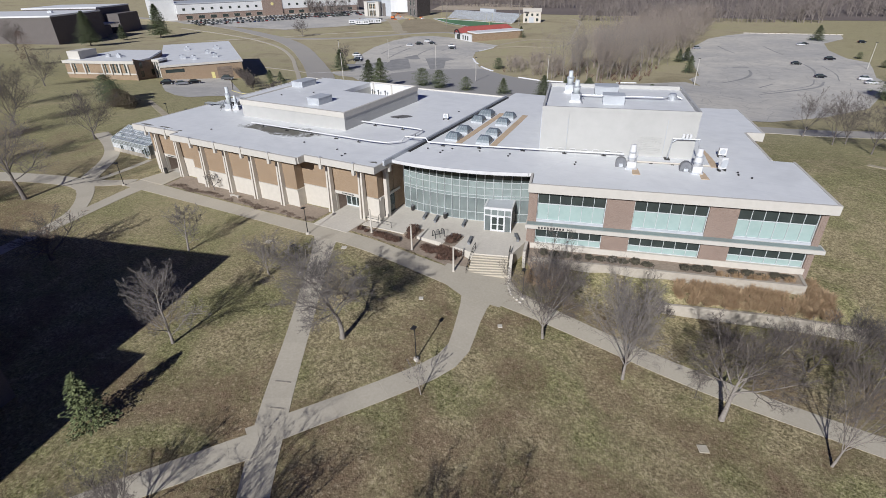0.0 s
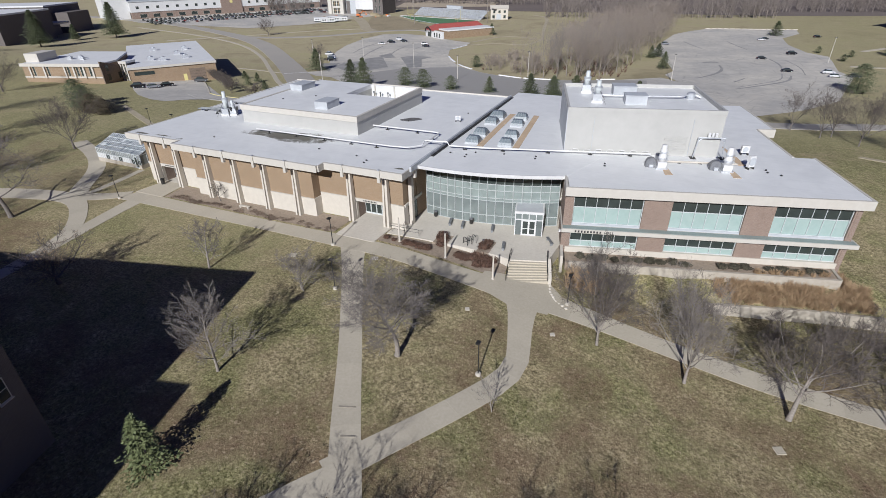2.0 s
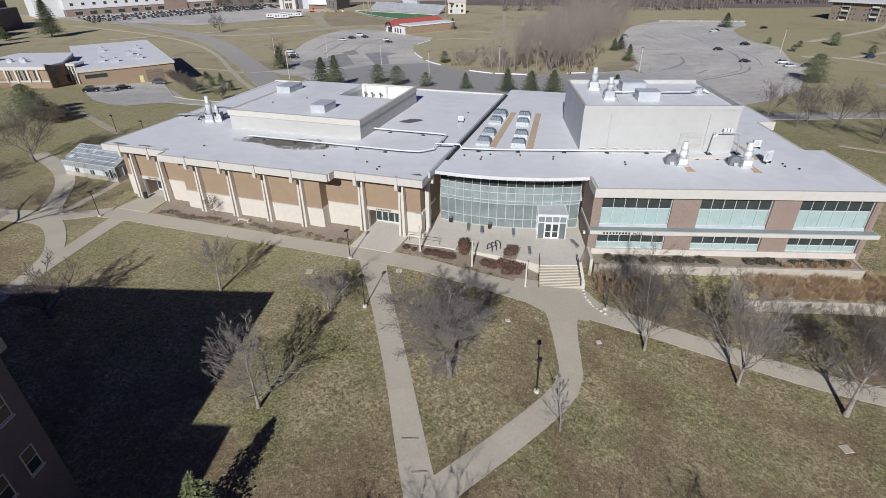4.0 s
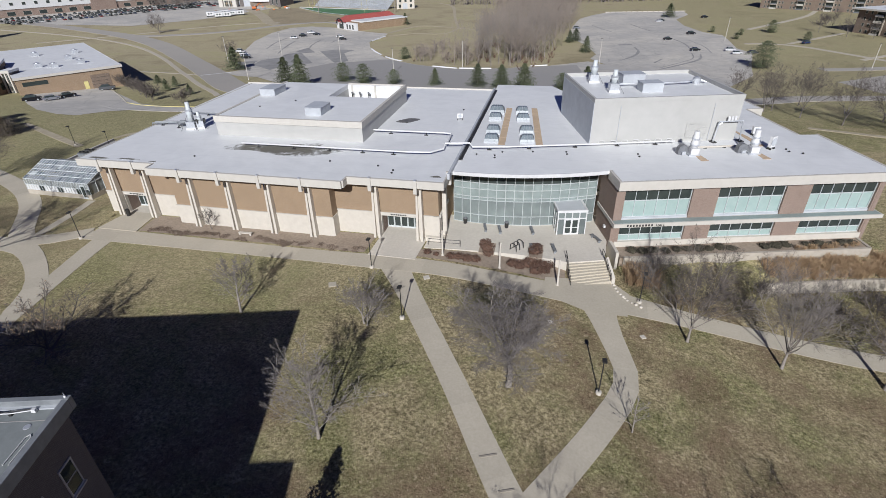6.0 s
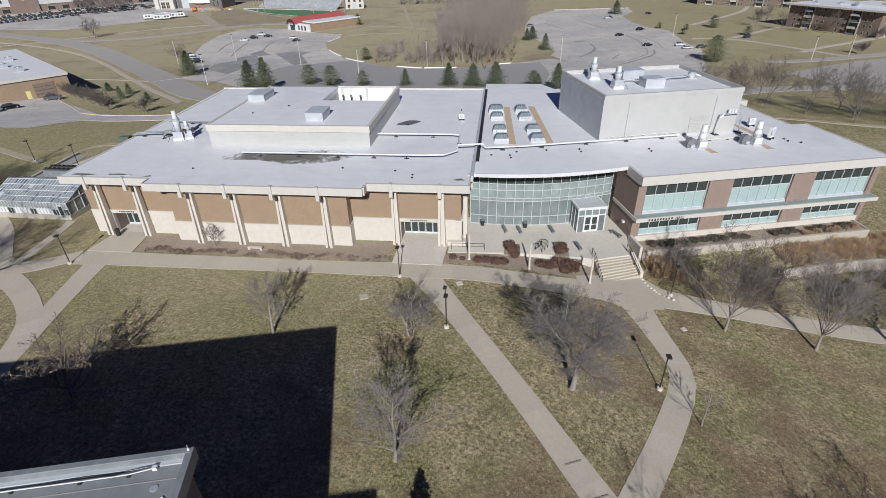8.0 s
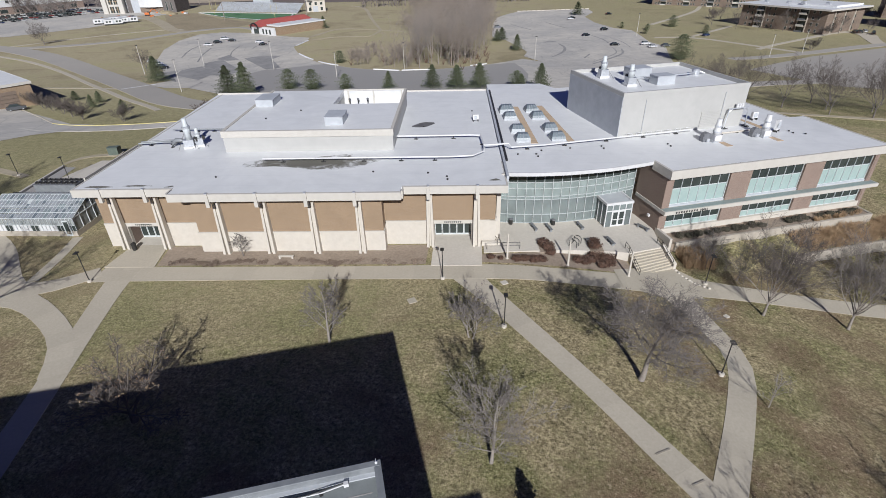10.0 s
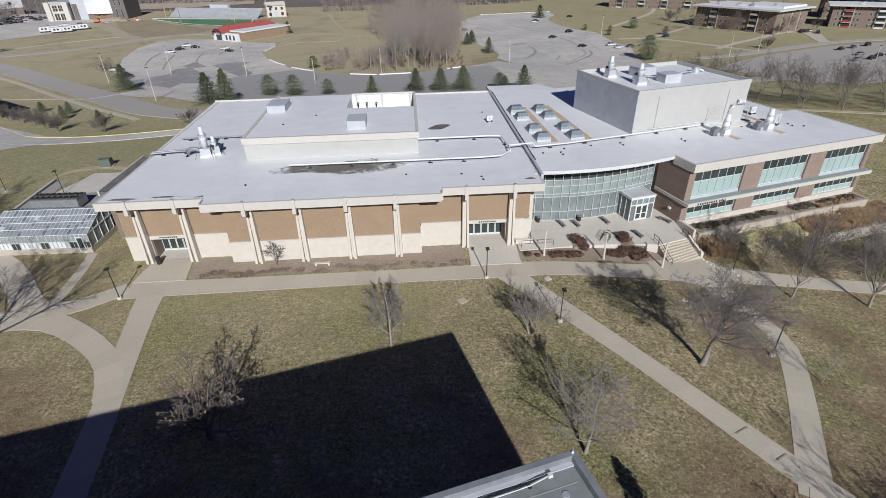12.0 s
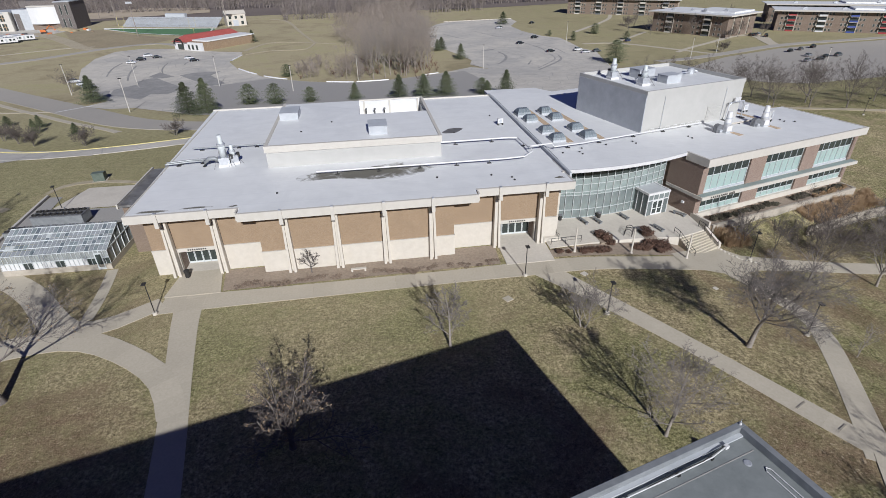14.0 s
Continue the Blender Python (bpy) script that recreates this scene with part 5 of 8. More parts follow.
def exhaust_stack(label, m):
    """A stepped white stack with a grey arched fan housing behind it."""
    t = thing("exhaust_stack", label, "roof fan", m, group="white exhaust stacks")
    part("curb", Mesh().box(-0.75, 0.75, -0.8, 0.8, 0, 0.22), GALV, t)
    part("inlet_box", Mesh().box(-0.55, 0.55, -0.7, 0.5, 0.22, 1.0), WHITE_PIPE, t, "white inlet box")
    part("flue", Mesh().lathe(0, -0.1, [(0.50, 1.0), (0.50, 1.75), (0.42, 1.85), (0.42, 2.55), (0.36, 2.65), (0.33, 3.2), (0.27, 3.2)], 12), WHITE_PIPE, t, "white round flue", True)
    for z, r in ((1.32, 0.54), (2.1, 0.46)):
        part("band", Mesh().lathe(0, -0.1, [(r, z), (r + 0.04, z + 0.04), (r + 0.04, z + 0.14), (r, z + 0.18)], 12), GALV, t)
    arch = [(-0.5 + 0.66 * math.cos(w), 0.62 + 0.66 * math.sin(w)) for w in [math.pi * k / 10 for k in range(11)]]
    ring = [(-1.16, 0.0)] + arch[::-1] + [(0.16, 0.0)]
    part("fan_housing", Mesh().loft([[(x - 0.75, y, z) for x, z in ring] for y in (0.0, 0.75)]), FAN_GREY, t, "dark grey arched fan housing")
    part("motor", Mesh().box(-1.5, -1.0, -0.35, 0.0, 0.1, 0.5), GALV, t, "silver motor box")
    part("bracket", Mesh().box(-0.78, -0.5, 0.2, 0.55, 0.45, 0.65), GALV, t)
    part("ladder", Mesh().tube([(0.62, -0.3, 0.22), (0.62, -0.3, 2.3)], 0.03, 4).tube([(0.62, 0.05, 0.22), (0.62, 0.05, 2.3)], 0.03, 4), GALV, t)


exhaust_stack("narrow white exhaust stack at the pipe end", pose(-5.6, 69.2, 8.84, 0, 0, 14))
exhaust_stack("narrow white exhaust stack beside the pipe frame", pose(2.2, 71.0, 8.84, 0, 0, 14))
dt = thing("roof_duct", "thin tan duct between the exhaust stacks", "duct")
part("duct", Mesh().tube([(-5.4, 71.4, 9.05), (1.3, 73.2, 9.05), (3.7, 73.7, 9.05)], 0.13, 6), CREAM, dt)
for x, y in ((-3.4, 71.95), (-0.8, 72.65)):
    part("block", Mesh().box(x - 0.2, x + 0.2, y - 0.12, y + 0.12, 8.84, 8.95), DARK_METAL, dt)
exhaust_fan("white exhaust stack on the plant storey", pose(-18.6, 83.6, 14.76, 0, 0, 100), 3.3, False)
exhaust_fan("white exhaust stack near the parapet", pose(-16.0, 77.8, 14.76, 0, 0, 100), 3.1, False)

for x, y, turn, long in ((-4.95, 69.0, 14, 2.2), (3.05, 70.7, 14, 2.0), (3.35, 77.8, 14, 4.0)):
    pad = thing("roof_walkway", "ochre walkway pad beside the exhaust fans", "walkway", pose(x, y, 8.84, 0, 0, turn), group="fan walkway pads")
    part("pad", Mesh().prism([(-0.5, -long), (0.5, -long), (0.35, 0), (-0.1, long), (-0.3, long)], 0, 0.04), OCHRE, pad)
fr = thing("gantry", "galvanised portal frame with white cylinders", "steel frame", pose(0.1, 75.4, 8.84, 0, 0, 16))
for x in (-1.7, 1.7):
    part("post", Mesh().tube([(x * 1.15, 0, 0), (x, 0, 2.9)], 0.09, 6), GALV, fr), part("brace", Mesh().tube([(x, 0, 2.4), (x * 0.65, 0, 2.9)], 0.06, 6), GALV, fr), part("foot", Mesh().box(x * 1.15 - 0.35, x * 1.15 + 0.35, -0.5, 0.5, 0, 0.1), DARK_METAL, fr)
part("beam", Mesh().tube([(-1.75, 0, 2.9), (1.75, 0, 2.9)], 0.1, 6), GALV, fr)
for x in (-0.4, 0.05, 0.5):
    part("cylinder", Mesh().lathe(x, 0, [(0.17, 3.0), (0.19, 3.05), (0.19, 3.55), (0.1, 3.62)], 10), WHITE_PIPE, fr)


def roof_unit(label, x, y, z, w=1.0, h=1.0, turn=0):
    t = thing("condenser_unit", label, "air conditioner", pose(x, y, z, 0, 0, turn), group="roof condenser units")
    part("foot", Mesh().box(-w / 2, -w / 2 + 0.1, -0.3, 0.3, 0, 0.3), DARK_METAL, t), part("foot", Mesh().box(w / 2 - 0.1, w / 2, -0.3, 0.3, 0, 0.3), DARK_METAL, t)
    part("case", Mesh().box(-w / 2, w / 2, -0.22, 0.22, 0.3, 0.3 + h), WHITE_PAINT, t, "white metal case")
    part("fan_guard", Mesh().tube([(0, -0.23, 0.3 + h / 2), (0, -0.27, 0.3 + h / 2)], h * 0.36, 14), GREY_PANEL, t)
    return t


roof_unit("white condenser unit on the brick wing roof", -39.2, 80.2, 8.92, 0.9, 0.8, 10)
roof_unit("white condenser unit beside the frame", 4.8, 79.0, 8.84, 1.0, 1.0, 16)
roof_unit("tall white condenser unit on blocks", 5.1, 73.0, 8.84, 0.9, 1.5, 40)


def hatch(label, m, sx, sy, h):
    t = thing("roof_hatch", label, "roof hatch", m, group="roof plant boxes")
    part("box", Mesh().box(-sx / 2, sx / 2, -sy / 2, sy / 2, 0, h), GREY_PANEL, t, "grey metal casing")
    part("cap", Mesh().box(-sx / 2 - 0.06, sx / 2 + 0.06, -sy / 2 - 0.06, sy / 2 + 0.06, h, h + 0.1), GREY_PANEL, t)


hatch("low white plant box on the upper roof", pose(-59.8, 71.2, PZ - 0.1), 2.6, 3.6, 1.1), hatch("low white plant box at the roof back", pose(-73.2, 82.0, PZ - 0.1), 2.8, 4.2, 1.0)
hatch("cream plant box on the plant storey", pose(-13.0, 84.0, 14.76, 0, 0, 14.6), 3.4, 2.6, 1.4), hatch("cream plant box near the front parapet", pose(-10.8, 79.0, 14.76, 0, 0, 14.6), 3.0, 2.2, 1.2)
tube = thing("roof_duct", "silver duct run on the plant storey roof", "duct")
part("duct", Mesh().tube([(-16.0, 80.5, 15.2), (-9, 82.2, 15.2), (-4.6, 83.6, 15.2), (-3.2, 84.8, 15.4), (-2.0, 84.6, 15.0)], 0.12, 8), GALV, tube), part("drum", Mesh().lathe(-3.4, 84.6, [(0.6, 14.76), (0.6, 15.5), (0.4, 15.7)], 12), GALV, tube)


def vent_pair(x, y, z, two=True):
    t = thing("roof_vent", "small dark roof drain vents", "roof vent", group="small roof vents")
    part("vent", Mesh().lathe(x, y, [(0.12, z), (0.15, z + 0.1), (0.09, z + 0.16)], 8), DARK_METAL, t)
    if two:
        part("vent", Mesh().lathe(x + 0.1, y - 0.9, [(0.12, z), (0.15, z + 0.1), (0.09, z + 0.16)], 8), DARK_METAL, t)


for x, y, k in ((-31.5, 64.6, 1), (-22.0, 67.4, 1), (-34, 64.6, 0), (-30.6, 66.0, 0), (-26.5, 66.8, 0), (-12.6, 68.0, 1), (7.0, 73.0, 1), (8.6, 71.6, 0), (-43.6, 57.0, 1), (-46.0, 58.2, 0), (-72.8, 57.6, 0), (-47.5, 77.4, 0), (-39.6, 86.0, 0), (-53, 58.8, 0), (-66.6, 77.2, 0), (-70.8, 73, 0)):
    vent_pair(x, y, 8.86 if x > -36.2 else 8.92 if not (-75 < x < -51.4 and y > 67) else PZ - 0.1, k)
blot = thing("roof_puddle", "small dark puddle stain near the roof joint", "stain")
part("stain", Mesh().prism([(-47.6 + 1.7 * math.cos(w) * (1 + 0.25 * math.sin(2 * w)), 78.6 + 1.3 * math.sin(w) + 0.4 * math.cos(w)) for w in [2 * math.pi * i / 24 for i in range(24)]], 8.92, 8.926), DARK_SPECKLE, blot)
for x0, x1, yy in ((-88.5, -84.2, 54.7), (-83.8, -79.4, 54.9), (-78.2, -76.6, 54.6), (-38.8, -36.8, 55.6)):
    sm = thing("roof_puddle", "thin dark leaf stain behind the fascia", "stain", group="edge stains")
    part("stain", Mesh().prism([(x0, yy), (x1, yy - 0.1), (x1 - 0.5, yy + 0.5), (x0 + 1.2, yy + 0.7)], Z_ROOF, Z_ROOF + 0.006), PUDDLE, sm)

# ---- greenhouse and chiller yard ----
GH = thing("greenhouse", "aluminium greenhouse with patched glass roof on tan base", "greenhouse", pose(-94.7, 58.7, 0, 0, 0, -1.5))
L, W, EV, RG = 12.7, 8.8, 2.65, 4.3
part("base_wall", Mesh().box(-L, 0, 0, 0.3, -0.3, 0.75).box(-L, 0, W - 0.3, W, -0.3, 0.75).box(-0.3, 0, 0.3, W - 0.3, -0.3, 0.75).box(-L, -L + 0.3, 0.3, W - 0.3, -0.3, 0.75), WALL_TAN, GH, "low tan masonry base")
part("floor", Mesh().box(-L + 0.3, -0.3, 0.3, W - 0.3, -0.3, 0.05), CONCRETE, GH)
rng = random.Random(5)
N = 24
bw = L / N
for i in range(N):
    a = -L + i * bw
    for k in range(5):
        f0, f1 = k / 5, (k + 1) / 5
        y0, z0, y1, z1 = W / 2 * f0, EV + (RG - EV) * f0, W / 2 * f1, EV + (RG - EV) * f1
        m = rng.choice((GREENHOUSE_GLASS, GREENHOUSE_GLASS, GREENHOUSE_GLASS, GLASS_PALE, GLASS_CLEAR, WHITE_FRAME if k in (1, 3) else GREENHOUSE_GLASS))
        p = part("roof_pane", Mesh().loft([[(a + 0.05, y0 + 0.03, z0 + 0.03), (a + bw - 0.05, y0 + 0.03, z0 + 0.03), (a + bw - 0.05, y0 + 0.03, z0 + 0.05), (a + 0.05, y0 + 0.03, z0 + 0.05)], [(a + 0.05, y1 - 0.03, z1 - 0.01), (a + bw - 0.05, y1 - 0.03, z1 - 0.01), (a + bw - 0.05, y1 - 0.03, z1 + 0.02), (a + 0.05, y1 - 0.03, z1 + 0.02)]]), m, GH)
        p.visible_shadow = False
        part("back_pane", Mesh().quad((a + 0.05, W - y0, z0 + 0.03), (a + 0.05, W - y1, z1), (a + bw - 0.05, W - y1, z1), (a + bw - 0.05, W - y0, z0 + 0.03)), GREENHOUSE_GLASS, GH)
    part("wall_pane", Mesh().box(a + 0.05, a + bw - 0.05, 0.1, 0.13, 0.75, 1.65), WHITE_PIPE if i % 7 < 5 and i < N - 3 else GLASS_DARK, GH)
    part("wall_pane", Mesh().box(a + 0.05, a + bw - 0.05, 0.1, 0.13, 1.72, EV - 0.05), GREENHOUSE_GLASS, GH)
for i in range(N + 1):
    a = -L + i * bw
    part("rafter", Mesh().tube([(a, 0.08, 0.75), (a, 0.05, EV), (a, W / 2, RG + 0.03), (a, W - 0.05, EV), (a, W - 0.08, 0.75)], 0.045, 4), ALUM, GH)
for k in range(5):
    f = k / 4
    part("purlin", Mesh().tube([(-L, W / 2 * f + 0.02, EV + (RG - EV) * f + 0.06), (0, W / 2 * f + 0.02, EV + (RG - EV) * f + 0.06)], 0.05, 4), ALUM, GH)
part("sill_rail", Mesh().box(-L, 0, 0.04, 0.16, 1.64, 1.73), ALUM, GH)
part("gable_pane", Mesh().prism([(-0.12, 0.3), (-0.08, 0.3), (-0.08, W - 0.3), (-0.12, W - 0.3)], 0.75, lambda x, y: EV), GREENHOUSE_GLASS, GH), part("gable_top", Mesh().loft([[(-0.1, 0.1, EV), (-0.07, 0.1, EV), (-0.07, W - 0.1, EV), (-0.1, W - 0.1, EV)], [(-0.1, W / 2 - 0.05, RG), (-0.07, W / 2 - 0.05, RG), (-0.07, W / 2 + 0.05, RG), (-0.1, W / 2 + 0.05, RG)]]), GREENHOUSE_GLASS, GH)
for y in (1.6, 3.0, 4.4, 5.8, 7.2):
    part("stud", Mesh().box(-0.1, 0.0, y - 0.05, y + 0.05, 0.75, EV + (RG - EV) * (1 - abs(y - W / 2) / (W / 2))), ALUM, GH)
part("stud", Mesh().box(-0.1, 0.02, 0.0, W, EV - 0.06, EV + 0.06), ALUM, GH)
d = part("door", Mesh().box(-1.6, -0.7, -0.05, 0.1, 0.05, 0.35).box(-1.6, -1.48, -0.05, 0.1, 0.35, 2.2).box(-0.82, -0.7, -0.05, 0.1, 0.35, 2.2).box(-1.6, -0.7, -0.05, 0.1, 2.2, 2.35), ALUM, GH, "aluminium greenhouse door")
part("pane", Mesh().box(-1.48, -0.82, 0.0, 0.04, 0.35, 2.2), GLASS_DARK, d)
for i in range(4):
    bench = thing("potting_bench", "galvanised potting bench with brown plants inside greenhouse", "bench", pose(-97 - 2.7 * i, 63, 0.05), group="greenhouse benches")
    part("top", Mesh().box(-1.2, 1.2, -3, 3, 0.8, 0.9), GALV, bench)
    for x in (-1, 1):
        for y in (-2.6, 2.6):
            part("leg", Mesh().box(x - 0.04, x + 0.04, y - 0.04, y + 0.04, 0, 0.8), GALV, bench)

CH = thing("chiller", "long grey air-cooled chiller with fan deck", "chiller", pose(-107.6, 74.4, -0.1, 0, 0, -1.5))
part("frame", Mesh().box(-3.6, 3.6, -1.3, 1.3, 0, 0.3), DARK_METAL, CH), part("coil_case", Mesh().box(-3.55, 3.55, -1.25, 1.25, 0.3, 1.6), COPING, CH, "grey coil casing"), part("deck", Mesh().box(-3.6, 3.6, -1.3, 1.3, 1.6, 1.72), FAN_GREY, CH)
for i in range(8):
    for y in (-0.62, 0.62):
        part("fan", Mesh().lathe(-3.1 + i * 0.885, y, [(0.4, 1.72), (0.41, 1.9), (0.34, 1.93), (0.3, 1.8)], 14), DARK_METAL, CH)
area("pavement", "dark asphalt yard below the chiller", "pavement", [(-113.4, 67.8), (-95.4, 67.8), (-95.4, 79.0), (-104, 79.4), (-112.2, 79.8), (-113.2, 86.0), (-115.3, 86.2)], DARK_ASPHALT, 0.05, 2.0)
area("pavement", "tan concrete service pad", "pavement", [(-112.2, 80.0), (-99.6, 79.6), (-101.5, 89.6), (-110.6, 89.8)], PLAZA, 0.07, 2.0)
flat_road("footpath", "worn tan path over the west lawn", "path", [(-149, 95.4, 1.2), (-140, 91.0, 1.6), (-132.4, 87.4, 1.7), (-125.4, 84.2, 1.7), (-119.2, 81.4, 1.5)], HAUL_ROAD, 0.05, 2)
flat_road("dirt_strip", "worn grey dirt strip round the service pad", "bare ground", [(-116.8, 88.0, 0.8), (-116.2, 91.8, 1.4), (-113.0, 93.6, 1.8), (-108.4, 93.0, 1.5), (-104, 91.6, 1.2), (-101.4, 90.4, 0.8)], HAUL_ROAD, 0.045, 2)
flat_road("kerb", "pale concrete kerb wall of the chiller yard", "kerb", [(-113.5, 68.0, 0.4), (-114.4, 76.0, 0.4), (-115.7, 86.5, 0.4)], FASCIA, 0.4, 2)

TX = thing("transformer_box", "grey-green utility transformer box on a concrete pad", "transformer", pose(-110.5, 94.1, land(-110.5, 94.1), 0, 0, 8))
part("pad", Mesh().box(-1.2, 1.2, -1.1, 1.1, -0.3, 0.12), CONCRETE, TX), part("cabinet", Mesh().box(-0.95, 0.95, -0.85, 0.85, 0.12, 1.45), UTILITY_GREEN, TX), part("hood", Mesh().box(-1.0, 1.0, -0.92, 0.4, 1.45, 1.62), UTILITY_GREEN, TX)
for x in (-0.48, 0.48):
    part("door", Mesh().box(x - 0.44, x + 0.44, -0.89, -0.85, 0.2, 1.38), UTILITY_GREEN, TX)
copy_thing(CH, pose(-109.6, 70.2, -0.03, 0, 0, -1.5) @ Matrix.Diagonal((0.9, 0.75, 0.72, 1)))

# ---- plaza furniture ----
def bench(x, y, z, turn):
    t = thing("bench", "grey slab bench on the concrete plaza", "bench", pose(x, y, z, 0, 0, turn), group="plaza benches")
    bevelled(part("seat", Mesh().box(-1.0, 1.0, -0.19, 0.19, 0.36, 0.45), FAN_GREY, t), 0.02)
    for s in (-0.72, 0.72):
        part("leg", Mesh().box(s - 0.09, s + 0.09, -0.16, 0.16, 0, 0.36), COPING, t)
    return t


for x, y in ((-31.9, 59.6), (-29.9, 59.4), (-25.6, 59.9), (-25.3, 55.2), (-22.6, 55.6), (-17.3, 59.2)):
    bench(x, y, 0.075, 104 if x < -20 else 122)


def litter_bin(x, y):
    t = thing("litter_bin", "dark round litter bin by the curved glass wall", "litter bin", pose(x, y, 0.075), group="plaza litter bins")
    part("body", Mesh().lathe(0, 0, [(0.24, 0.0), (0.27, 0.1), (0.28, 0.72), (0.25, 0.76)], 14), DARK_METAL, t), part("lid", Mesh().lathe(0, 0, [(0.3, 0.76), (0.29, 0.84), (0.12, 0.92)], 14), FAN_GREY, t, "grey domed lid")


for x, y in ((-34.9, 61.0), (-29.1, 60.7)):
    litter_bin(x, y)
stone = thing("bench", "white stone slab bench in the mulch bed", "bench", pose(-63.9, 52.4, 0.03))
part("slab", Mesh().box(-0.95, 0.95, -0.2, 0.2, 0.3, 0.4), CREAM, stone)
for s in (-0.8, 0.8):
    part("leg", Mesh().box(s - 0.1, s + 0.1, -0.16, 0.16, -0.1, 0.3), CREAM, stone)


def bollard_pole(x, y):
    z = land(x, y)
    t = thing("banner_pole", "slim pale concrete pole beside the plaza bed", "pole", pose(x, y, z), group="plaza poles")
    part("shaft", Mesh().tube([(0, 0, -0.2), (0, 0, 3.6)], [0.13, 0.09], 10), CREAM, t)
    part("collar", Mesh().lathe(0, 0, [(0.2, -0.1), (0.2, 0.12), (0.13, 0.16)], 10), CREAM, t)


for x, y in ((-36.2, 52.0), (-28.9, 50.9), (-21.9, 49.4)):
    bollard_pole(x, y)


def bike_rack(x, y, turn):
    t = thing("bike_rack", "dark tubular bike rack on the plaza", "bike rack", pose(x, y, 0.075, 0, 0, turn), group="bike racks")
    for k in range(3):
        part("hoop", Mesh().tube([(-0.5, k * 0.7, 0), (-0.45, k * 0.7, 0.8), (-0.2, k * 0.7, 1.0), (0.2, k * 0.7, 1.0), (0.45, k * 0.7, 0.8), (0.5, k * 0.7, 0)], 0.05, 6), DARK_METAL, t)
    part("rail", Mesh().tube([(-0.5, -0.1, 0.06), (-0.5, 1.6, 0.06)], 0.05, 6), DARK_METAL, t)


bike_rack(-27.6, 54.6, -35)


def handrail(points):
    t = thing("handrail", "dark metal pipe handrail by the steps", "handrail", group="stair handrails")
    part("rail", Mesh().tube([(x, y, z + 0.95) for x, y, z in points], 0.035, 6), DARK_METAL, t), part("mid_rail", Mesh().tube([(x, y, z + 0.5) for x, y, z in points], 0.025, 6), DARK_METAL, t)
    for x, y, z in points:
        part("post", Mesh().tube([(x, y, z - 0.1), (x, y, z + 0.95)], 0.035, 6), DARK_METAL, t)


handrail([(-21.1, 54.2, 0.07), (-20.95, 53.1, 0.0), (-20.7, 51.5, -0.7), (-20.4, 49.9, -1.35)]), handrail([(-16.7, 55.4, 0.07), (-16.45, 54.4, 0.0), (-16.1, 53.2, -0.7), (-15.7, 52.0, -1.35)])
handrail([(-38.6, 54.2, 0.05), (-36.6, 54.2, 0.07), (-34.4, 54.3, 0.07)]), handrail([(-38.2, 58.4, 0.07), (-37.6, 56.6, 0.07), (-37.2, 55.2, 0.07)])
pl = tagged(part("wall", Mesh().box(-39.2, -36.9, 55.2, 55.7, -0.2, 0.6), PLAZA), "low concrete seat wall by the corner column", "wall", kind="structure")
bin_ = thing("waste_bin", "dark round waste bin by the west doors", "waste bin", pose(-84.6, 54.8, 0.05))
part("drum", Mesh().lathe(0, 0, [(0.28, 0), (0.3, 0.1), (0.3, 0.85), (0.25, 0.9)], 14), DARK_METAL, bin_), part("lid", Mesh().lathe(0, 0, [(0.32, 0.9), (0.32, 0.96), (0.1, 1.1)], 14), DARK_METAL, bin_)


def plan_box(x, y, label, s=0.9):
    t = thing("utility_cover", label, "utility cover", pose(x, y, land(x, y), 0, 0, 25), group="lawn covers")
    part("plate", Mesh().box(-s / 2, s / 2, -s / 2, s / 2, -0.1, 0.06), PLAZA if s < 0.8 else CONCRETE, t)


plan_box(8.3, 37.7, "pale concrete utility cover in the lawn", 0.82), plan_box(-47.4, 43.4, "tan utility cover in the lawn", 0.9), plan_box(-12.9, 43.1, "small white cover plate in the lawn", 0.5), plan_box(-22.5, 42.4, "small white cover plate by the tree", 0.5), plan_box(-37.0, 46.8, "white cover plate by the walk", 0.7)


def street_lamp(x, y, tall=4.0, arm=None):
    z = land(x, y)
    t = thing("street_lamp", "dark bronze post lamp with flat shoebox head", "street lamp", pose(x, y, z), group="campus post lamps")
    part("base", Mesh().lathe(0, 0, [(0.26, -0.2), (0.26, 0.25), (0.2, 0.28)], 12), CREAM, t, "round concrete footing")
    part("pole", Mesh().tube([(0, 0, 0.25), (0, 0, tall)], [0.06, 0.05], 8), DARK_METAL, t)
    hd = part("head", Mesh().box(-0.2, 0.2, -0.42, 0.14, tall, tall + 0.13), DARK_METAL, t, "flat dark lamp head")
    part("lens", Mesh().box(-0.15, 0.15, -0.36, 0.08, tall - 0.03, tall), GLASS_AQUA, hd)


for x, y in ((-44.1, 47.7), (-37.7, 38.9), (-86.1, 47.5), (-17.9, 33.6), (-12.6, 49.3), (-110.4, 80.0), (-121, 82), (60, 106)):
    street_lamp(x, y)
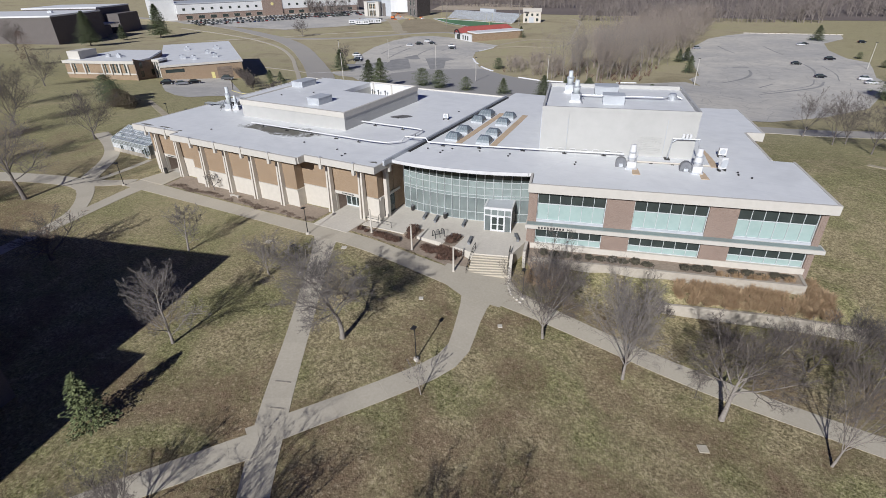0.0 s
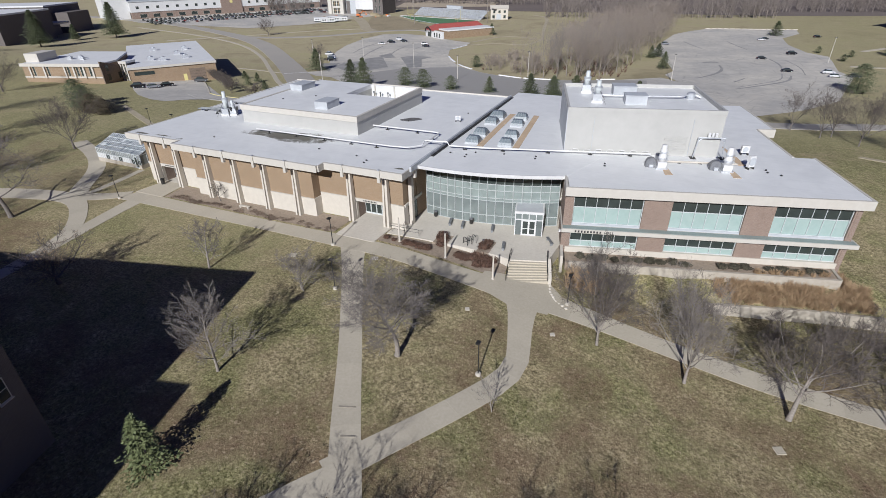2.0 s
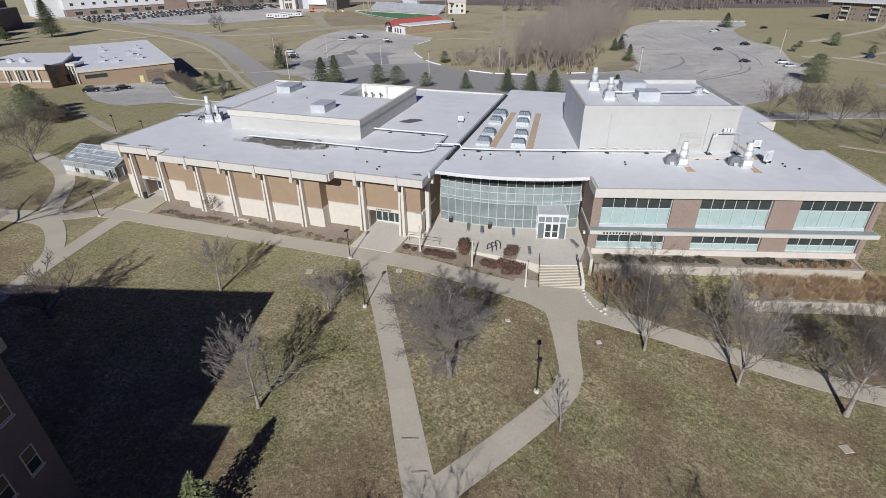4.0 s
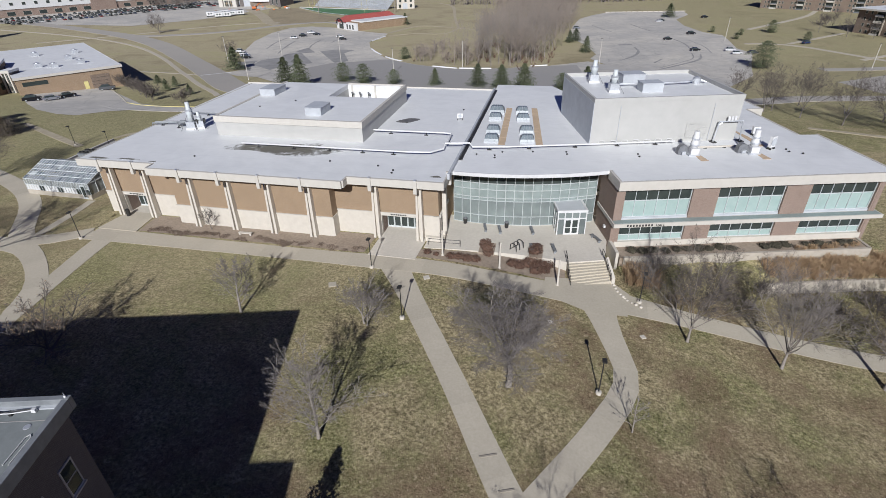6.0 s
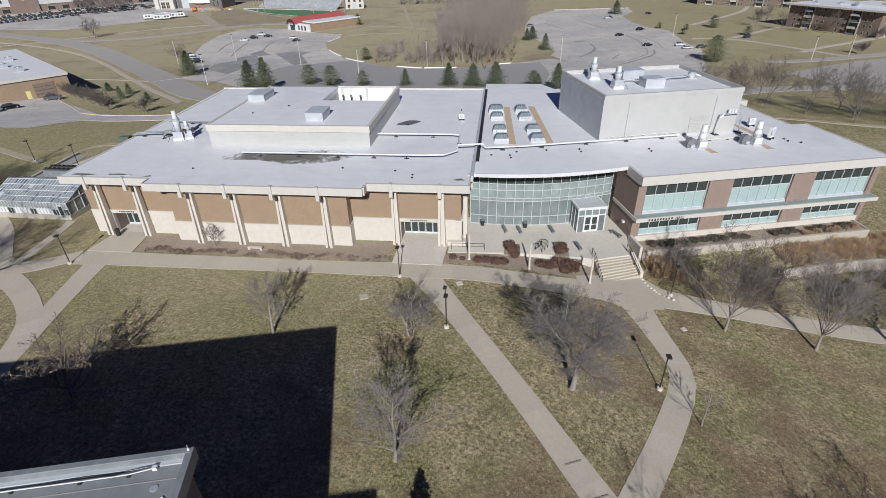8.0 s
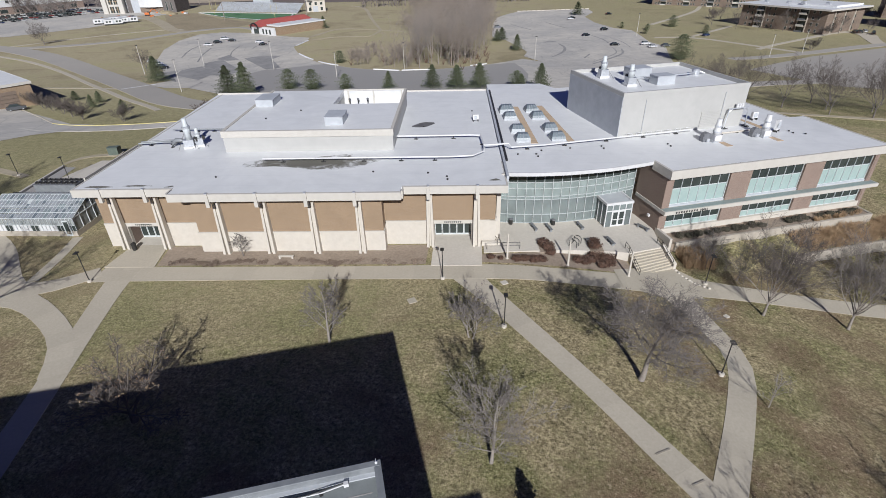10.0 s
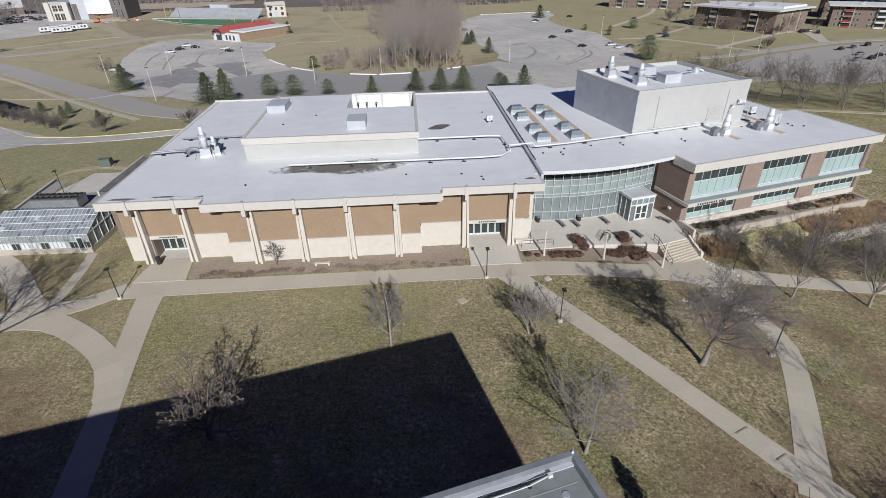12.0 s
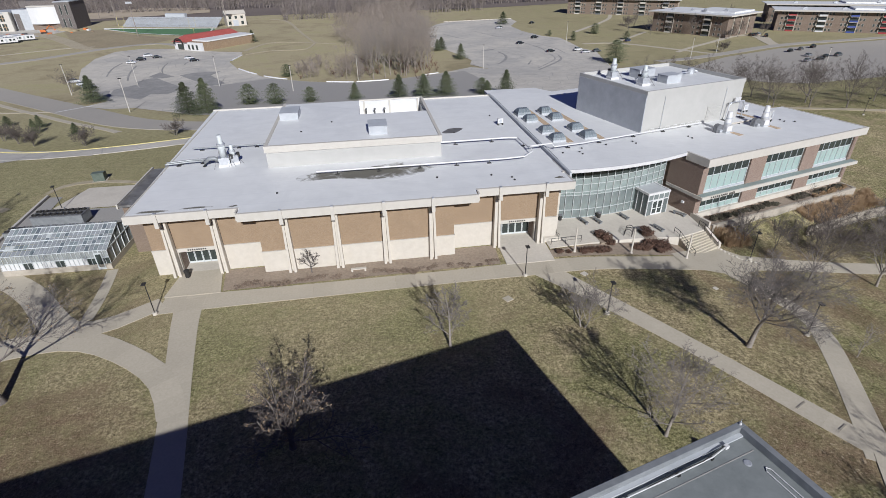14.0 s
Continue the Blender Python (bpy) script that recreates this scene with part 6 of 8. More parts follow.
for x, y, h in ((-133.4, 168.2, 10), (-171.1, 213.5, 11), (-118.4, 218.2, 11), (-87.1, 195.4, 9), (-7.9, 229, 10), (-63.3, 215, 10), (57, 298, 11), (112, 239.4, 9), (92.7, 230.2, 9), (-154.5, 232.7, 11), (108.6, 170.9, 9)):
    z = land(x, y)
    t = thing("light_pole", "tall pale car park light pole", "light pole", pose(x, y, z), group="car park light poles")
    part("pole", Mesh().tube([(0, 0, -0.2), (0, 0, h)], [0.14, 0.09], 6), FASCIA, t)
    part("head", Mesh().box(-0.45, 0.45, -0.16, 0.16, h, h + 0.16), DARK_METAL, t)

# ---- planting beside the window wing ----
M_CW = pose(-15.55, 57.8, 0, 0, 0, 14.6)


def cw(u, v):
    p = M_CW @ Vector((u, v, 0))
    return p.x, p.y


def wall_run(label, pts, z0, z1, thick=0.35):
    g = Mesh()
    for (a, b), (c, d) in zip(pts, pts[1:]):
        n = Vector((b - d, c - a)).normalized() * thick / 2
        g.prism([(a - n.x, b - n.y), (a + n.x, b + n.y), (c + n.x, d + n.y), (c - n.x, d - n.y)][::-1], z0, z1)
    return tagged(part("wall", g, WALL_TAN), label, "retaining wall", kind="structure")


wall_run("cream concrete retaining wall of the upper terrace", [cw(1.0, -2.1), cw(12, -2.15), cw(24, -2.2), cw(32.4, -2.2), cw(32.6, 0.4)], -3.5, -0.25)
wall_run("cream concrete lower retaining wall of the bank", [cw(17, -5.9), cw(24, -5.7), cw(30, -5.7), cw(38, -6.3)], -5, -2.55)
area_ring = [cw(0.6, -2.0), cw(32.4, -2.1), cw(32.4, 0.6), cw(0.6, 0.6)]
tagged(part("planting_bed", Mesh().prism(area_ring, -3.5, -0.4), MULCH), "mulch terrace below the window wing", "planting bed", kind="structure")
bank = Mesh()
for i in range(25):
    for j in range(5):
        u, f = 0.5 + i * 37.5 / 24, j / 4
        steep = smooth((u - 14) / 4)
        x, y = cw(u, -2.25 - (4.9 - 1.4 * steep) * f)
        bank.v.append((x, y, land(x, y) - 0.1 if j == 4 else max(-1.4 - (1.9 - 0.8 * steep) * f, land(x, y) + 0.02) - 0.15 * math.sin(u)))
bank.f = [(j + 5 * i, j + 5 * i + 1, j + 5 * i + 6, j + 5 * i + 5) for i in range(24) for j in range(4)]
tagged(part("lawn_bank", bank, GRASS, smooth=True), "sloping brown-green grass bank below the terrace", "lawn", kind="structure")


def blades(g, x, y, z, n, h, spread, rng, width=0.03):
    for _ in range(n):
        a, l = rng.uniform(0, 6.283), rng.uniform(0.6, 1.0) * h
        bx, by = x + rng.gauss(0, spread * 0.25), y + rng.gauss(0, spread * 0.25)
        tx, ty = bx + math.cos(a) * spread * rng.random(), by + math.sin(a) * spread * rng.random()
        px, py = -math.sin(a) * width, math.cos(a) * width
        g.quad((bx - px, by - py, z), (bx + px, by + py, z), (tx + px * 0.4, ty + py * 0.4, z + l), (tx - px * 0.4, ty - py * 0.4, z + l))


rng = random.Random(11)
straw = Mesh()
for _ in range(230):
    u, f = rng.uniform(18.5, 35), rng.random()
    x, y = cw(u, -2.6 - 2.9 * f)
    if rng.random() < 0.55 + 0.45 * math.sin(u * 0.5) ** 2:
        blades(straw, x, y, max(-1.4 - 0.9 * f, land(x, y)) - 0.15, 85, rng.uniform(0.6, 1.2), 0.85, rng, 0.022)
for _ in range(60):
    x, y = cw(rng.uniform(33.2, 36.5), rng.uniform(-3.5, 4))
    blades(straw, x, y, land(x, y) - 0.1, 60, 1.5, 0.8, rng, 0.035)
for _ in range(26):
    x, y = cw(rng.uniform(23, 31.5), rng.uniform(-1.9, -1.2))
    blades(straw, x, y, -0.42, 45, 0.6, 0.4, rng, 0.03)
for _ in range(70):
    x, y = rng.uniform(-13.6, -9.6), rng.uniform(52.8, 57.0)
    blades(straw, x, y, land(x, y) - 0.1, 80, rng.uniform(1.0, 1.9), 0.8, rng, 0.03)
tagged(part("ornamental_grass", straw, STRAW), "tall straw-coloured ornamental grass on the bank", "ornamental grass", kind="stuff")


def leaf_ball(g, cx, cy, cz, rx, ry, rz, n, size, rng):
    """Small leaf quads scattered in an uneven ellipsoid."""
    for _ in range(n):
        d = Vector((rng.gauss(0, 1), rng.gauss(0, 1), rng.gauss(0, 1))).normalized()
        r = rng.uniform(0.55, 1.0) * (1 + 0.25 * math.sin(4 * d.x + 3 * d.y + cx) * math.cos(3 * d.z + cy))
        p = Vector((cx + d.x * rx * r, cy + d.y * ry * r, max(0.02, cz + d.z * rz * r)))
        a = Vector((rng.gauss(0, 1), rng.gauss(0, 1), rng.gauss(0, 1))).normalized() * size * rng.uniform(0.6, 1.3)
        b = a.cross(d).normalized() * size * rng.uniform(0.5, 1.0)
        g.quad(tuple(p - a - b), tuple(p + a - b), tuple(p + a + b), tuple(p - a + b))


def shrub(name, label, x, y, z, r, h, material, seed, group="", n=420, size=0.06):
    rng = random.Random(seed)
    t = thing(name, label, "shrub", pose(x, y, z), group=group)
    st = Mesh()
    for _ in range(9):
        a = rng.uniform(0, 6.283)
        st.tube([(0, 0, -0.1), (math.cos(a) * r * 0.35, math.sin(a) * r * 0.35, h * 0.5), (math.cos(a) * r * 0.8, math.sin(a) * r * 0.8, h * 0.9)], [0.02, 0.015, 0.008], 3, False)
    part("branchwork", st, BARK, t)
    lf = Mesh()
    leaf_ball(lf, 0, 0, h * 0.5, r, r, h * 0.5, n, size, rng)
    part("foliage", lf, material, t)
    return t


hb = shrub("shrub", "dark clipped shrub before the window wing", *cw(2.5, -0.9), -0.4, 0.6, 0.85, HEDGE, 3, "terrace hedge", 520, 0.07)
k = 0
for i in range(22):
    u = 3.9 + i * 1.42
    k += 1
    x, y = cw(u, -0.9 + 0.12 * math.sin(i * 2.1))
    if i in (9, 10, 14) or u > 32:
        continue
    copy_thing(hb, pose(x, y, -0.42, 0, 0, i * 47) @ Matrix.Diagonal((1.2 + 0.2 * math.sin(i * 1.7), 1.05 + 0.15 * math.cos(i), 0.68 + 0.17 * math.sin(i * 2.9), 1)))
rust = shrub("shrub", "rust-brown winter shrub in the plaza bed", -35, 51.7, -0.05, 0.7, 0.7, RUST_LEAF, 4, "plaza bed shrubs", 620, 0.055)
for i, (x, y, s) in enumerate(((-34.0, 51.8, 1), (-33.0, 51.6, 1.1), (-32.0, 51.7, 1.0), (-30.9, 54.2, 1.3), (-31.2, 55.2, 1.3), (-30.6, 53.4, 1.1), (-27.4, 52.0, 1.1), (-26.6, 51.8, 1.2), (-25.7, 52.3, 1.2), (-25.2, 53.3, 1.3), (-24.9, 54.4, 1.3), (-24.7, 55.4, 1.2), (-24.2, 52.6, 1.4), (-23.6, 51.8, 1.3), (-24.6, 51.2, 1.2), (-23.2, 53.0, 1.2), (-38.2, 52.1, 0.8), (-37.0, 51.9, 0.6))):
    z = 0.05 if y > 53.7 else land(x, y) + 0.03
    copy_thing(rust, pose(x, y, z, 0, 0, i * 61) @ Matrix.Diagonal((s, s, s * 0.95, 1)))
for x0, x1, y0, y1 in ((-31.9, -29.9, 53.4, 56.0), (-25.6, -23.9, 53.4, 56.6)):
    tagged(part("planting_bed", Mesh().box(x0, x1, y0, y1, -0.5, 0.12), MULCH), "small mulch bed cut into the plaza", "planting bed", kind="structure")
rng = random.Random(33)
EDGE = [(-15.6, 53.0), (-15.0, 50.6), (-14.0, 49.1), (-12.1, 48.1)]
for (ax, ay), (bx, by) in zip(EDGE, EDGE[1:]):
    for k in range(4):
        f = (k + rng.random() * 0.6) / 4
        x, y, r = ax + (bx - ax) * f, ay + (by - ay) * f, rng.uniform(0.1, 0.2)
        rock = Mesh().loft([[(r * q * math.cos(w) * rng.uniform(0.8, 1.2), r * q * math.sin(w) * rng.uniform(0.8, 1.2), r * hgt) for w in [2 * math.pi * i / 7 for i in range(7)]] for q, hgt in ((0.8, -0.4), (1.1, 0.2), (0.9, 0.6), (0.4, 0.85))])
        st = part("edging_stone", rock, PLAZA)
        st.matrix_basis = pose(x, y, land(x, y) + 0.08, 0, 0, rng.uniform(0, 360))
        tagged(st, "pale rough edging stone beside the landing", "stone", group="edging stones")
low = Mesh()
rng = random.Random(21)
for _ in range(150):
    x = rng.uniform(-78.4, -46.4)
    y = 51.5 + 0.35 * math.sin(x * 0.8) + rng.gauss(0, 0.25)
    if x < -66 or -62 < x < -56 or rng.random() < 0.35:
        leaf_ball(low, x, y, 0.08, 0.5, 0.35, 0.10, 60, 0.05, rng)
tagged(part("ground_cover", low, DEAD_LEAF), "low dead brown ground cover in the bed", "ground cover", kind="stuff")

# ---- trees ----
ROUND = dict(stem=0.55, start=(0.42, 0.22, 0.18, 0.15), angle=(46, 46, 46, 45), ratio=(0.92, 0.52, 0.50, 0.48), lift=(0.0, 0.06, 0.045, 0.03, 0.0), taper=False)
OVAL = dict(stem=0.93, start=(0.16, 0.20, 0.18, 0.15), angle=(44, 36, 40, 42), ratio=(0.44, 0.46, 0.46, 0.5), lift=(0.05, 0.075, 0.07, 0.05, 0.0), taper=True)
HIGH = dict(ROUND, start=(0.55, 0.28, 0.2, 0.15), angle=(38, 42, 44, 45), lift=(0.0, 0.10, 0.07, 0.05, 0.0))
VASE = dict(stem=0.30, start=(0.45, 0.24, 0.2, 0.15), angle=(30, 36, 42, 42), ratio=(2.2, 0.46, 0.48, 0.48), lift=(0.0, 0.02, 0.05, 0.04, 0.0), taper=False)


def grow(trunk, crown, rng, p, d, length, radius, level, kids, habit):
    """One branch, tapering and a little crooked, and those that leave it."""
    n = (8, 6, 4, 3, 2)[level]
    wob, tip = (0.045, 0.085, 0.11, 0.13, 0.14)[level], (0.030, 0.018, 0.011, 0.0085, 0.0065)[level]
    pts, rad, ways, q = [p], [radius], [], d
    for i in range(n):
        q = (q + Vector((rng.gauss(0, wob), rng.gauss(0, wob), rng.gauss(0, wob) + habit["lift"][level]))).normalized()
        ways.append(q)
        pts.append(pts[-1] + q * length / n)
        rad.append(max(tip, radius * (1 - (i + 1) / n * 0.92) ** 0.85))
    if level == 0:
        rad[0] = radius * 1.2
    (trunk if level < 2 else crown).tube([tuple(v) for v in pts], rad, (9, 6, 4, 3, 3)[level], False)
    if level >= 4:
        return
    f0, count = habit["start"][level], kids[level]
    for k in range(count):
        f = min(0.98, f0 + (1 - f0) * (k + rng.random()) / count)
        j = min(n - 1, int(f * n))
        at, way = pts[j].lerp(pts[j + 1], f * n - j), ways[j]
        side = way.orthogonal().normalized()
        side = Matrix.Rotation(2.399 * k + rng.uniform(-0.6, 0.6), 3, way) @ side
        ang = radians(habit["angle"][level]) * rng.uniform(0.65, 1.3)
        if level == 0 and not habit["taper"]:
            ang *= 1.25 - 0.85 * (f - f0) / (1 - f0)
        nd = (way * math.cos(ang) + side * math.sin(ang)).normalized()
        long = length * habit["ratio"][level] * rng.uniform(0.72, 1.18)
        if level:
            long *= 1.12 - 0.72 * f
        elif habit["taper"]:
            long *= 0.35 + 0.95 * math.sin(math.pi * (0.25 + 0.72 * (f - f0) / (1 - f0)))
        thick = rad[j] * rng.uniform(0.5, 0.74) if level else rad[j] * (rng.uniform(0.3, 0.45) if habit["taper"] else rng.uniform(0.45, 0.68))
        grow(trunk, crown, rng, at, nd, long, max(tip * 0.8, thick), level + 1, kids, habit)


def bare_tree(label, m, seed, tall, girth, kids=(7, 9, 7, 5), habit=ROUND, stems=1, bark=None, twigs=None, group="bare campus trees", spread=None, lean=(0.0, 0.0), buds=0):
    rng = random.Random(seed)
    t = thing("bare_tree", label, "tree", m, group=group)
    tr, cr = Mesh(), Mesh()
    for s in range(stems):
        a, off = s * 2.6 + seed, 0.12 * (stems > 1)
        way = Vector((math.cos(a) * 0.28, math.sin(a) * 0.28, 1)) if stems > 1 else Vector((rng.gauss(lean[0], 0.03), rng.gauss(lean[1], 0.03), 1))
        grow(tr, cr, rng, Vector((math.cos(a) * off, math.sin(a) * off, -0.25)), way.normalized(), tall * habit["stem"], girth, 0, kids, habit)
    k = tall / max(v[2] for v in cr.v)
    wide = k
    if spread:
        out = sorted(math.hypot(x - lean[0] * z, y - lean[1] * z) for x, y, z in cr.v)
        wide = spread / 2 / out[int(len(out) * 0.91)]
    for mesh in (tr, cr):
        mesh.v = [(lean[0] * z * k + (x - lean[0] * z) * wide, lean[1] * z * k + (y - lean[1] * z) * wide, z * k) for x, y, z in mesh.v]
    part("trunk", tr, bark or BARK, t, "grey trunk and limbs", True)
    part("crown", cr, twigs or TWIG, t, "bare twig crown")
    if buds:
        bd, ends = Mesh(), [v for v in cr.v if v[2] > tall * 0.35]
        for _ in range(buds):
            x, y, z = rng.choice(ends)
            leaf_ball(bd, x, y, z, 0.07, 0.07, 0.07, 3, 0.035, rng)
        part("bud_growth", bd, STRAW, t, "pale dry seed heads on the twigs")
    return t


def at(x, y, turn=0, s=1.0):
    return pose(x, y, land(x, y), 0, 0, turn) @ Matrix.Diagonal((s, s, s, 1))


bare_tree("pale grey bare tree with upswept twigs on the lawn", at(-40.0, 23.1), 1, 8.7, 0.14, (24, 11, 7, 4), OVAL, bark=PALE_BARK, twigs=PALE_TWIG, spread=6.2)
bare_tree("broad bare lawn tree with dense grey crown", at(-25.9, 32.2), 2, 12.0, 0.20, (12, 14, 11, 6), HIGH, bark=PALE_BARK, twigs=GREY_TWIG, spread=10.4)
bare_tree("small multi-stem bare tree by the walk", at(-41.1, 37.3), 3, 6.0, 0.10, (7, 9, 7, 5), VASE, stems=2, bark=PALE_BARK, twigs=GREY_TWIG, spread=5.4)
bare_tree("small upright bare tree at the shadow edge", at(-55.1, 36.7), 4, 6.4, 0.11, (12, 10, 7, 5), OVAL, bark=PALE_BARK, twigs=GREY_TWIG, spread=4.8)
bare_tree("slender young bare tree beside the walk", at(-15.3, 30.1), 5, 4.4, 0.06, (9, 5, 4, 2), OVAL, bark=PALE_BARK, twigs=GREY_TWIG, spread=2.6)
bare_tree("tall bare tree below the steps", at(-8.3, 44.0), 6, 12.2, 0.17, (11, 13, 10, 6), VASE, bark=PALE_BARK, twigs=BROWN_TWIG, spread=8.6)
bare_tree("pale bare tree with fanned branches by the walk", at(0.5, 42.7), 7, 13.4, 0.20, (15, 13, 9, 4), VASE, bark=PALE_BARK, twigs=PALE_TWIG, spread=9.2)
bare_tree("broad dark-twigged bare tree below the wing", at(9.5, 42.0), 8, 10.2, 0.19, (10, 14, 11, 6), ROUND, bark=PALE_BARK, twigs=BROWN_TWIG, spread=11)
bare_tree("leaning bare tree with pale trunk", at(17.8, 40.8), 9, 12.4, 0.16, (10, 12, 9, 6), VASE, bark=PALE_BARK, twigs=BROWN_TWIG, spread=7.5, lean=(0.16, 0.06))
bare_tree("bare tree with tangled dark twigs by the lower wall", at(16.8, 53), 10, 7.6, 0.13, (6, 9, 6, 4), VASE, stems=2, twigs=BROWN_TWIG, spread=8.0)
bare_tree("reddish multi-stem bare tree by the bank", at(21.5, 57.5), 11, 7.0, 0.1, (6, 7, 5, 3), VASE, stems=3)
bare_tree("large bare tree at the path fork", at(-95.3, 36.2), 12, 14.2, 0.30, (9, 13, 9, 6), ROUND, twigs=GREY_TWIG, spread=14.0, lean=(-0.10, 0.0), buds=500)
bare_tree("bare lawn tree in the tower's shade with pale buds", at(-69.3, 27.0), 13, 6.3, 0.17, (9, 10, 7, 4), VASE, bark=BARK, twigs=BROWN_TWIG, spread=9.4, buds=450)
bare_tree("bare tree at the foot of the bank", at(-10.9, 53.2), 14, 5.8, 0.09, (7, 8, 6, 4), VASE, stems=2, twigs=GREY_TWIG)
bare_tree("slim bare tree behind the walk", at(-8, 50.8), 15, 6.4, 0.09, (8, 9, 7, 4), VASE, twigs=GREY_TWIG, spread=4.6)
bare_tree("bare tree on the bank below the windows", at(0.5, 52.5), 16, 7.2, 0.10, (7, 8, 6, 4), VASE, twigs=BROWN_TWIG, spread=5.0)
bare_tree("small dark bare tree against the cream wall", at(-69.6, 53.1), 17, 3.5, 0.06, (7, 7, 5, 3), ROUND, spread=3.2)
bs = bare_tree("twiggy bare shrub on the bank below the wing", at(9.2, 52.4), 41, 3.0, 0.05, (6, 7, 6, 4), VASE, stems=3, twigs=BROWN_TWIG, group="bank shrubs", spread=3.4)
for i, (x, y, s) in enumerate(((2.4, 55.0, 0.8), (14.6, 55.4, 1.0), (19.4, 54.8, 1.2), (21.4, 51.6, 1.3), (24.2, 55.4, 1.3), (26.6, 52.4, 1.2), (23.4, 60.4, 1.2))):
    copy_thing(bs, at(x, y, 67 * i, s))
t1 = bare_tree("spreading bare tree behind the window wing", at(45.6, 118.9), 18, 11.8, 0.16, (8, 11, 9, 5), VASE, twigs=BROWN_TWIG, spread=9.5)
t2 = bare_tree("bare tree of the outer lawn", at(-119.6, 62.2), 19, 12.2, 0.22, (10, 12, 10, 5), VASE, twigs=BROWN_TWIG, spread=10.5)
for i, (x, y, s) in enumerate(((53.2, 115.3, 1.05), (61.2, 112.2, 1.1), (27.2, 140.3, 0.95), (33.4, 134.6, 1.0), (22.1, 147, 0.9), (39.5, 127.7, 1.0), (70.8, 107.1, 1.0), (50.3, 133.4, 0.9), (64.9, 128.8, 0.9), (82.3, 116.5, 1.0), (96.1, 124.1, 0.9), (39.2, 151.5, 0.85), (48, 124, 0.95), (57, 121, 0.9), (30, 143, 0.9), (75, 118, 0.9), (88, 108, 0.95))):
    copy_thing(t1, at(x, y, 57 * i, s * 1.12))
for i, (x, y, s) in enumerate(((119, 316, 1.0), (128, 309, 0.9), (139, 304, 1.1), (150, 296, 0.9), (160, 290, 1.0), (172, 286, 0.8), (203, 325, 1.1), (215, 319, 0.9), (226, 311, 1.0), (238, 308, 1.1), (249, 299, 0.9), (262, 295, 1.0), (275, 287, 1.1), (186, 330, 0.9), (178, 344, 1.0), (196, 352, 1.1), (126, 352, 1.0), (112, 332, 0.9))):
    copy_thing(t1, at(x, y, 41 * i, s))
for i, (x, y, s) in enumerate(((-150.6, 60.5, 1.0), (-140, 46, 1.0), (-118, 40, 1.0), (-175, 72, 1.0), (-6.4, 7.5, 1.0), (-18.4, 3.6, 0.95), (-26.5, 9.2, 0.5), (30, 30, 1.0), (30, 48, 0.8), (-100, 22, 0.9), (-174.4, 221.4, 0.7), (-279, 305, 1.0), (-366.5, 160.3, 1.3), (-204.2, 94.3, 0.9))):
    copy_thing(t2, at(x, y, 83 * i, s * 1.1 if x < -90 else s))
ts = bare_tree("small round bare tree by the service drive", at(-94.8, 126.5), 20, 4.2, 0.08, (8, 10, 8, 5), VASE, stems=2, twigs=BROWN_TWIG, group="small bare trees", spread=4.4)
for i, (x, y, s) in enumerate(((-107.8, 128.5, 1.0), (-125.8, 122.8, 1.1), (-138.2, 125.8, 1.1), (-143.6, 129.6, 1.2), (-149.0, 133.8, 1.2), (-154.4, 137.4, 1.1), (-159.9, 141.4, 1.2), (-166.3, 146.5, 1.1), (-172.2, 150.0, 1.0), (119.3, 245.3, 1.4), (150, 285, 1.5), (215, 320, 1.6), (165, 300, 1.3), (190, 332, 1.5), (240, 300, 1.6), (140, 330, 1.5), (128, 365, 1.6), (225, 365, 1.6))):
    copy_thing(ts, at(x, y, 31 * i, s))


def conifer(label, m, seed, tall, wide, material, n=1500, full=0.12, round_top=0.0, leaf=0.2, group="evergreen trees"):
    """A trunk with whorls of drooping sprays made of many small blades."""
    rng = random.Random(seed)
    t = thing("evergreen_tree", label, "tree", m, group=group)
    part("trunk", Mesh().tube([(0, 0, -0.2), (0, 0, tall * 0.9)], [0.022 * tall, 0.004 * tall], 6), BARK, t)
    g = Mesh()
    for k in range(n):
        f = full + (1 - full) * rng.random() ** 1.25
        reach = wide * ((1 - f) ** 0.72 if not round_top else math.sqrt(max(0.02, 1 - (2 * f - 0.95) ** 2 * 0.95))) * (0.8 + 0.3 * math.sin(5 * f * tall + seed))
        a = rng.uniform(0, 6.283)
        reach *= 0.85 + 0.22 * math.sin(3 * a + seed + 9 * f) + 0.16 * math.sin(7 * a - 23 * f)
        r = reach * rng.random() ** 0.45
        z = tall * f - 0.10 * r + rng.gauss(0, 0.06)
        c, s = math.cos(a), math.sin(a)
        p = Vector((c * r, s * r, z))
        out = Vector((c, s, rng.uniform(-0.55, 0.45))).normalized() * leaf * rng.uniform(0.9, 1.9)
        side = Vector((-s, c, rng.uniform(-0.5, 0.5))).normalized() * leaf * rng.uniform(0.25, 0.55)
        g.quad(tuple(p - side * 0.6), tuple(p + out * 0.5 - side), tuple(p + out), tuple(p + out * 0.4 + side))
    part("crown", g, material, t, "needled crown")
    return t


sp = conifer("dark green spruce behind the building", at(-113, 158.1), 1, 9.2, 5.4, NEEDLE, 9000, leaf=0.25)
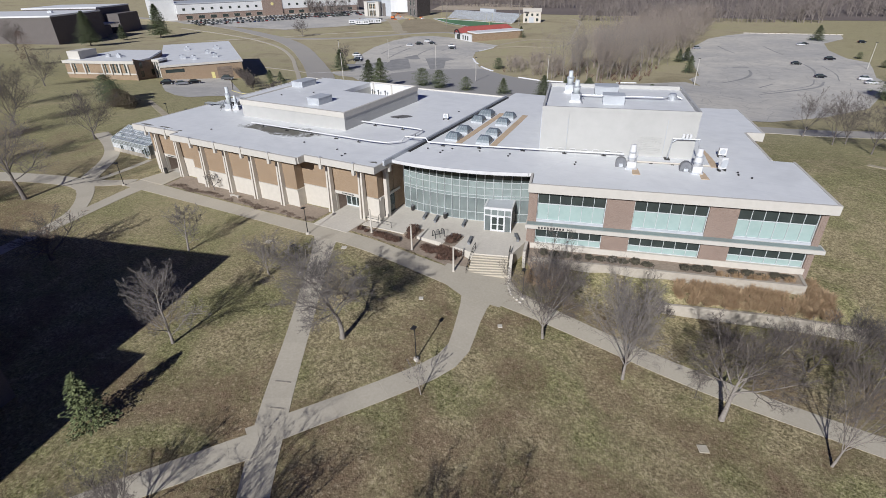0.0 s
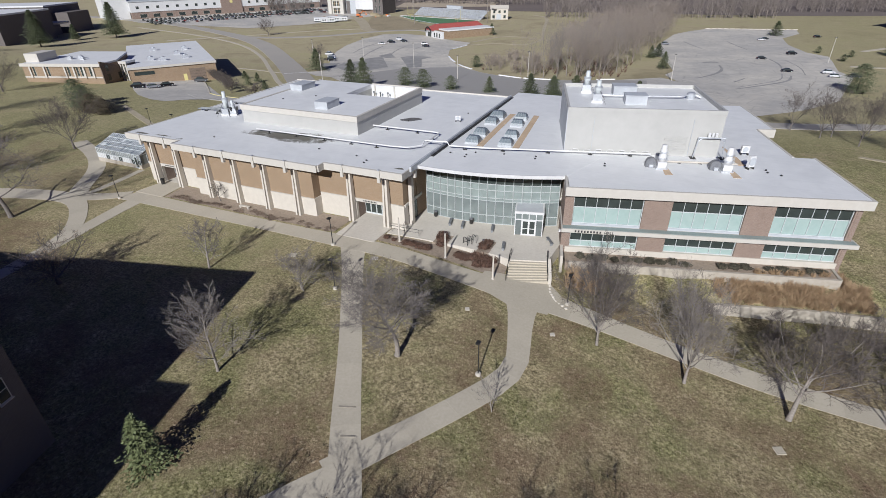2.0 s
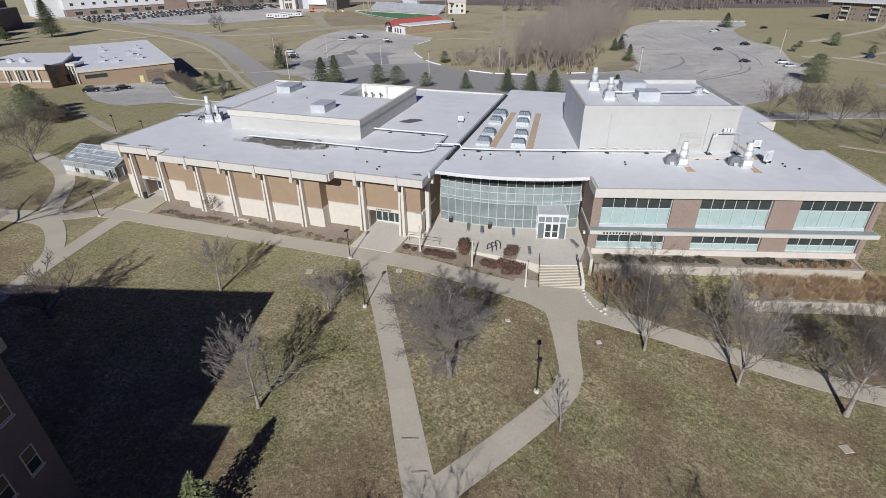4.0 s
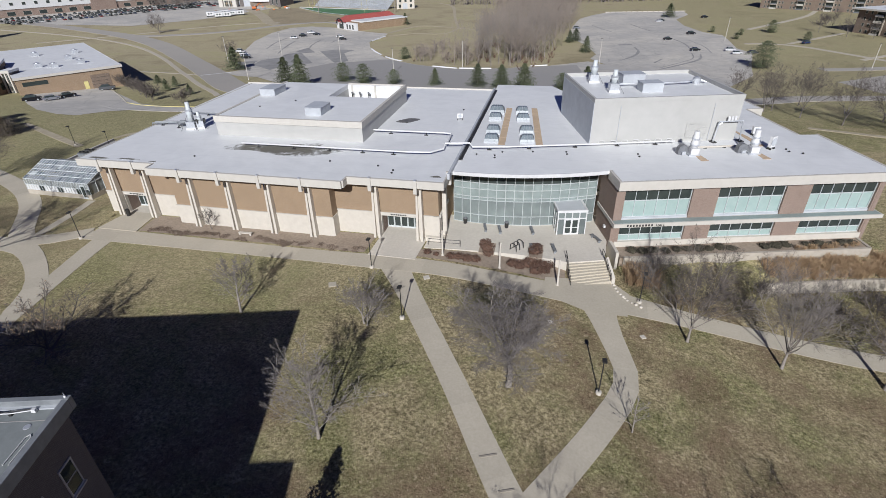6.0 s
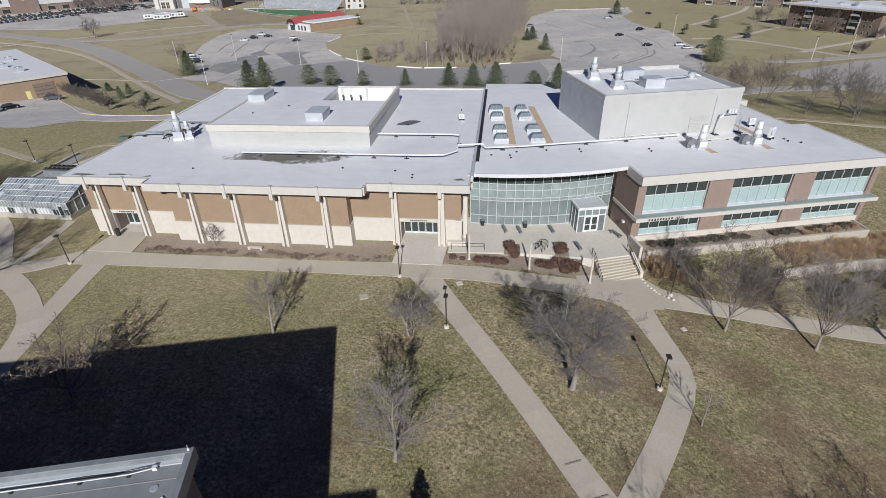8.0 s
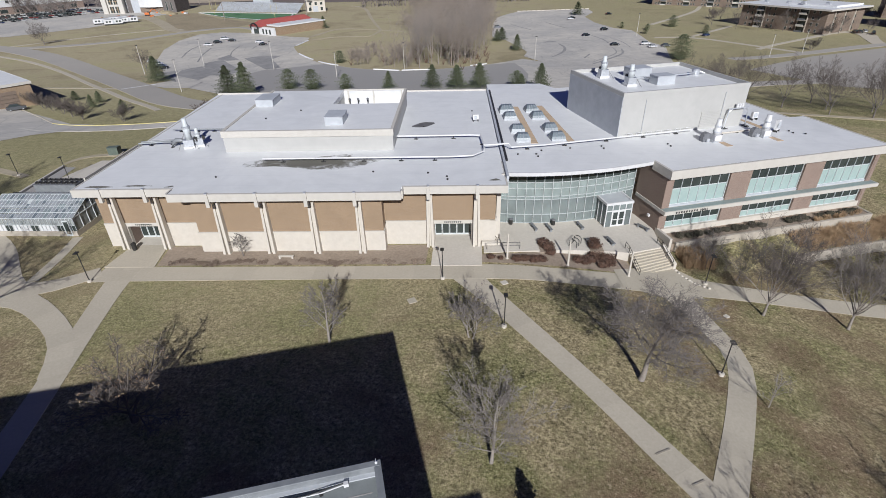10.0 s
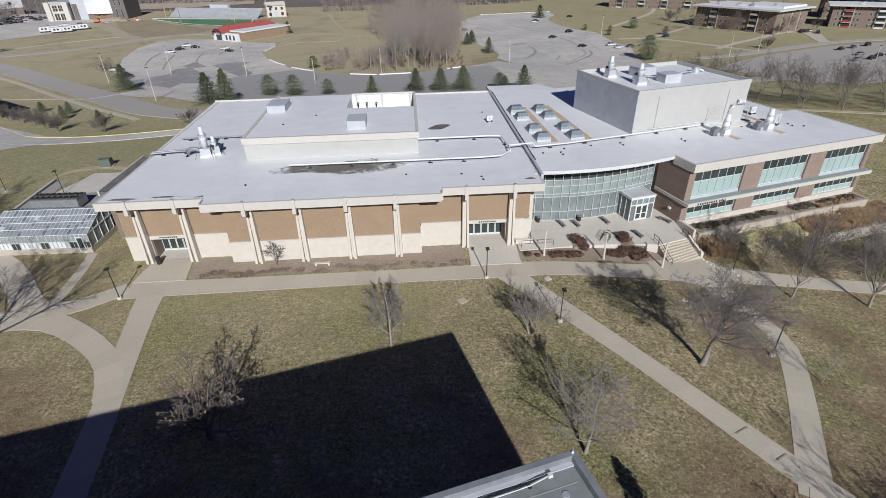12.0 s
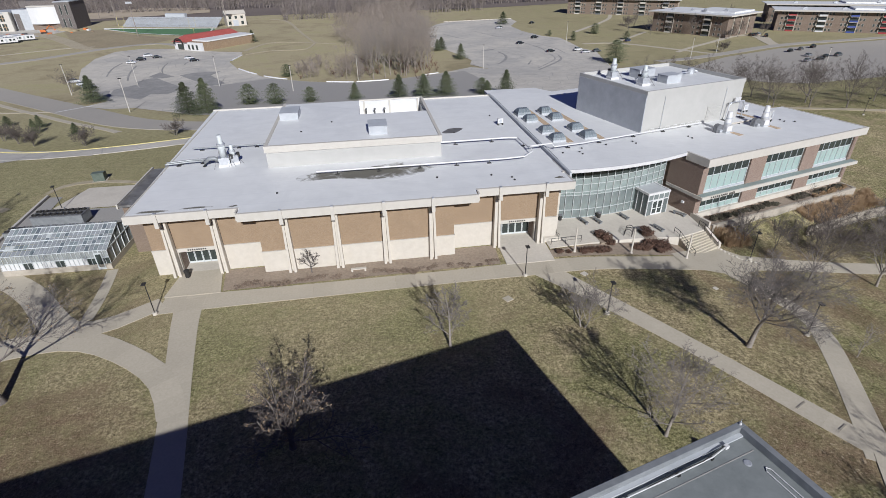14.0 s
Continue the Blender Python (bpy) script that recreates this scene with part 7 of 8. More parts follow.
for i, (x, y, s) in enumerate(((-107.4, 157.4, 1.05), (-49.9, 168.8, 0.8), (-41.9, 167.7, 0.85), (-34.6, 166.7, 0.8), (-64.3, 168.8, 0.6), (-21.6, 163.5, 0.55), (-15.6, 162.4, 0.8), (-154.8, 193.6, 1.0), (-20, 288, 0.7), (-12.5, 259.2, 0.75), (-17, 293, 0.7), (-160.4, 155.2, 0.34), (-146.4, 142.0, 0.38), (-149.4, 150, 0.38), (-134.2, 136.8, 0.36), (46, 400, 0.9), (-128, 355, 0.8))):
    copy_thing(sp, at(x, y, 70 * i, s) @ Matrix.Diagonal((0.9 + 0.13 * (i % 4), 1, 1.05 - 0.07 * (i % 3), 1)))
bu = conifer("rounded green pine behind the building", at(-89.5, 168.8), 2, 6.4, 4.0, NEEDLE, 5600, 0.05, 1.0, 0.23, "rounded pines")
for i, (x, y, s) in enumerate(((-97.9, 170.9, 1.0), (-78.6, 168.8, 0.75), (-93.7, 234.4, 0.8), (53.6, 228, 1.55), (-22.7, 166.7, 0.8), (88, 330, 1.0), (95, 300, 0.7), (64, 305, 0.5), (70, 320, 0.5), (58, 330, 0.5))):
    copy_thing(bu, at(x, y, 50 * i, s))
big = conifer("broad dark green juniper clump on the lawn", at(-157.6, 88.8), 3, 7.6, 4.6, NEEDLE, 6500, 0.03, 1.0, 0.26, "juniper clumps")
copy_thing(big, at(-152.6, 87.4, 80, 0.86))
old = conifer("low juniper clump browned by winter on the lawn", at(-148.2, 86.0), 8, 4.8, 4.4, WINTER_JUNIPER, 5500, 0.03, 1.0, 0.24, "browned juniper clumps")
copy_thing(old, at(-143.4, 85.8, 130, 0.82))
tp = conifer("tall dark pine beside the gymnasium", at(-374, 206), 4, 21, 9.5, NEEDLE, 9000, 0.12, leaf=0.6, group="tall pines")
copy_thing(tp, at(-382, 263, 100, 1.1)), copy_thing(tp, at(-397, 243, 10, 0.5))
conifer("light green young evergreen at the shadow edge", at(-36.9, 13.3), 5, 5.2, 2.0, YEW, 2300, 0.05, leaf=0.2)
rb = conifer("rusty brown oak holding dead leaves", at(-278, 125), 6, 14, 6.5, RUST_LEAF, 1100, 0.2, 1.0, 0.42, "rust-leaf trees")

# ---- woods as countless trees ----
def stand_of_trees(name, label, spots, tall, rng, material, boughs=16, thick=1.0, height=lambda x, y: 1.0, twigs=9, rise=(0.35, 0.95), reach=1.0):
    g = Mesh()
    for x, y in spots:
        z, h = land(x, y), tall * rng.uniform(0.7, 1.15) * height(x, y)
        w = 0.065 * thick ** 0.9
        lean = rng.gauss(0, 0.04)
        g.tube([(x, y, z - 0.3), (x + lean * h, y, z + h * 0.75)], [w * 1.2, w * 0.5], 3, False)
        for k in range(boughs):
            f = rng.uniform(0.14, 0.97)
            a = rng.uniform(0, 6.283)
            l = reach * h * rng.uniform(0.14, 0.34) * (1.25 - 0.6 * abs(f - 0.55))
            bx, by, bz = x + lean * h * f, y, z + h * 0.72 * f
            ex, ey, ez = bx + math.cos(a) * l * 0.85, by + math.sin(a) * l * 0.85, bz + l * rng.uniform(*rise)
            g.tube([(bx, by, bz), (ex, ey, ez)], [0.05 * thick, 0.018 * thick], 3, False)
            for _ in range(twigs):
                m = rng.uniform(0.2, 1.0)
                px, py, pz = bx + (ex - bx) * m, by + (ey - by) * m, bz + (ez - bz) * m
                b = a + rng.uniform(-1.7, 1.7)
                q, lift = l * rng.uniform(0.3, 0.6), rng.uniform(0.2, 1.0)
                ux, uy = -math.sin(b) * 0.017 * thick, math.cos(b) * 0.017 * thick
                g.quad((px - ux, py - uy, pz), (px + ux, py + uy, pz), (px + math.cos(b) * q * 0.6 + ux * 0.4, py + math.sin(b) * q * 0.6 + uy * 0.4, pz + q * lift), (px + math.cos(b) * q * 0.6 - ux * 0.4, py + math.sin(b) * q * 0.6 - uy * 0.4, pz + q * lift))
    return tagged(part(name, g, material), label, "woodland", kind="stuff")


rng = random.Random(3)
spots = []
while len(spots) < 300:
    x, y = rng.uniform(-92, -12), rng.uniform(212, 480)
    lo = -68 - 10 * smooth((y - 300) / 120) + 5 * math.sin(y * 0.05)
    hi = -28 + 9 * smooth((y - 235) / 50) + 3 * smooth((y - 320) / 60)
    if lo < x < hi and y > 213 + 0.55 * max(0.0, x + 56) + 0.4 * max(0.0, -60 - x):
        spots.append((x, y))
near = [p for p in spots if p[1] < 330][:150]
stand_of_trees("grove", "dense grove of grey bare trees in the loop", [p for p in spots if p not in near], 18, rng, WOOD_TWIG, 26, 0.9, lambda x, y: 0.55 + 0.45 * smooth((x + 66) / 12), 12, (0.1, 0.75), 1.35)
kinds = [bare_tree("bare grey-brown tree of the loop grove", at(*near[k]), 60 + k, 17 + k, 0.2, (9, 9, 7, 4), (VASE, ROUND, VASE, OVAL)[k], bark=WOOD_TWIG, twigs=WOOD_TWIG, group="grove trees", spread=(9, 11, 12, 8)[k]) for k in range(4)]
for i, (x, y) in enumerate(near[4:]):
    copy_thing(kinds[i % 4], at(x, y, 47 * i, rng.uniform(0.75, 1.15) * (0.6 + 0.4 * smooth((x + 66) / 12))))
scrub = []
while len(scrub) < 70:
    x, y = rng.uniform(-90, -58), rng.uniform(216, 262)
    if y > 218 + 0.6 * max(0.0, -72 - x):
        scrub.append((x, y))
stand_of_trees("thicket", "low brown thicket beside the grove", scrub, 6.5, rng, WOOD_TWIG, 26, 0.9)
birch = bare_tree("tall pale-trunked bare tree at the grove edge", at(-57, 216), 31, 25, 0.42, (8, 9, 6, 3), VASE, bark=PALE_BARK, twigs=PALE_TWIG, group="pale grove trees", spread=11)
for i, (x, y, s) in enumerate(((-62.5, 218, 0.8), (-52, 219, 0.95), (-49.5, 226, 1.05), (-45, 224, 1.0), (-41, 231, 1.1), (-35, 233, 0.95), (-31, 243, 1.0), (-28, 256, 0.9), (-54, 230, 1.0), (-46, 240, 1.1), (-38, 250, 1.1), (-59, 238, 0.85))):
    copy_thing(birch, at(x, y, 64 * i, s))
brush = Mesh()
for _ in range(420):
    x, y = rng.choice(spots)
    x, y = x + rng.gauss(0, 5), y + rng.gauss(0, 6)
    if y < 275:
        base_z = land(x, y)
        for _ in range(22):
            a, l = rng.uniform(0, 6.283), rng.uniform(0.8, 2.6)
            brush.quad((x - 0.03, y, base_z), (x + 0.03, y, base_z), (x + math.cos(a) * l * 0.6 + 0.03, y + math.sin(a) * l * 0.6, base_z + l), (x + math.cos(a) * l * 0.6 - 0.03, y + math.sin(a) * l * 0.6, base_z + l))
tagged(part("brushwood", brush, RUST_LEAF), "rusty undergrowth along the grove edge", "undergrowth", kind="stuff")
spots = []
for _ in range(5200):
    x = rng.uniform(-1250, 900)
    edge = 510 + 40 * math.sin(x * 0.006) + (60 if x > 60 else 0) + max(0, (-x - 500) * 0.15) + (160 if -385 < x < -125 else 0)
    y = edge + 520 * rng.random() ** 2.9
    spots.append((x, y))
stand_of_trees("forest", "brown-grey bare forest along the horizon", spots, 16.5, rng, FOREST_TWIG, 9, 3.4, twigs=6)
area("forest_floor", "leaf-brown floor of the distant forest", "forest floor", [(-1400, 690), (-700, 560), (-300, 545), (60, 545), (300, 600), (900, 600), (1000, 1500), (-1400, 1500)], FLOOR, 0.1, 60)

# ---- distant buildings ----
def windows_on(parent, xs, y, z0, z1, w, glass=None, frame_mat=None):
    for x in xs:
        win = part("window", Mesh().box(x - w / 2 - 0.08, x + w / 2 + 0.08, y - 0.06, y + 0.05, z0 - 0.08, z0).box(x - w / 2 - 0.08, x + w / 2 + 0.08, y - 0.06, y + 0.05, z1, z1 + 0.08).box(x - w / 2 - 0.08, x - w / 2, y - 0.06, y + 0.05, z0, z1).box(x + w / 2, x + w / 2 + 0.08, y - 0.06, y + 0.05, z0, z1), frame_mat or FASCIA, parent)
        part("pane", Mesh().box(x - w / 2, x + w / 2, y - 0.03, y + 0.04, z0, z1), glass or GLASS_DARK, win)


def roof_box(parent, x, y, z, s=1.6, h=1.0):
    part("roof_unit", Mesh().box(x - s / 2, x + s / 2, y - s / 3, y + s / 3, z, z + h).lathe(x, y, [(s / 4, z + h), (s / 4, z + h + 0.3)], 8), GALV, parent, "silver roof unit")


# brick studio, its long front turned to the yard
ST = thing("studio_building", "tan brick studio with pale flat roof and garage door", "building", pose(-184.5, 125.1, -3.6, 0, 0, 53))
part("wall", Mesh().box(0, 29, 0, 69, -2, 5.4), BRICK, ST), part("roof", Mesh().box(-0.3, 29.3, -0.3, 69, 5.4, 6.0), ROOF, ST, "pale membrane roof"), part("fascia", Mesh().box(-0.4, 29.4, -0.42, -0.3, 5.3, 6.05).box(29.3, 29.42, -0.3, 69, 5.3, 6.05), FASCIA, ST)
gd = part("garage_door", Mesh().box(19.5, 25, -0.08, 0.0, 0.0, 4.0), BROWN_BRICK, ST, "brown garage door")
for z in (1.0, 2.0, 3.0):
    part("rail", Mesh().box(19.5, 25, -0.12, -0.08, z, z + 0.06), DARK_METAL, gd)
part("band_window", Mesh().box(1.5, 8, -0.06, 0, 3.2, 4.4), GLASS_DARK, ST), part("side_door", Mesh().box(17.2, 18.4, -0.07, 0, 0.0, 2.3), YELLOW, ST)
for x, y in ((8, 16), (12, 12), (18, 26), (22, 40), (10, 44), (20, 14)):
    roof_box(ST, x, y, 6.0, 2.2, 1.2)
S2 = thing("studio_building", "tan brick studio wing with tall slit windows", "building", pose(-219.3, 110.3, -0.9, 0, 0, 17) @ Matrix.Diagonal((0.955, 0.955, 0.955, 1)))
part("wall", Mesh().prism([(0, 0), (31.5, 0), (31.5, 9.4), (21, 30), (0, 30)], -4.5, 5.0), BRICK, S2), part("roof", Mesh().prism([(-0.4, -0.4), (31.48, -0.4), (31.48, 9.4), (21.2, 30), (-0.4, 30)], 5.0, 5.6), ROOF, S2, "pale membrane roof"), part("fascia", Mesh().box(-0.5, 32.0, -0.52, -0.4, 4.6, 5.7), FASCIA, S2), part("base_band", Mesh().box(-0.1, 31.6, -0.12, 0, 0.6, 1.1), FASCIA, S2)
windows_on(S2, (4.5, 10.3, 18.6, 22.2, 23.9, 27.4), 0, 1.2, 4.5, 0.8)
for x in (3.2, 9.0, 17.4, 21.0, 25.1, 28.6):
    part("fin", Mesh().box(x - 0.3, x + 0.3, -0.5, 0, 0.6, 4.6), FASCIA, S2, "cream wall fin")
part("tower", Mesh().box(-0.5, 5, 3, 12, 5.0, 8.6), FASCIA, S2, "cream clerestory box")
for x, y in ((12, 10), (15, 12), (18, 9)):
    roof_box(S2, x, y, 5.6)
# Shade on this east end is put into a darker brick than the wing's.
part("end_wall", Mesh().loft([[(31.5, 0, -4.5), (31.9, 0, -4.5), (31.9, 12, -4.5), (31.5, 12, -4.5)], [(31.5, 0, 6.4), (31.9, 0, 6.4), (31.9, 12, 3.0), (31.5, 12, 3.0)]]), BROWN_BRICK, S2, "brick end wall with sloping top, coloured darker for its shade")
for y, z0, z1 in ((2.2, 2.6, 4.8), (2.2, -0.6, 1.6), (8.0, -0.8, 1.4), (10.5, -0.8, 1.4)):
    part("end_window", Mesh().box(31.9, 31.96, y, y + 1.5, z0, z1), GLASS_DARK, S2)
LK = thing("link_building", "cream-finned glazed link between the studio wings", "building", pose(-219.3, 110.3, -0.9, 0, 0, 17))
part("wall", Mesh().box(30.5, 33.4, 9.5, 14, -4, 4.0), DARK_BRICK, LK), part("roof", Mesh().box(30.5, 33.6, 9.0, 14, 4.0, 4.7), ROOF, LK, "pale flat roof"), part("fascia", Mesh().box(30.5, 33.6, 8.88, 9.0, 3.9, 4.75), FASCIA, LK)
windows_on(LK, (31.4, 32.5), 9.5, -2.5, 3.6, 0.5)
for x in (30.9, 31.95, 33.0):
    part("fin", Mesh().box(x - 0.2, x + 0.2, 9.1, 9.5, -3.5, 4.0), FASCIA, LK, "cream wall fin")

GY = thing("gymnasium", "dark brick gymnasium with pale flat roof", "building", pose(-398.7, 199.3, -8, 0, 0, 28))
part("wall", Mesh().box(-80, 0, 0, 55, -3, 16.6), DARK_BRICK, GY), part("roof", Mesh().box(-80.4, 0.4, -0.4, 55, 16.6, 17.6), ROOF, GY, "pale flat roof")
part("wing_wall", Mesh().box(-80, -20, 83, 130, -4, 17.0), DARK_BRICK, GY), part("wing_roof", Mesh().box(-80.4, -19.6, 82.6, 130, 17.0, 18.0), ROOF, GY), part("end_wall", Mesh().box(-20, -8, 90, 120, -4, 12.5), DARK_BRICK, GY)
part("link", Mesh().box(-60, -12, 55, 82.6, -3, 7), DARK_BRICK, GY), part("canopy", Mesh().box(-30, 3, 55.2, 70, 7, 8), FASCIA, GY, "cream entrance canopy")
roof_box(GY, -62, 8, 17.6, 4, 1.8), roof_box(GY, -20, 30, 17.6, 3, 1.2)

AR = thing("sports_arena", "long white-panelled sports arena on a brick base", "building", pose(-505, 372, -10, 0, 0, 62))
part("base_wall", Mesh().box(0, 200, 0, 60, -1, 6), RED_BRICK, AR, "brown brick base"), part("upper_wall", Mesh().box(-0.5, 200.5, -0.5, 60, 6, 15), WHITE_PAINT, AR, "white panelled upper wall"), part("roof", Mesh().box(-1, 201, -1, 60, 15, 16), GREY_PANEL, AR), part("end_wall", Mesh().box(-22, -0.6, 6, 50, -1, 19), WHITE_PAINT, AR)
part("brick_bay", Mesh().box(86, 108, -1.2, -0.5, -1, 15.5), RED_BRICK, AR, "brown brick entrance bay"), part("emblem", Mesh().tube([(97, -1.2, 11.5), (97, -1.4, 11.5)], 1.6, 12), YELLOW, AR, "plain yellow emblem disc")
windows_on(AR, [6 + 9.2 * i for i in range(21) if not 84 < 6 + 9.2 * i < 110], -0.5, 9, 11.2, 2.6)
windows_on(AR, [10 + 12 * i for i in range(16)], 0, 1, 4, 6)

SITE = thing("unfinished_building", "half-built pale block with brick bays and boarded openings", "building", pose(-345, 474, -10, 0, 0, 2))
part("core", Mesh().box(0, 16, 2, 30, -1, 13), FASCIA, SITE, "cream sheathed core"), part("pier", Mesh().box(-1, 3, 0, 2, -1, 14), FASCIA, SITE), part("pier", Mesh().box(13, 17, 0, 2, -1, 14), FASCIA, SITE), part("parapet", Mesh().box(-1, 17, 1, 30, 13, 14), GREY_PANEL, SITE)
for z0, z1 in ((0.5, 5.5), (7.2, 11.6)):
    for x0 in (4.2, 8.8):
        op = part("opening", Mesh().box(x0, x0 + 3.6, 1.9, 2.1, z0, z1), GLASS_DARK, SITE, "dark window opening")
        part("infill", Mesh().box(x0 + 1.5, x0 + 2.1, 1.8, 1.9, z0, z1).box(x0, x0 + 3.6, 1.8, 1.9, (z0 + z1) / 2 - 0.2, (z0 + z1) / 2 + 0.2), BRICK, op)
# The shaded gap between the blocks is a flat dark panel on the grey wall.
part("grey_wall", Mesh().box(17, 28, 6, 30, -1, 15), GREY_PANEL, SITE, "grey-green sheathing wall"), part("dark_gap_panel", Mesh().box(17.4, 21.5, 5.8, 6, -0.5, 12), DARK_BRICK, SITE)
sweep = [(28 + 22 * k / 8, 6 - 2.6 * math.sin(math.pi * k / 8)) for k in range(9)]
part("white_wall", Mesh().prism(sweep + [(50, 30), (28, 30)], 4.2, 16.5), WHITE_PAINT, SITE, "white curved upper wall"), part("wall_cap", Mesh().prism([(x, y - 0.4) for x, y in sweep] + [(50.4, 30), (27.6, 30)], 16.5, 17.3), FASCIA, SITE), part("base_storey", Mesh().box(28, 50, 6.2, 30, -1, 4.2), BROWN_BRICK, SITE, "brown brick base storey")
part("brick_end", Mesh().box(50, 61, 2, 30, -1, 19.5), DARK_BRICK, SITE, "brown brick end tower"), part("tower_cap", Mesh().box(49.6, 61.4, 1.6, 30, 19.5, 20.1), GREY_PANEL, SITE), part("stair_tower", Mesh().box(20, 46, 14, 30, 16, 20.5), DARK_BRICK, SITE)
windows_on(SITE, [53.5, 57.5], 2, 1.5, 8, 1.2), windows_on(SITE, [53.5, 57.5], 2, 10.5, 17.5, 1.2)
rng = random.Random(61)
for i in range(26):
    x, y = rng.uniform(-335, -262), rng.uniform(440, 470)
    if y < 474 - 0.55 * (x + 335) - 2 or x > -284:
        size = rng.uniform(0.6, 1.7)
        pile = thing("building_material", "crate of building material on bare earth", "crate", pose(x, y, land(x, y) + 0.02, 0, 0, rng.uniform(0, 180)), group="site material crates")
        part("crate", Mesh().box(-size, size, -size * 0.6, size * 0.6, 0, size * 0.8), rng.choice((BRICK, GALV, WHITE_PAINT, ORANGE, DARK_METAL, FASCIA)), pile)
        part("pallet", Mesh().box(-size - 0.1, size + 0.1, -size * 0.6 - 0.1, size * 0.6 + 0.1, -0.02, 0.12), BARK, pile)
for x, y, r in ((-289, 470, 6), (-280, 462, 4.5), (-296, 480, 5)):
    mound = part("earth_mound", Mesh().loft([[(r * q * math.cos(w) * (1 + 0.15 * math.sin(3 * w + r)), r * q * math.sin(w) * (1 + 0.12 * math.cos(2 * w)), h * r) for w in [2 * math.pi * k / 18 for k in range(18)]] for q, h in ((1.0, -0.05), (0.75, 0.16), (0.45, 0.3), (0.12, 0.36))]), BARE_EARTH, smooth=True)
    mound.matrix_basis = pose(x, y, land(x, y))
    tagged(mound, "loose mound of brown earth on the site", "earth mound", group="earth mounds")
for i, (x, y) in enumerate(((-291, 395), (-287, 408), (-302, 400), (-298, 413))):
    tr = thing("site_trailer", "white site trailer on the car park edge", "trailer", pose(x, y, -9.9, 0, 0, 35), group="site trailers")
    part("body", Mesh().box(-6, 6, -1.5, 1.5, 0.8, 3.6), WHITE_PAINT, tr), part("skirt", Mesh().box(-5.8, 5.8, -1.3, 1.3, 0, 0.8), DARK_METAL, tr), part("roof", Mesh().box(-6.1, 6.1, -1.6, 1.6, 3.6, 3.75), GALV, tr)
    part("door", Mesh().box(-0.5, 0.5, -1.56, -1.5, 0.9, 3.0), GREY_PANEL, tr)
    for wx in (-4.2, -2.2, 2.2, 4.2):
        part("window", Mesh().box(wx - 0.6, wx + 0.6, -1.55, -1.5, 1.7, 2.8), GLASS_DARK, tr)

EX = thing("excavator", "orange excavator beside the building site", "excavator", pose(-296, 452, -9.95, 0, 0, 30))
for s in (-1.1, 1.1):
    part("track", Mesh().box(-2.2, 2.2, s - 0.35, s + 0.35, 0, 0.9), TYRE, EX)
part("body", Mesh().box(-2.2, 1.2, -1.3, 1.3, 1.0, 2.6), ORANGE, EX), part("cab", Mesh().box(0.2, 1.8, -1.2, 0.0, 1.3, 3.4), GLASS_DARK, EX), part("boom", Mesh().tube([(1.2, 0.4, 2.0), (4.5, 0.4, 5.0), (7.0, 0.4, 3.6)], [0.4, 0.35, 0.25], 4), ORANGE, EX), part("bucket", Mesh().box(6.4, 7.8, -0.3, 1.1, 1.6, 2.6), ORANGE, EX)

PV = thing("field_house", "tan brick field house with red metal roof", "building", pose(-169, 336, -10, 0, 0, -36))
part("wall", Mesh().box(11, 23, 1.0, 40, -1, 4.6), BRICK, PV), part("roof", Mesh().box(11, 23.4, 4.0, 40.4, 4.6, 5.3), ROOF, PV, "pale flat roof"), part("front_wall", Mesh().box(0, 23.3, 0, 1.0, -1, 4.4).box(0, 11, 1.0, 40, -1, 4.4), WHITE_PAINT, PV, "white front wall")
part("red_roof", Mesh().loft([[(-0.8, -1, 4.4), (12, -1, 4.4), (12, 41, 4.4), (-0.8, 41, 4.4)], [(4.2, 5, 7.6), (6.8, 5, 7.6), (6.8, 38, 7.6), (4.2, 38, 7.6)]]), RED_ROOF, PV, "red metal hip roof")
part("arch", Mesh().tube([(5.5 + 3.6 * math.cos(w), -1.3, 3.4 + 2.8 * math.sin(w)) for w in [math.pi * i / 10 for i in range(11)]], 0.4, 6), DARK_METAL, PV, "dark entrance arch")
windows_on(PV, (5.5,), 0, 0.2, 3.2, 5), windows_on(PV, (12.4, 15.6, 19), 0, 0.6, 3.2, 1.6)
SH = thing("shed", "cream gabled ticket house beyond the field", "building", pose(-164, 456, -10, 0, 0, 20))
part("wall", Mesh().box(0, 15, 0, 12, -1, 8.5), CREAM, SH), part("roof", Mesh().loft([[(-0.5, -0.5, 8.5), (15.5, -0.5, 8.5), (15.5, 12.5, 8.5), (-0.5, 12.5, 8.5)], [(-0.5, 5.9, 11), (15.5, 5.9, 11), (15.5, 6.1, 11), (-0.5, 6.1, 11)]]), CREAM, SH), part("door", Mesh().box(5, 9, -0.08, 0, 0, 4.2), GREY_PANEL, SH)
windows_on(SH, (2.5, 12), 0, 1, 3.4, 2), windows_on(SH, (3, 7.5, 12), 0, 5.2, 7.2, 1.8)
BL = thing("bleachers", "grey aluminium bleachers beside the field", "bleachers", pose(-252, 482, -10, 0, 0, -20.5))
for i in range(12):
    part("tier", Mesh().box(0, 86, i * 0.9, i * 0.9 + 0.85, i * 0.55, i * 0.55 + 0.5), GALV, BL)
for x in range(0, 87, 12):
    part("strut", Mesh().tube([(x, 0.5, 0), (x, 10, 6)], 0.12, 4).tube([(x, 10.6, 0), (x, 10.6, 6.2)], 0.12, 4), DARK_METAL, BL)
part("press_box", Mesh().box(34, 52, 10.8, 14, 6, 9), GREY_PANEL, BL, "grey press box")
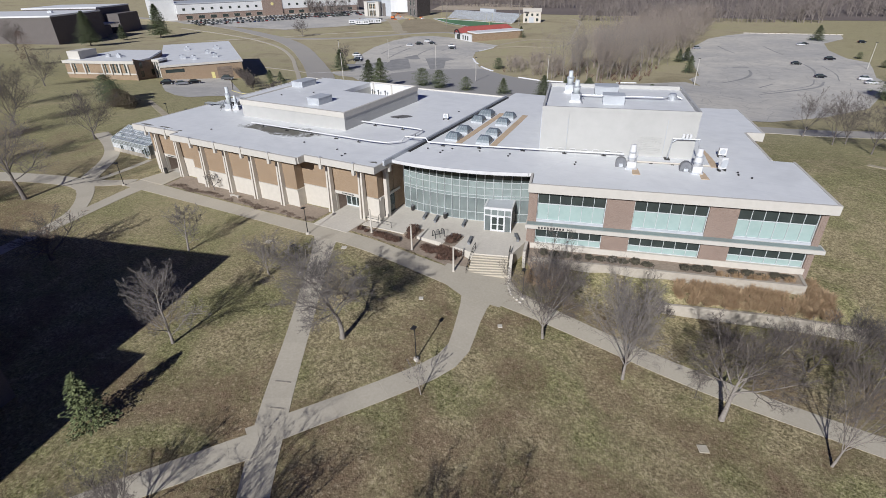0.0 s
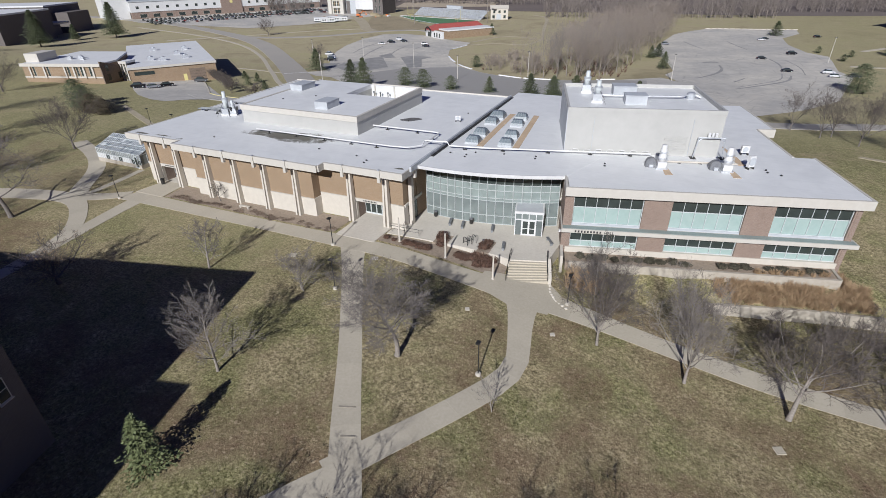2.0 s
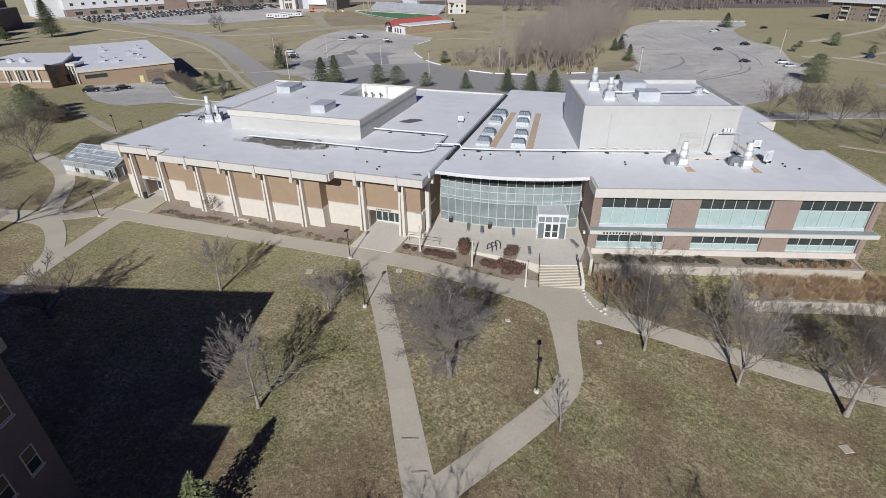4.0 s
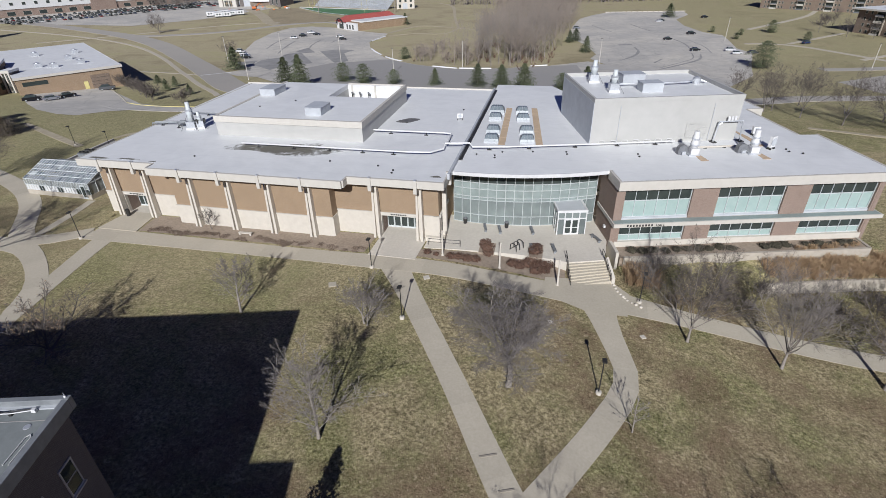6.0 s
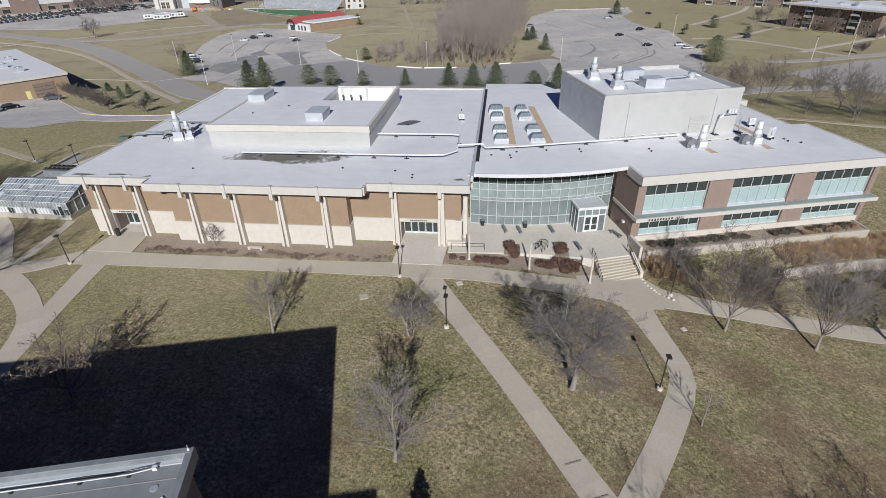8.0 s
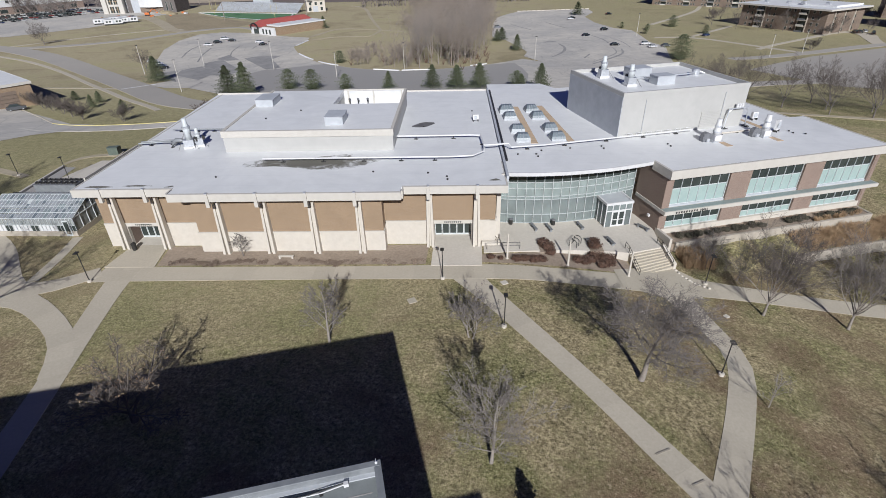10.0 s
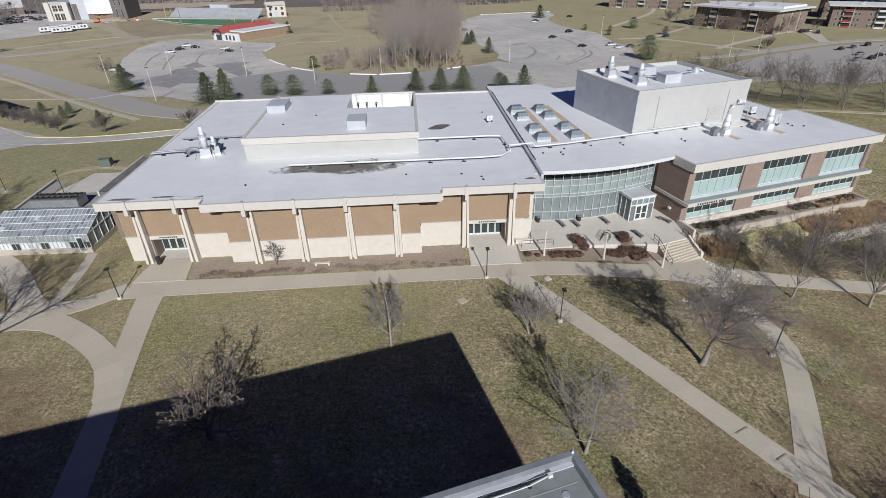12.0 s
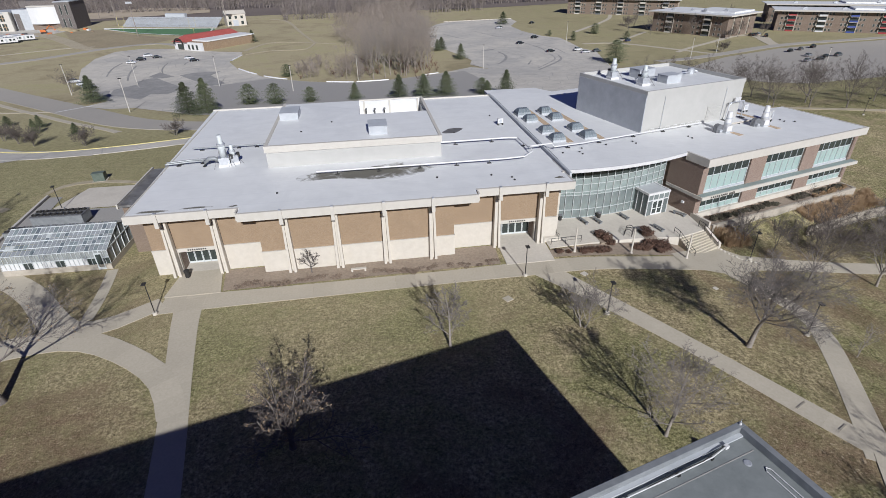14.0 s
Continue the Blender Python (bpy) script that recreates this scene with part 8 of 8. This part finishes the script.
for i, (x, y, h) in enumerate(((-262, 500, 24), (-158, 430, 24), (-215, 410, 22), (-300, 560, 24), (-232, 600, 24), (-185, 545, 22))):
    fl = thing("floodlight_mast", "tall pale floodlight mast by the ball field", "light pole", pose(x, y, -10), group="ball field floodlights")
    part("mast", Mesh().tube([(0, 0, -0.3), (0, 0, h)], [0.28, 0.16], 6), PALE_BARK, fl), part("lamp_bar", Mesh().box(-2, 2, -0.2, 0.2, h - 1.2, h), GALV, fl)
for x, y, a in ((-240, 452, 60), (-180, 420, 60)):
    gp = thing("goal_post", "yellow forked goal post on the turf", "goal post", pose(x, y, -10, 0, 0, a), group="goal posts")
    part("post", Mesh().tube([(0, 0, -0.2), (0, 0, 3)], 0.12, 6), YELLOW, gp), part("crossbar", Mesh().tube([(-2.8, 0, 3), (2.8, 0, 3)], 0.1, 6), YELLOW, gp), part("upright", Mesh().tube([(-2.8, 0, 3), (-2.8, 0, 10)], 0.09, 6), YELLOW, gp), part("upright", Mesh().tube([(2.8, 0, 3), (2.8, 0, 10)], 0.09, 6), YELLOW, gp)


def apartment(label, m, long, deep, storeys=4, bays=3, cloths=()):
    """A brick block with stacks of balconies between slim piers, under a wide overhanging flat roof."""
    t = thing("apartment_building", label, "building", m, group="brick apartment blocks")
    h = 3.0 * storeys
    part("wall", Mesh().box(0, long, 0, deep, -3, h), BROWN_BRICK, t), part("roof", Mesh().box(-2.4, long + 2.4, -2.6, deep + 2.0, h, h + 0.3), ROOF, t, "pale flat roof"), part("roof_edge", Mesh().box(-2.5, long + 2.5, -2.75, -2.6, h - 0.45, h + 0.36).box(long + 2.4, long + 2.55, -2.6, deep + 2.0, h - 0.45, h + 0.36), FASCIA, t, "pale roof edge")
    part("upper_roof", Mesh().box(long * 0.42, long * 0.95, deep * 0.3, deep + 1.4, h + 0.3, h + 1.2), ROOF, t, "raised pale roof")
    bay = long / bays
    for i in range(bays):
        x = bay * (i + 0.5)
        for side in (-2.6, 2.2):
            part("pier", Mesh().box(x + side, x + side + 0.4, -0.5, 0, -1, h), WALL_TAN, t, "tan stair pier")
        # Shade inside the balcony stack, drawn as a flat dark panel on the wall.
        rc = part("recess", Mesh().box(x - 2.2, x + 2.2, -0.06, 0.0, -0.6, h - 0.3), GLASS_DARK, t, "flat dark panel for the shaded balcony recess")
        for k in range(storeys):
            cloth = cloths[i % len(cloths)] if cloths else (FASCIA, FAN_GREY)[(i + k) % 2]
            part("balcony", Mesh().box(x - 2.2, x + 2.2, -1.6, -0.06, k * 3.0 - 0.1, k * 3.0 + 0.12), WALL_TAN, rc)
            part("railing", Mesh().box(x - 2.1, x + 2.1, -1.58, -1.5, k * 3.0 + 0.12, k * 3.0 + 1.05), cloth, rc)
        for k in range(storeys):
            windows_on(t, [x + d for d in (-bay * 0.33, -bay * 0.21, bay * 0.21, bay * 0.33)], 0, k * 3.0 + 0.8, k * 3.0 + 2.2, 1.0)
    for i in range(int(deep // 9)):
        y = 6 + i * 9
        part("side_pier", Mesh().box(long, long + 0.4, y - 0.35, y + 0.35, -1, h), WALL_TAN, t, "tan wall pier")
        for k in range(storeys):
            part("side_window", Mesh().box(long, long + 0.06, y + 1.0, y + 2.2, k * 3.0 + 0.8, k * 3.0 + 2.3), GLASS_DARK, t)
    for i in range(4):
        roof_box(t, long * (0.15 + 0.22 * i), deep * (0.3 + 0.12 * (i % 2)), h + (1.2 if i > 1 else 0.3), 2.2, 1.0)
    return t


BANNERS = [surface(n + "_balcony_cloth", tuple(v * 0.85 for v in c), c, 1.5, 0.9, stain=0.2) for n, c in (("red", (0.32, 0.05, 0.05)), ("white", (0.6, 0.6, 0.6)), ("blue", (0.06, 0.09, 0.30)))]
apartment("brown brick apartment block with wide flat roof by the drive", pose(128.7, 333.3, -10.2, 0, 0, -62), 49, 33, 4, 2)
apartment("brown brick apartment block with coloured balcony cloths", pose(200, 311, -10.2, 0, 0, -34), 96, 22, 4, 6, BANNERS)
apartment("brown brick apartment block beyond the junction", pose(226, 352, -10.2, 0, 0, -30), 110, 22, 4, 6), apartment("brown brick apartment block farther up the lane", pose(120, 462, -10.2, 0, 0, -35), 88, 24, 4, 5)


# ---- parked vehicles ----
def vehicle(label, paint, m, high=1.45, long=4.5, cab=(0.28, 0.40, 0.78, 0.92), group="parked cars"):
    """A parked car: hood, cabin with glass, wheels, lamps. Its length runs along x."""
    t = thing("car", label, "car", m, group=group)
    L2, w, b = long / 2, 0.88, 0.32
    belt = high * 0.62
    rings = []
    for x, z0, z1, k in ((-L2, b + 0.12, belt - 0.12, 0.86), (-L2 + 0.12, b, belt, 0.97), (-L2 * 0.4, b - 0.06, belt + 0.02, 1.0), (L2 * 0.3, b - 0.06, belt, 1.0), (L2 - 0.35, b, belt - 0.10, 0.97), (L2, b + 0.12, belt - 0.28, 0.84)):
        rings.append([(x, -w * k, z0), (x, w * k, z0), (x, w * k * 1.0, (z0 + z1) / 2), (x, w * k * 0.94, z1), (x, -w * k * 0.94, z1), (x, -w * k, (z0 + z1) / 2)])
    body = part("body", Mesh().loft(rings), paint, t)
    xa, xb, xc, xd = [-L2 + long * q for q in (cab[0] - 0.2, cab[1] - 0.16, cab[2] - 0.14, cab[3] - 0.16)]
    part("glasshouse", Mesh().loft([[(xa, -w * 0.9, belt - 0.02), (xd, -w * 0.9, belt - 0.02), (xd, w * 0.9, belt - 0.02), (xa, w * 0.9, belt - 0.02)], [(xb, -w * 0.72, high - 0.06), (xc, -w * 0.72, high - 0.06), (xc, w * 0.72, high - 0.06), (xb, w * 0.72, high - 0.06)]]), GLASS_DARK, t, "dark tinted windows")
    part("roof_panel", Mesh().box(xb, xc, -w * 0.72, w * 0.72, high - 0.06, high), paint, t)
    for x in (-L2 * 0.62, L2 * 0.62):
        for s in (-1, 1):
            wh = part("wheel", Mesh().tube([(x, s * (w - 0.16), 0.32), (x, s * (w + 0.02), 0.32)], 0.32, 12), TYRE, t)
            part("rim", Mesh().tube([(x, s * (w + 0.02), 0.32), (x, s * (w + 0.03), 0.32)], 0.19, 8), GALV, wh)
    for s in (-1, 1):
        part("headlight", Mesh().box(L2 - 0.12, L2 - 0.02, s * 0.62 - 0.15, s * 0.62 + 0.15, belt - 0.38, belt - 0.26), WHITE_PAINT, t), part("tail_light", Mesh().box(-L2 - 0.005, -L2 + 0.08, s * 0.66 - 0.12, s * 0.66 + 0.12, belt - 0.32, belt - 0.16), RED_ROOF, t)
    return t


def paint(name, c, rough=0.25, metal=0.3):
    return surface(name, tuple(v * 0.92 for v in c), c, 2, rough, metal, stain=0.15, relief=0.0)


PAINTS = [("white", paint("white_car_paint", (0.72, 0.72, 0.72))), ("black", paint("black_car_paint", (0.015, 0.015, 0.017))), ("dark blue", paint("blue_car_paint", (0.03, 0.05, 0.13))), ("silver", paint("silver_car_paint", (0.42, 0.43, 0.45), 0.3, 0.6)), ("red", paint("red_car_paint", (0.25, 0.02, 0.02))), ("grey", paint("grey_car_paint", (0.12, 0.125, 0.13)))]
CARS = [(-176, 311, 0, 10), (-169, 304, 1, 12), (-177, 290, 0, 10), (-175, 298, 1, 15), (-151, 297, 0, 20), (-146, 288, 1, 20), (-183.6, 243.6, 0, 20), (-177.4, 236.9, 0, 20), (-173.1, 231, 3, 20), (-169.7, 226, 1, 20), (36, 374, 0, 12), (38, 378, 1, 12), (45, 320, 1, 14), (30, 300, 1, 8), (37, 267.5, 1, 5), (52, 268, 0, 8), (53, 260.1, 0, 8), (68, 398, 1, 20), (-172.6, 118.6, 1, 40), (-168.0, 120.6, 3, 60), (-167.4, 125.6, 1, 62), (-166.4, 139.4, 5, 40), (149.2, 235.2, 1, 30), (158.2, 239, 5, 30), (169.5, 244, 1, 30), (145.2, 219.2, 3, 20), (148.8, 213.2, 1, 22), (156.8, 215, 5, 20), (131.4, 204, 3, 20), (139.5, 206.2, 1, 20), (170, 292, 1, 75), (173.5, 293.5, 5, 75), (177, 295, 0, 75), (176, 287, 1, 60), (92, 292, 2, 30), (60, 262.1, 5, 10), (-16, 338, 3, 30)]
first = {}
for i, (x, y, c, a) in enumerate(CARS):
    z = land(x, y) + 0.13
    suv = i % 3 == 0
    if (c, suv) not in first:
        first[(c, suv)] = vehicle(PAINTS[c][0] + (" sport utility car parked on asphalt" if suv else " saloon car parked on asphalt"), PAINTS[c][1], pose(x, y, z, 0, 0, a), 1.75 if suv else 1.43, 4.7 if suv else 4.5)
    else:
        copy_thing(first[(c, suv)], pose(x, y, z, 0, 0, a))


def far_car(c):
    t = thing("car", PAINTS[c][0] + " car in the crowded arena car park", "car", group="arena car park cars")
    part("body", Mesh().box(-2.2, 2.2, -0.88, 0.88, 0.25, 0.9), PAINTS[c][1], t)
    part("glasshouse", Mesh().loft([[(-1.7, -0.8, 0.9), (1.2, -0.8, 0.9), (1.2, 0.8, 0.9), (-1.7, 0.8, 0.9)], [(-1.2, -0.66, 1.5), (0.6, -0.66, 1.5), (0.6, 0.66, 1.5), (-1.2, 0.66, 1.5)]]), GLASS_DARK, t)
    for x in (-1.4, 1.4):
        for s in (-0.9, 0.7):
            part("wheel", Mesh().tube([(x, s, 0.32), (x, s + 0.2, 0.32)], 0.32, 8), TYRE, t)
    return t


rng = random.Random(9)
dirn, across = Vector((math.cos(radians(62)), math.sin(radians(62)))), Vector((math.sin(radians(62)), -math.cos(radians(62))))
protos = {}
for row in range(6):
    for k in range(46):
        if rng.random() < 0.82:
            p = Vector((-497, 366)) + dirn * (6 + k * 3.0 * 1.3) + across * (14 + row * 9.5 + (4 if row % 2 else 0))
            c = rng.choice((0, 1, 1, 2, 3, 5, 5, 4, 0, 1))
            m = pose(p.x, p.y, land(p.x, p.y) + 0.08, 0, 0, 62 + 90 + rng.uniform(-2, 2))
            if c not in protos:
                protos[c] = far_car(c)
                protos[c].matrix_basis = m
            else:
                copy_thing(protos[c], m)

# wheel stops at the far edge of the large car park
ws = Mesh().box(-1.6, 1.6, -0.25, 0.25, 0, 0.45).data("barrier_block", CREAM)
bar = thing("barrier", "row of pale concrete barrier blocks", "barrier")
for i in range(15):
    share("block", ws, bar, pose(7.5 + i * 3.85, 430 + i * 0.55, -10, 0, 0, 8))
